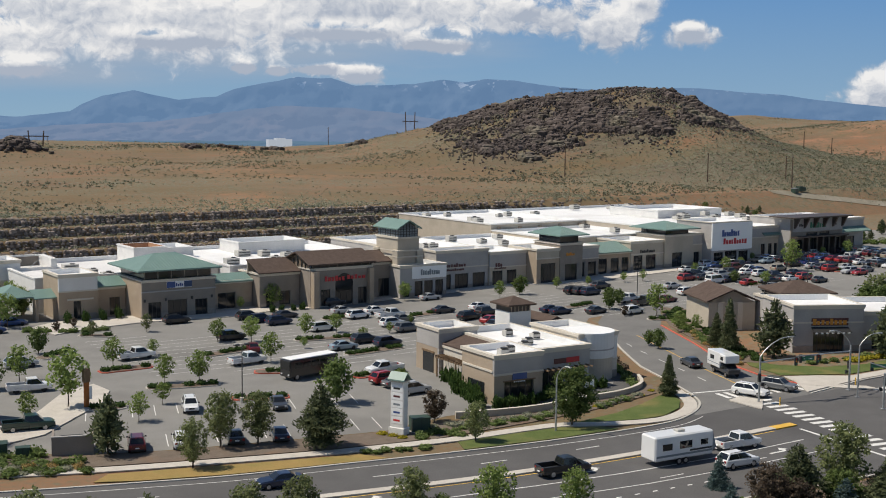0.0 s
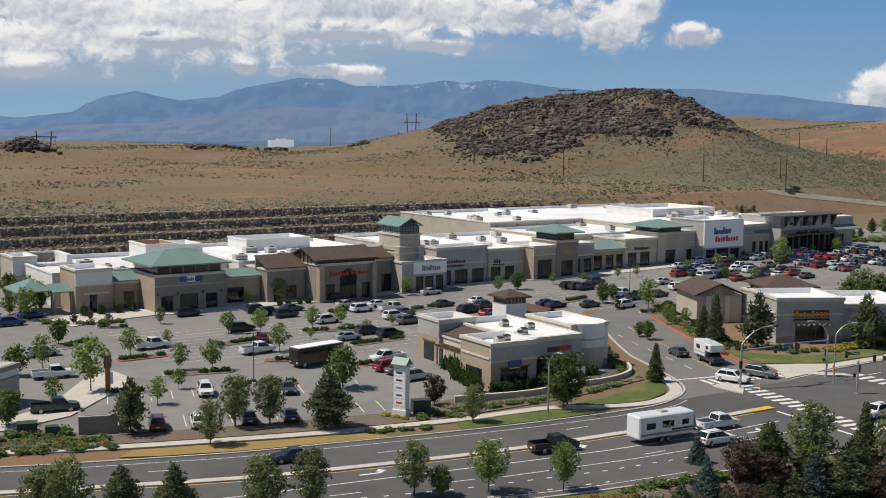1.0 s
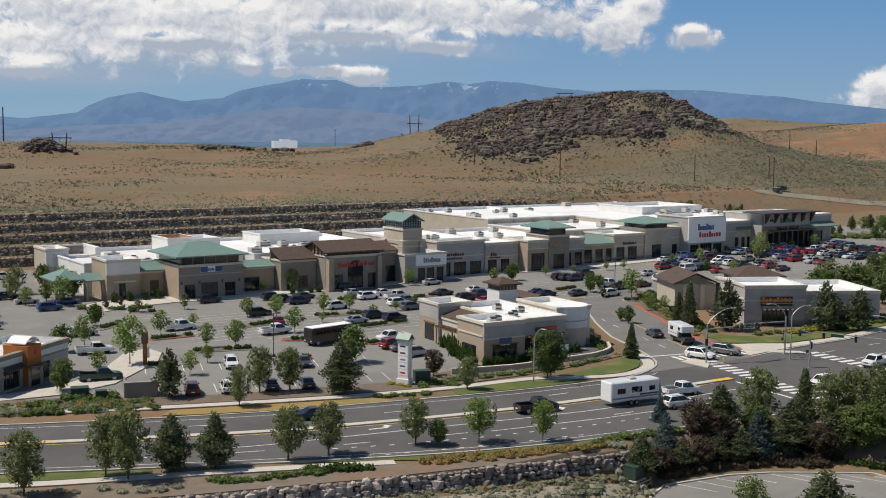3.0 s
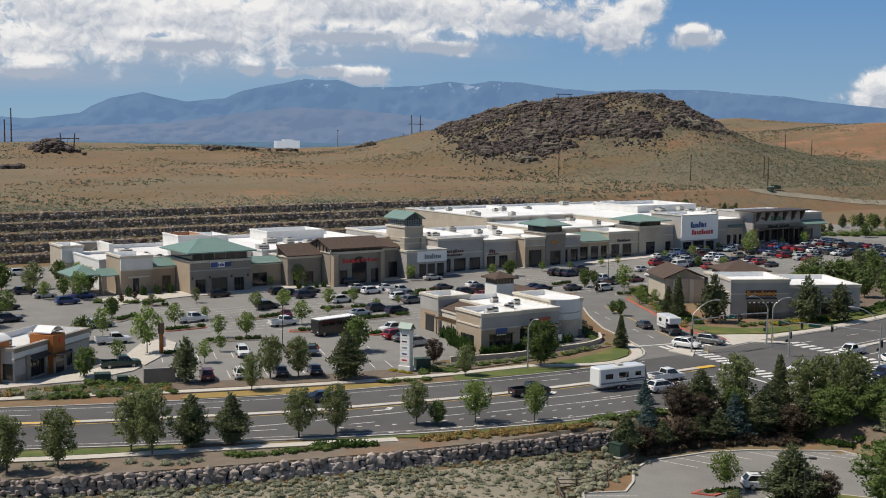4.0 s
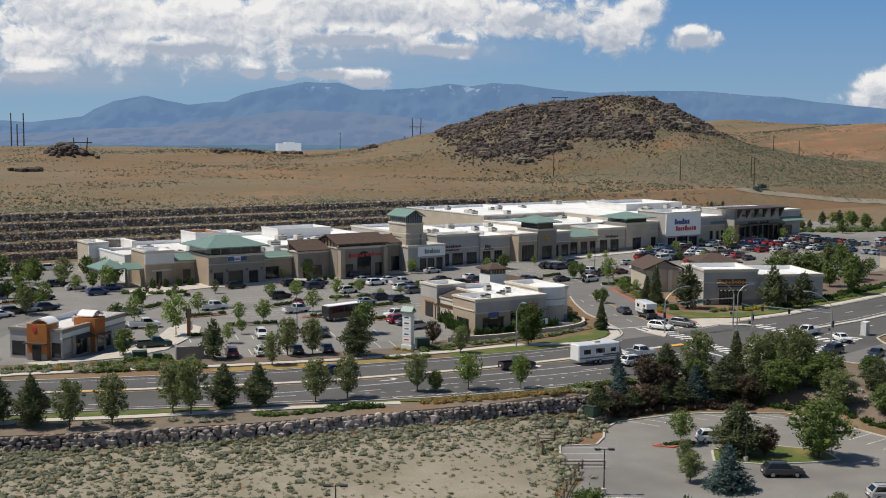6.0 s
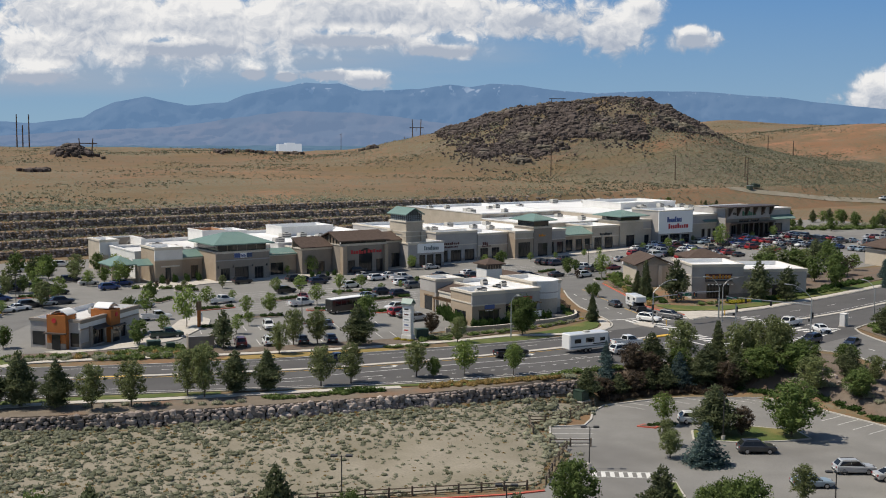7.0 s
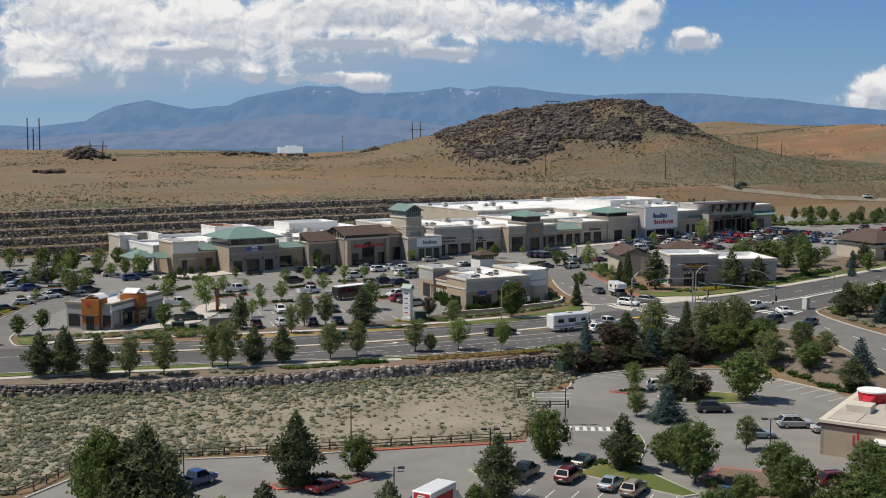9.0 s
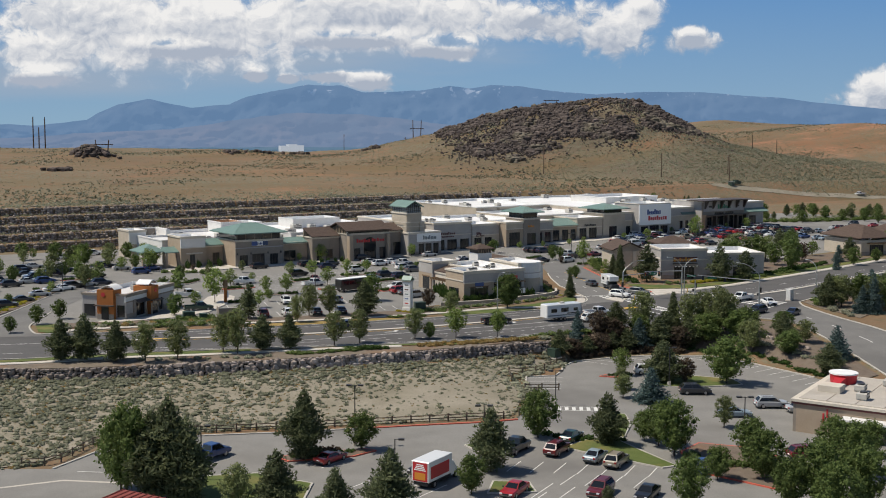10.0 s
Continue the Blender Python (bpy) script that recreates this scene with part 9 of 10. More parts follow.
# dark shuttle bus
b = long_vehicle("bus", "dark brown shuttle bus with a pale roof parked on asphalt", "bus", pose(73.6, 154.4, 0.035, 0, 0, 194))
part("body", box(-4.4, -1.2, 0.45, 4.2, 1.2, 2.9, bevel=0.12), "paint_black", b)
part("roof", box(-4.3, -1.12, 2.9, 4.0, 1.12, 3.05, bevel=0.04), "sign_white", b)
part("windscreen", box(4.15, -1.0, 1.5, 4.23, 1.0, 2.6), "car_glass", b)
for _i in range(5):
    for _s in (-1, 1):
        part("side_window", box(-3.9 + 1.5 * _i, _s * 1.2 - 0.02, 1.7, -2.6 + 1.5 * _i, _s * 1.2 + 0.02, 2.5), "car_glass", b)
for _x in (-2.8, 3.0):
    for _y in (-1.05, 1.05):
        wheel(b, _x, _y, 0.45, 0.28)
for _s in (-0.8, 0.8):
    part("headlight", box(4.18, _s - 0.16, 0.75, 4.24, _s + 0.16, 0.95), "headlamp", b)

# camper on a truck, waiting at the crossing
b = long_vehicle("camper_truck", "white camper cabin on a dark pickup at the crossing", "truck", pose(126.6, 126.6, plateau(127) + 0.04, 0, 0, -108))
part("chassis", box(-2.9, -0.95, 0.55, 2.8, 0.95, 1.0, bevel=0.05), "paint_charcoal", b)
part("hood", box(1.5, -0.95, 1.0, 2.85, 0.95, 1.25, bevel=0.08), "paint_charcoal", b)
part("cab", hull([(0.2, -0.95, 1.0), (1.9, -0.95, 1.2), (1.9, 0.95, 1.2), (0.2, 0.95, 1.0)], [(0.3, -0.8, 1.9), (1.2, -0.8, 1.9), (1.2, 0.8, 1.9), (0.3, 0.8, 1.9)]), "car_glass", b)
part("camper_box", box(-3.6, -1.15, 1.0, 0.25, 1.15, 3.2, bevel=0.08), "paint_white", b, "white camper cabin")
part("overcab", box(0.25, -1.15, 1.95, 2.0, 1.15, 3.15, bevel=0.12), "paint_white", b)
for _s in (-1, 1):
    part("side_window", box(-2.6, _s * 1.15 - 0.02, 2.0, -1.4, _s * 1.15 + 0.02, 2.6), "car_glass", b)
    part("side_window", box(0.6, _s * 1.15 - 0.02, 2.3, 1.4, _s * 1.15 + 0.02, 2.8), "car_glass", b)
    part("stripe", box(-3.4, _s * 1.15 - 0.012, 1.5, 0.2, _s * 1.15 + 0.012, 1.6), "sign_grey", b)
part("rear_door", box(-3.63, -0.4, 1.1, -3.598, 0.4, 2.8), "sign_grey", b)
for _x in (-1.9, 1.9):
    for _y in (-0.85, 0.85):
        wheel(b, _x, _y, 0.4)

# travel trailer and its pickup near the crossing
b = long_vehicle("travel_trailer", "white travel trailer with grey swooshes on the road", "trailer", pose(90.3, 96.9, 0.05, 0, 0, -2))
part("body", box(-4.2, -1.22, 0.6, 3.8, 1.22, 3.25, bevel=0.15), "paint_white", b)
part("nose", hull([(3.75, -1.1, 0.9), (4.5, -0.9, 1.2), (4.5, 0.9, 1.2), (3.75, 1.1, 0.9)], [(3.75, -1.1, 3.1), (4.0, -0.9, 2.8), (4.0, 0.9, 2.8), (3.75, 1.1, 3.1)]), "sign_grey", b)
for _s in (-1, 1):
    for _x, _w, _z0, _z1 in ((-3.2, 1.3, 1.7, 2.4), (-0.9, 1.7, 1.7, 2.5), (2.0, 1.0, 1.8, 2.4)):
        part("side_window", box(_x, _s * 1.22 - 0.02, _z0, _x + _w, _s * 1.22 + 0.02, _z1), "car_glass", b)
    part("stripe", box(-4.0, _s * 1.22 - 0.012, 1.0, 3.6, _s * 1.22 + 0.012, 1.22), "sign_grey", b)
    part("stripe", box(0.5, _s * 1.22 - 0.014, 1.3, 3.6, _s * 1.22 + 0.014, 1.5), "sign_black", b)
part("roof_unit", box(-0.5, -0.4, 3.25, 0.5, 0.4, 3.5, bevel=0.05), "unit_grey", b)
for _x in (-0.9, 0.0):
    for _y in (-1.1, 1.1):
        wheel(b, _x, _y, 0.36)
part("hitch", box(4.4, -0.06, 0.5, 5.6, 0.06, 0.62), "dark_metal", b)

# rental-style box truck in the near lot
b = long_vehicle("box_truck", "white box truck with a red poster panel parked on asphalt", "truck", pose(20.6, 26.8, LOW + 0.035, 0, 0, 28))
part("cargo_box", box(-3.6, -1.15, 0.85, 1.5, 1.15, 3.2, bevel=0.05), "paint_white", b)
part("rear_panel", box(-3.63, -0.95, 0.95, -3.601, 0.95, 3.05), "sign_red", b)
part("rear_picture", box(-3.645, -0.7, 1.1, -3.631, 0.7, 1.9), "sign_orange", b)
letters_bm = bmesh.new()
for _k in range(4):
    bx(letters_bm, -3.645, -0.75 + 0.1 * _k, 2.15 + 0.2 * _k, -3.631, 0.75 - 0.1 * _k, 2.27 + 0.2 * _k)
part("rear_lines", letters_bm, "sign_white", b)
for _s in (-1, 1):
    part("side_panel", box(-3.2, _s * 1.15 - 0.012, 1.2, 0.8, _s * 1.15 + 0.012, 2.6), "sign_red", b)
part("cab", hull([(1.6, -0.95, 0.5), (3.4, -0.9, 0.5), (3.4, 0.9, 0.5), (1.6, 0.95, 0.5)], [(1.6, -0.9, 2.1), (2.3, -0.85, 2.1), (2.3, 0.85, 2.1), (1.6, 0.9, 2.1)]), "paint_white", b)
part("chassis", box(-3.5, -0.9, 0.45, 3.2, 0.9, 0.84), "trim_black", b)
for _x in (-2.2, 2.6):
    for _y in (-0.95, 0.95):
        wheel(b, _x, _y, 0.4, 0.28)

# trolley shelter in the lot
b = thing("trolley_corral", pose(58.5, 139.6, 0.03, 0, 0, -15), "steel shopping trolley corral in the parking lot", "trolley corral")
for _y in (-1.0, 1.0):
    part("rail", cyl(bmesh.new(), (-1.6, _y, 1.0), (1.6, _y, 1.0), 0.03, n=6), "galvanised", b)
    part("rail", cyl(bmesh.new(), (-1.6, _y, 0.5), (1.6, _y, 0.5), 0.03, n=6), "galvanised", b)
    for _x in (-1.6, 0, 1.6):
        part("post", cyl(bmesh.new(), (_x, _y, 0), (_x, _y, 1.0), 0.03, n=6), "galvanised", b)

# ---- street furniture ----
def lamp_post(x, y, h, heads=2, heading=30, z=None, label="dark metal parking lot lamp post"):
    g = thing("lamp_post", pose(x, y, paved_z(x, y) if z is None else z, 0, 0, heading), label, "lamp post", "lamp posts")
    part("footing", cyl(bmesh.new(), (0, 0, -0.05), (0, 0, 0.75), 0.28, n=14), "concrete", g)
    part("pole", cyl(bmesh.new(), (0, 0, 0.75), (0, 0, h), 0.08, 0.06, 8), "dark_metal", g)
    for k in range(heads):
        s = 1 if k == 0 else -1
        part("arm", cyl(bmesh.new(), (0, 0, h - 0.1), (s * 0.5, 0, h - 0.05), 0.035, n=6), "dark_metal", g)
        part("lamp_head", box(s * 0.4, -0.22, h - 0.14, s * 1.1, 0.22, h + 0.06, bevel=0.03), "dark_metal", g)
    return g


for _x, _y, _h, _n in ((59.4, 143.8, 7.6, 2), (154, 178, 7.6, 2), (206, 182, 7.6, 2), (16, 186, 7.6, 2)):
    lamp_post(_x, _y, _h, _n, 4)
for _x, _y, _h, _n in ((19.4, 45.2, 7.9, 2), (15.9, 28.2, 5.3, 1), (54.8, 50.5, 5.2, 2), (31.0, 33.0, 6.4, 2), (-2.5, 40.5, 6.5, 1), (78, 52, 6.2, 1), (62, 20, 6.5, 2)):
    lamp_post(_x, _y, _h, _n, -30)


def street_light(x, y, h, reach, heading, z=None):
    g = thing("street_light", pose(x, y, plateau(x) if z is None else z, 0, 0, heading), "galvanised street light with a curved arm", "street light", "street lights")
    part("pole", cyl(bmesh.new(), (0, 0, 0), (0, 0, h * 0.8), 0.12, 0.09, 10), "galvanised", g)
    bm = bmesh.new()
    prev = Vector((0, 0, h * 0.8))
    for k in range(1, 7):
        a = k / 6
        q = Vector((reach * a ** 1.3, 0, h * (0.8 + 0.2 * math.sin(a * math.pi / 2))))
        cyl(bm, prev, q, 0.06, n=7)
        prev = q
    part("arm", bm, "galvanised", g)
    part("lamp_head", box(reach - 0.2, -0.16, h - 0.1, reach + 0.6, 0.16, h + 0.05, bevel=0.03), "galvanised", g)
    part("base_plate", box(-0.25, -0.25, 0, 0.25, 0.25, 0.08), "galvanised", g)
    return g


def traffic_signal(x, y, h, arm, heading, lamp=True, heads=(0.55, 0.9), sign=0.75):
    """A mast with a long level arm, signal heads and a street name plate."""
    g = thing("traffic_signal", pose(x, y, plateau(x), 0, 0, heading), "galvanised traffic signal mast with a long arm and signal heads", "traffic light", "traffic signals at the crossing")
    part("mast", cyl(bmesh.new(), (0, 0, 0), (0, 0, h * 0.72), 0.15, 0.12, 10), "galvanised", g)
    part("mast_arm", cyl(bmesh.new(), (0, 0, 5.4), (arm, 0, 6.0), 0.11, 0.06, 8), "galvanised", g)
    if lamp:
        bm = bmesh.new()
        prev = Vector((0, 0, h * 0.72))
        for k in range(1, 7):
            a = k / 6
            q = Vector((4.2 * a ** 1.2, 0, h * (0.72 + 0.28 * math.sin(a * math.pi / 2))))
            cyl(bm, prev, q, 0.06, n=7)
            prev = q
        part("lamp_arm", bm, "galvanised", g)
        part("lamp_head", box(4.0, -0.16, h - 0.1, 4.9, 0.16, h + 0.06, bevel=0.03), "galvanised", g)
    spots = [(arm * k, 5.4 + 0.6 * k) for k in heads]
    for px_, pz in spots:
        hd = part("signal_head", box(px_ - 0.2, -0.32, pz - 0.95, px_ + 0.2, -0.08, pz + 0.15, bevel=0.03), "trim_black", g)
        for k, c in enumerate(("taillamp", "sign_orange", "sign_green")):
            part("lens", cyl(bmesh.new(), (px_, -0.33, pz - 0.06 - 0.33 * k), (px_, -0.315, pz - 0.06 - 0.33 * k), 0.12, n=12), c, hd)
    hd = part("signal_head", box(-0.42, -0.45, 2.9, -0.02, -0.15, 4.0, bevel=0.03), "trim_black", g)
    part("walk_signal", box(0.14, -0.4, 2.3, 0.5, -0.15, 2.75), "trim_black", g)
    pl = part("street_name_plate", box(arm * sign - 0.95, -0.1, 5.35, arm * sign + 0.95, -0.06, 5.8), "sign_green", g)
    part("name_bar", box(arm * sign - 0.7, -0.112, 5.52, arm * sign + 0.6, -0.101, 5.64), "sign_white", pl)
    part("base_plate", box(-0.3, -0.3, 0, 0.3, 0.3, 0.1), "galvanised", g)
    return g


traffic_signal(117.9, 111.8, 8.6, 9.5, -14)
traffic_signal(134.0, 110.8, 8.6, 12.0, 186)
traffic_signal(135.6, 89.0, 9.0, 13.0, 128)
traffic_signal(129.2, 101.4, 6.4, 2.0, 150, lamp=False, heads=(0.8,), sign=0.4)
street_light(131.6, 107.4, 8.6, 2.6, -20)
street_light(86.0, 113.0, 8.0, 1.6, -80)
street_light(152, 88.4, 8.6, 2.6, 90)
street_light(-30, 115.4, 8.0, 1.8, 60)
for _x, _y in ((136.8, 112.0), (119.0, 109.2)):
    g = thing("bollard", pose(_x, _y, plateau(_x) + 0.15), "yellow steel bollard at the crossing", "bollard", "bollards")
    part("post", cyl(bmesh.new(), (0, 0, 0), (0, 0, 1.0), 0.09, n=10), "yellow_paint", g)
    part("cap", cyl(bmesh.new(), (0, 0, 1.0), (0, 0, 1.04), 0.1, 0.05, n=10), "yellow_paint", g)

# pylon sign
g = thing("pylon_sign", pose(69.4, 120.8, 0.1, 0, 0, -62) @ Matrix.Diagonal((0.8, 0.85, 1.0, 1)), "white shopping-centre pylon sign with a small green roof", "sign")
part("base", box(-1.3, -0.75, 0, 1.3, 0.75, 0.8, bevel=0.04), "white_stucco", g)
part("shaft", box(-1.1, -0.55, 0.8, 1.1, 0.55, 6.1, bevel=0.03), "white_stucco", g)
for _k in range(5):
    for _s in (-1, 1):
        p = part("tenant_panel", box(-0.95, _s * 0.55 - 0.03, 1.3 + 0.93 * _k, 0.95, _s * 0.55 + 0.03, 2.08 + 0.93 * _k), "sign_white", g)
        part("panel_bar", box(-0.6, _s * 0.585 - 0.006, 1.55 + 0.93 * _k, 0.5, _s * 0.585 + 0.006, 1.78 + 0.93 * _k), ("sign_red", "sign_blue", "sign_grey", "sign_maroon", "sign_black")[_k], p)
part("cornice", box(-1.25, -0.7, 6.1, 1.25, 0.7, 6.3), "cream_stucco", g)
part("roof", gable_roof(-1.4, 1.4, -0.9, 0.9, 6.3, 0.8, along="x", thick=0.15), "green_metal", g)

# screen walls, boxes, totem
g = thing("bin_enclosure", pose(32.6, 130.2, 0, 0, 0, -14), "grey block bin enclosure beside the parking lot", "enclosure")
part("wall", box(0, 0, 0, 4.3, 0.25, 2.1), "taupe_stucco", g)
part("wall", box(0, 0.25, 0, 0.25, 3.8, 2.1), "taupe_stucco", g)
part("wall", box(4.05, 0.25, 0, 4.3, 3.8, 2.1), "taupe_stucco", g)
part("coping", box(-0.05, -0.05, 2.1, 4.35, 0.3, 2.2), "grey_stucco", g)
part("bin", box(0.9, 0.9, 0.05, 3.2, 2.6, 1.4, bevel=0.05), "olive_metal", g)
part("bin_lid", hull([(0.9, 0.9, 1.4), (3.2, 0.9, 1.4), (3.2, 2.6, 1.4), (0.9, 2.6, 1.4)], [(0.9, 0.95, 1.5), (3.2, 0.95, 1.5), (3.2, 2.6, 1.7), (0.9, 2.6, 1.7)]), "trim_black", g)


def cabinet(x, y, heading, w, d, h, mat="olive_metal", label="dark green utility cabinet"):
    g = thing("utility_cabinet", pose(x, y, ground_z(x, y), 0, 0, heading), label, "utility cabinet", "utility cabinets")
    part("pad", box(-w / 2 - 0.15, -d / 2 - 0.15, -0.05, w / 2 + 0.15, d / 2 + 0.15, 0.12), "concrete", g)
    part("body", box(-w / 2, -d / 2, 0.12, w / 2, d / 2, h, bevel=0.03), mat, g)
    part("lid", box(-w / 2 - 0.04, -d / 2 - 0.04, h, w / 2 + 0.04, d / 2 + 0.04, h + 0.06), mat, g)
    part("door_seam", box(-0.015, -d / 2 - 0.012, 0.25, 0.015, -d / 2 - 0.001, h - 0.1), "trim_black", g)


cabinet(73.9, 76.9, 20, 1.9, 1.6, 1.6)
cabinet(27.6, 133.2, -12, 2.2, 1.6, 1.5)
cabinet(72.2, 120.9, -12, 2.2, 1.5, 1.7)
cabinet(29.9, 131.4, -12, 1.4, 1.0, 1.2)
cabinet(147.5, 91.6, 20, 1.8, 1.0, 2.4, "white_stucco", "white monument sign block at the corner")
g = thing("totem", pose(41.5, 150.3, 0.1, 0, 0, 20), "tall orange and brown totem board beside the restaurant", "sign")
part("post", box(-0.3, -0.2, 0, 0.3, 0.2, 4.4, bevel=0.04), "orange_stucco", g)
part("head", box(-0.45, -0.25, 3.2, 0.45, 0.25, 4.9, bevel=0.04), "wood", g)
part("board", box(0.3, -0.1, 1.0, 0.75, 0.1, 2.6), "sign_white", g)
g = thing("menu_board", pose(101, 125.9, 0.1, 0, 0, 10), "dark drive-through menu board with two white panels", "sign")
part("post", cyl(bmesh.new(), (0, 0, 0), (0, 0, 1.0), 0.08, n=8), "dark_metal", g)
part("frame", box(-1.1, -0.1, 0.8, 1.1, 0.1, 2.3, bevel=0.02), "dark_metal", g)
for _x in (-0.55, 0.55):
    part("panel", box(_x - 0.42, -0.125, 0.95, _x + 0.42, -0.101, 2.1), "sign_white", g)
LOWWALL = smooth_line([(79, 123.9), (83.6, 122.9), (90.1, 122.2), (98.3, 123.2), (105.4, 123.9), (110.6, 126.4), (113.6, 130.6)])
drape("retaining_wall", ribbon(LOWWALL, 0.35), 0.0, "beige_stucco", "low curved beige retaining wall", "wall", thick=0.75, cuts=())
drape("retaining_coping", ribbon(LOWWALL, 0.45), 0.753, "cream_stucco", "pale coping of the low wall", "wall", thick=0.08, cuts=())
drape("drive_lane", ribbon(smooth_line([(86, 125.4), (92, 124.4), (99, 125.2), (106, 126.6), (110.5, 129.5), (112.8, 134), (117, 141)]), 3.4), 0.045, "road_asphalt", "asphalt drive-through lane", "road", cuts=())


# power lines on the slope
def utility_pole(x, y, h, arms=1, z=None, label="weathered wooden power pole on the slope"):
    g = thing("utility_pole", pose(x, y, (ground_z(x, y) if z is None else z) - 0.2, 0, 0, 30), label, "power pole", "power poles")
    part("pole", cyl(bmesh.new(), (0, 0, 0), (0, 0, h), 0.28, 0.18, 8), "pole_wood", g)
    for k in range(arms):
        part("crossarm", box(-1.3, -0.09, h - 0.9 - 1.4 * k, 1.3, 0.09, h - 0.68 - 1.4 * k), "pole_wood", g)
        for s in (-1.1, 0.5, 1.1):
            part("insulator", cyl(bmesh.new(), (s, 0, h - 0.68 - 1.4 * k), (s, 0, h - 0.4 - 1.4 * k), 0.07, n=6), "unit_grey", g)
    return g


for _x, _y, _h in ((347, 360, 12), (366.6, 333.1, 14.0), (297, 390, 13.5), (276, 426, 9), (388, 356, 10), (470, 420, 9), (486, 416, 9)):
    utility_pole(_x, _y, _h)


def h_frame(x, y, h, z=None, wide=7.0, posts=2):
    g = thing("transmission_frame", pose(x, y, (ground_z(x, y) if z is None else z) - 0.3, 0, 0, -32), "tall wooden H-frame transmission structure", "power pole", "transmission frames")
    for k in range(posts):
        s = (k - (posts - 1) / 2) * wide / max(1, posts - 1)
        part("pole", cyl(bmesh.new(), (s, 0, 0), (s * 1.25, 0, h), 0.42, 0.28, 8), "pole_wood", g)
    part("crossarm", box(-wide * 1.0, -0.2, h * 0.68, wide * 1.0, 0.2, h * 0.68 + 0.5), "pole_wood", g)
    for s in (-1, 0, 1):
        part("insulator_string", cyl(bmesh.new(), (s * wide * 0.92, 0, h * 0.68), (s * wide * 0.92, 0, h * 0.68 - 2.0), 0.12, n=6), "unit_grey", g)


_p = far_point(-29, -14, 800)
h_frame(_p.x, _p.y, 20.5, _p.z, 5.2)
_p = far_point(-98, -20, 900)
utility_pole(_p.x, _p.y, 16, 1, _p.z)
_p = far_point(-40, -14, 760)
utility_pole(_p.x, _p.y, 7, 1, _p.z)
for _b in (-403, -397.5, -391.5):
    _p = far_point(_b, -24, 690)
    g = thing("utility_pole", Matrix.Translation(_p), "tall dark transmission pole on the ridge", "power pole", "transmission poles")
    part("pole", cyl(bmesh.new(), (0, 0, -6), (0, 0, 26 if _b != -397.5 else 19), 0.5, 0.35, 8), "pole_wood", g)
g = thing("summit_frame", pose(374, 490, field_z(374, 490) - 0.4, 0, 0, -32), "small wooden frame on the knoll", "frame")
for _s in (-3.2, 3.2):
    part("post", cyl(bmesh.new(), (_s, 0, 0), (_s, 0, 4.4), 0.18, n=8), "pole_wood", g)
part("crossbeam", box(-4.6, -0.18, 4.0, 4.6, 0.18, 4.4), "pole_wood", g)
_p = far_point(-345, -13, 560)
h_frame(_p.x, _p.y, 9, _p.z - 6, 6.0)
g = thing("transformer", pose(369.5, 331.2, ground_z(369.5, 331.2)), "dark green transformer boxes on the slope", "transformer")
part("tank", box(-1.6, -1, 0, 0.6, 1, 1.9, bevel=0.05), "olive_metal", g)
part("cabinet", box(0.8, -0.8, 0, 2.4, 0.8, 1.5, bevel=0.05), "olive_metal", g)


# ---- split-rail fences ----
def rail_fence(pts, label="weathered split-rail wooden fence", z=None):
    g = thing("fence", pose(pts[0][0], pts[0][1], 0), label, "fence", "wooden fences")
    o = Vector((pts[0][0], pts[0][1]))
    posts = [p[0] for p in dashes(pts, 0.02, 2.6)]
    last = None
    for p in posts:
        h = ground_z(p.x, p.y) if z is None else z
        q = Vector((p.x - o.x, p.y - o.y, h))
        part("post", box(q.x - 0.08, q.y - 0.08, h - 0.1, q.x + 0.08, q.y + 0.08, h + 1.15), "fence_wood", g)
        if last is not None:
            for k in (0.5, 0.95):
                part("rail", cyl(bmesh.new(), last + Vector((0, 0, k)), q + Vector((0, 0, k)), 0.065, n=6), "fence_wood", g)
        last = q
    return g


rail_fence([(-19, 56.8), (-15.5, 55.4), (-11.7, 59.4), (-8.2, 63.4), (-5.5, 62.6)])
rail_fence([(-1, 62.6), (4.3, 61.3), (14.6, 57.4), (25.3, 53.9), (40.3, 48.8), (45, 46.9)])
rail_fence([(46.5, 47.8), (52, 53.6), (57, 58.2), (59.5, 60.4)])
rail_fence([(60.6, 71.2), (66.5, 71.0), (69.5, 72.6), (73, 74.8), (77.5, 76.2)])
rail_fence([(57.6, 66.0), (60.6, 71.2)])
rail_fence([(56.6, 60.9), (61.6, 58.0)])
g = thing("wire_fence", pose(-24, 40, LOW, 0, 0, -38), "low wire fence with steel posts", "fence")
for _i in range(7):
    part("post", cyl(bmesh.new(), (2.4 * _i, 0, 0), (2.4 * _i, 0, 1.1), 0.03, n=6), "dark_metal", g)
for _z in (0.4, 0.75, 1.08):
    part("rail", cyl(bmesh.new(), (0, 0, _z), (14.4, 0, _z), 0.02, n=5), "dark_metal", g)

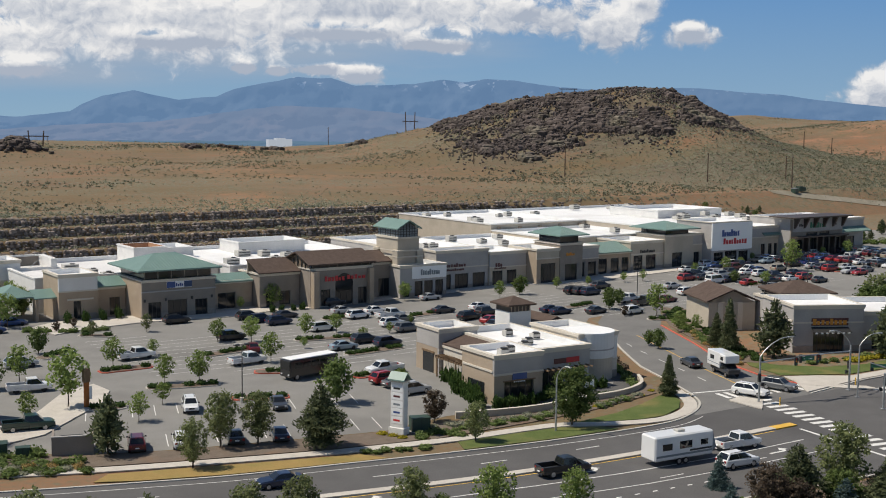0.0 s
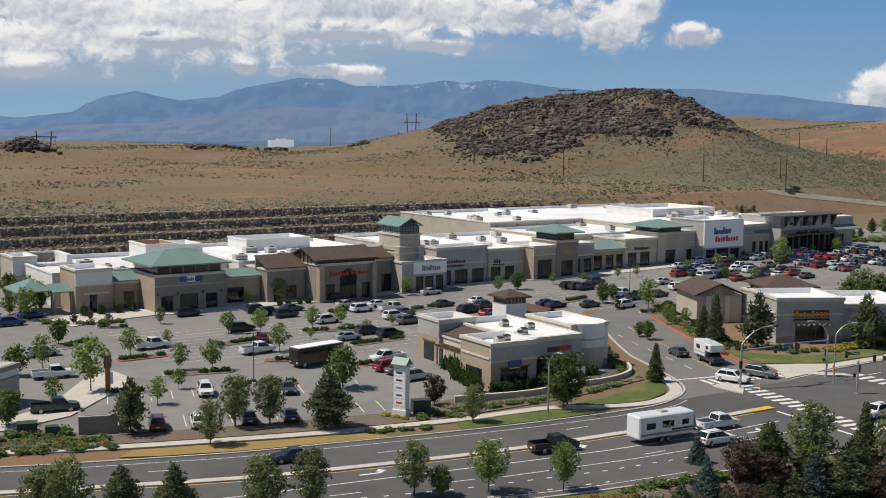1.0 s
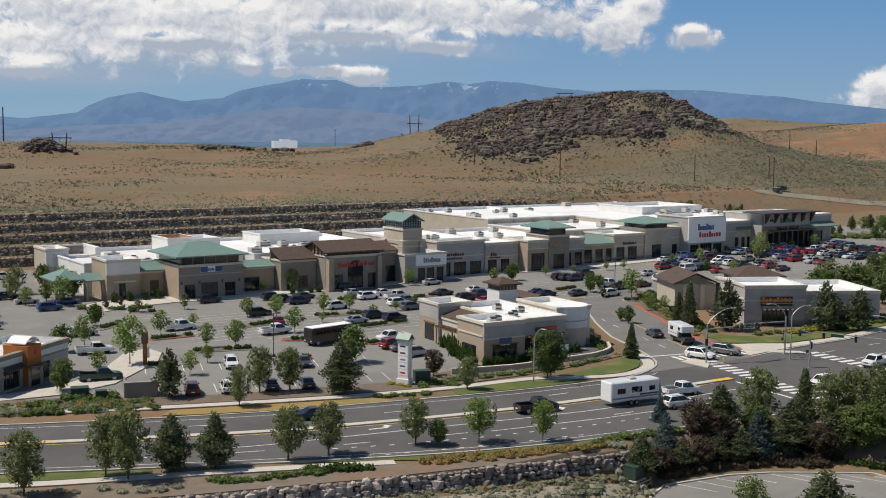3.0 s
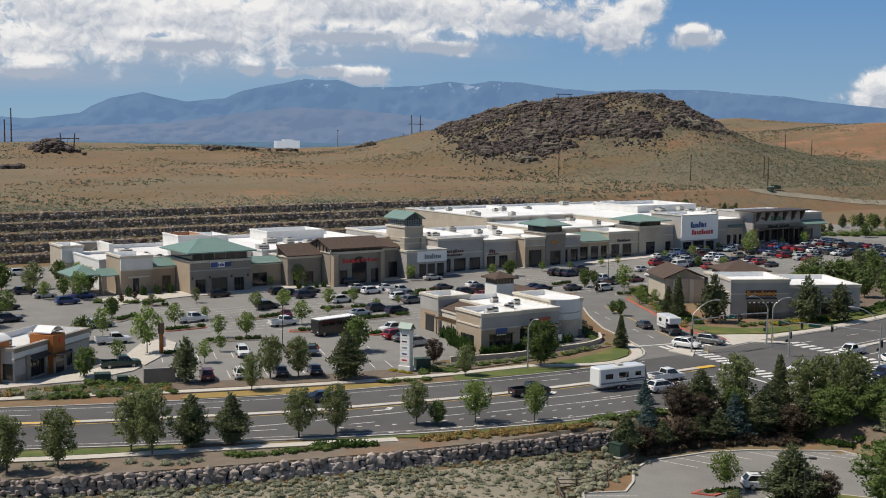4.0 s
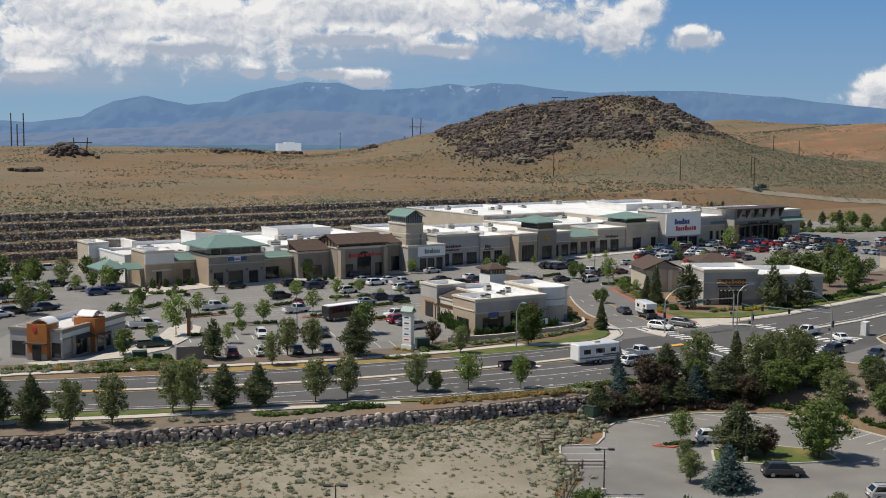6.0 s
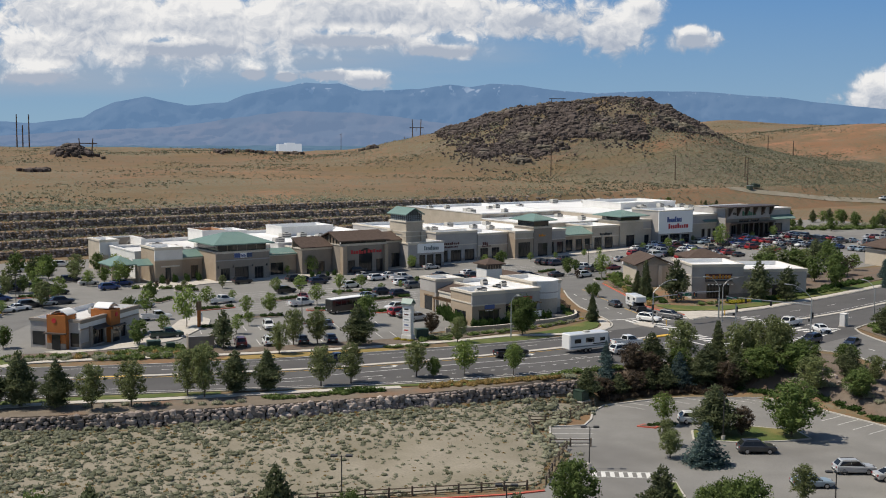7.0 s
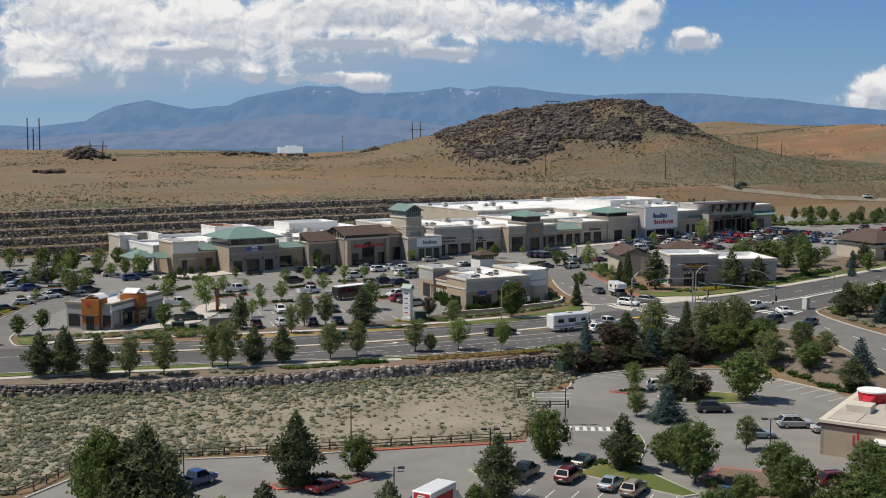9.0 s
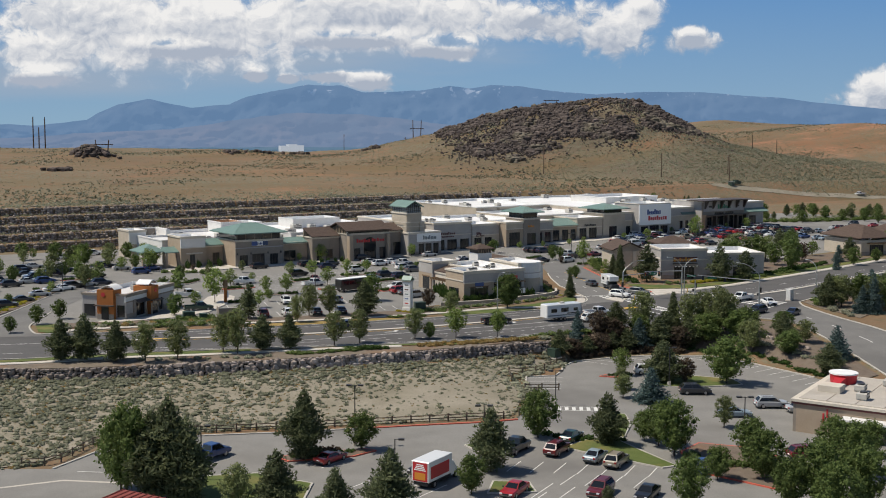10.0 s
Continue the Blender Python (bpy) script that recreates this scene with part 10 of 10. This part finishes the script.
# near-lot islands
for _o, _mat in (([(8.5, 44.6), (10.5, 45.2), (19.6, 43.2), (20.6, 41.6), (17, 40.6), (9, 42.6)], "red_paint"), ([(31.5, 38.4), (34, 38), (36, 33), (33.6, 30.5), (31, 33)], "kerb_concrete"), ([(26, 23.5), (29.5, 21), (28, 17.5), (23, 20)], "kerb_concrete"),
                 ([(41.5, 31), (43.6, 25), (46.4, 17.6), (48.5, 17.4), (49.4, 25), (50.2, 31.6), (46, 32.6)], "kerb_concrete"), ([(51.2, 30.6), (57, 36), (60, 41), (58.4, 42.4), (51.4, 34.4)], "kerb_concrete"), ([(74.6, 63.0), (76.4, 63.4), (78.8, 62.2), (78.4, 60.6), (76.2, 61.2)], "kerb_concrete"), ([(74.6, 54.0), (77.6, 57.6), (81.0, 58.6), (86.6, 55.6), (90.4, 50.6), (88.8, 46.8), (84.8, 47.6), (79.0, 50.0)], "kerb_concrete"), ([(72.9, 63.2), (74.55, 63.6), (75.7, 61.4), (74.5, 61.2)], "red_paint"),
                 ([(49, 14), (53, 22), (58, 24), (63, 18), (60, 6), (52, 4)], "red_paint"), ([(-6, 37), (-2, 42), (4, 40), (8, 33), (2, 24), (-6, 26)], "kerb_concrete")):
    _isl = drape("island", _o, 0.03, _mat, "kerbed island with lawn and trees", "island", thick=0.16, cuts=())
    _c = sum((Vector(p) for p in _o), Vector((0, 0))) / len(_o)
    drape("island_lawn", [tuple(Vector(p) + (_c - Vector(p)).normalized() * 0.3) for p in _o], 0.194, "lawn" if _mat == "kerb_concrete" else "mulch", "", "", cuts=(), parent=_isl)


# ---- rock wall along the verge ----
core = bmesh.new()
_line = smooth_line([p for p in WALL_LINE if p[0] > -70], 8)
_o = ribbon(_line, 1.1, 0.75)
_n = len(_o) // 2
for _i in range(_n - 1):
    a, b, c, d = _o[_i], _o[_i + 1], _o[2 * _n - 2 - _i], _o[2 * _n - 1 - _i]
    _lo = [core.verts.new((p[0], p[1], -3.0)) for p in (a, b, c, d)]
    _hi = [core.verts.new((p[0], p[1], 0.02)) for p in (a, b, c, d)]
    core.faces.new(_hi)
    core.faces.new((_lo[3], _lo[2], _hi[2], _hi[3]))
# near-black core: shade in the gaps between boulders is put into its colour
rock_wall = setting("wall_rock", core, "gap_shade", "retaining wall of dry-laid grey and brown boulders", "wall")
_shapes = [rock_mesh("boulder", 60 + s, "wall_rock", 1) for s in range(8)]
_r = random.Random(9)
_spots = []
for _row in range(4):
    _pos = _r.uniform(0, 0.5)
    while True:
        _dist = 0.0
        _hit = None
        for a, b in zip(_line, _line[1:]):
            _seg = math.hypot(b[0] - a[0], b[1] - a[1])
            if _dist + _seg > _pos:
                k = (_pos - _dist) / _seg
                _hit = (a[0] + (b[0] - a[0]) * k, a[1] + (b[1] - a[1]) * k, math.atan2(b[1] - a[1], b[0] - a[0]))
                break
            _dist += _seg
        if _hit is None:
            break
        _spots.append((_row, *_hit, _r.choice((0.26, 0.32, 0.40, 0.48, 0.58)) * _r.uniform(0.85, 1.15)))
        _pos += _spots[-1][4] * 1.6
_spots.sort(key=lambda s: abs(s[1] - 30))
_rest = []
for _k, (_row, _x, _y, _a, _s) in enumerate(_spots):
    _z = -1.45 + 0.46 * _row + _r.uniform(-0.1, 0.1)
    _yy = _y - 0.28 + 0.14 * _row
    if _k < 300:
        ob = new("boulder", _shapes[_k % 8])
        ob.matrix_basis = pose(_x, _yy, _z, _r.uniform(-12, 12), _r.uniform(-12, 12), math.degrees(_a) + _r.uniform(-25, 25)) @ Matrix.Diagonal((_s * _r.uniform(1.0, 1.35), _s * 0.95, _s * _r.uniform(0.9, 1.15), 1))
        ob.parent = rock_wall
    else:
        _rest.append((_x, _yy, _z, _s * 1.1, _s * 0.9, _s * 0.85))
rest = rock_heap("boulders", _rest, "wall_rock", "boulders of the same wall farther along", 70)


# ---- dirt track on the slope with a pickup and a pole-foot cabinet ----
def track_sheet():
    line = smooth_line([(352, 331), (366.5, 327.3), (384, 325), (408, 321.5), (445, 319.5), (500, 314)], 10)
    bm = bmesh.new()
    rows = []
    for i, p in enumerate(line):
        q = line[min(i + 1, len(line) - 1)]
        o = line[max(i - 1, 0)]
        d = Vector((q[0] - o[0], q[1] - o[1])).normalized()
        row = []
        for k in (-2.2, -1.1, 0.0, 1.1, 2.2):
            x, y = p[0] - d.y * k, p[1] + d.x * k
            row.append(bm.verts.new((x, y, ground_z(x, y) + 0.16)))
        rows.append(row)
    for a, b in zip(rows, rows[1:]):
        for k in range(4):
            bm.faces.new((a[k], a[k + 1], b[k + 1], b[k]))
    return setting("track", bm, "sand", "pale dirt track across the slope", "road")


track_sheet()
park("pickup", "white", 446, 321, 176, ground_z(446, 321) + 0.1, "standing on the dirt slope")
cab = thing("utility_cabinet", pose(364.6, 329.6, ground_z(364.6, 329.6), 0, 0, 20), "dark green utility cabinet at a pole foot", "cabinet")
part("body", box(-1.6, -0.9, -0.3, 1.6, 0.9, 1.7, bevel=0.05), "olive_metal", cab)
part("lid", box(-1.7, -1.0, 1.7, 1.7, 1.0, 1.85), "galvanised", cab)


# ---- planted shrubs: those south of the lot are things, the many beyond are joined ----
def set_shrubs():
    near = sorted(BUSHES, key=lambda b: b[1].translation.y)
    first = set()
    slots = {k: i for i, k in enumerate(SHRUBS)}
    shape, leaves = {}, {}
    for k, ob in SHRUBS.items():
        leaves[k] = [tuple(p.vertices) for p in ob.data.polygons]
        co = np.empty(len(ob.data.vertices) * 3)
        ob.data.vertices.foreach_get("co", co)
        shape[k] = co.reshape(-1, 3)
    V, F, S, n = [], [], [], 0
    for i, (k, m) in enumerate(near):
        if k not in first or i < 230:
            ob = SHRUBS[k] if k not in first else copy_thing(SHRUBS[k], Matrix.Identity(4))
            ob.matrix_basis = m
            first.add(k)
            continue
        co = shape[k]
        mm = np.array(m)
        V.append(co @ mm[:3, :3].T + mm[:3, 3])
        F += [tuple(v + n for v in f) for f in leaves[k]]
        S += [slots[k]] * len(leaves[k])
        n += len(co)
    me = bpy.data.meshes.new("shrubs")
    me.from_pydata(np.concatenate(V).tolist(), [], F)
    for k in SHRUBS:
        me.materials.append(SHRUBS[k].data.materials[0])
    me.polygons.foreach_set("material_index", S)
    tagged(new("shrubs", me), "clipped and rounded shrubs in the parking lot beds", "shrubs", "", "stuff")


set_shrubs()

# take out the patterns that nothing was copied from
for _k in [k for row in NURSERY.values() for k in row if k not in _used] + [k for k in PROTOS.values() if k not in _placed]:
    for _c in list(_k.children_recursive) + [_k]:
        bpy.data.objects.remove(_c, do_unlink=True)
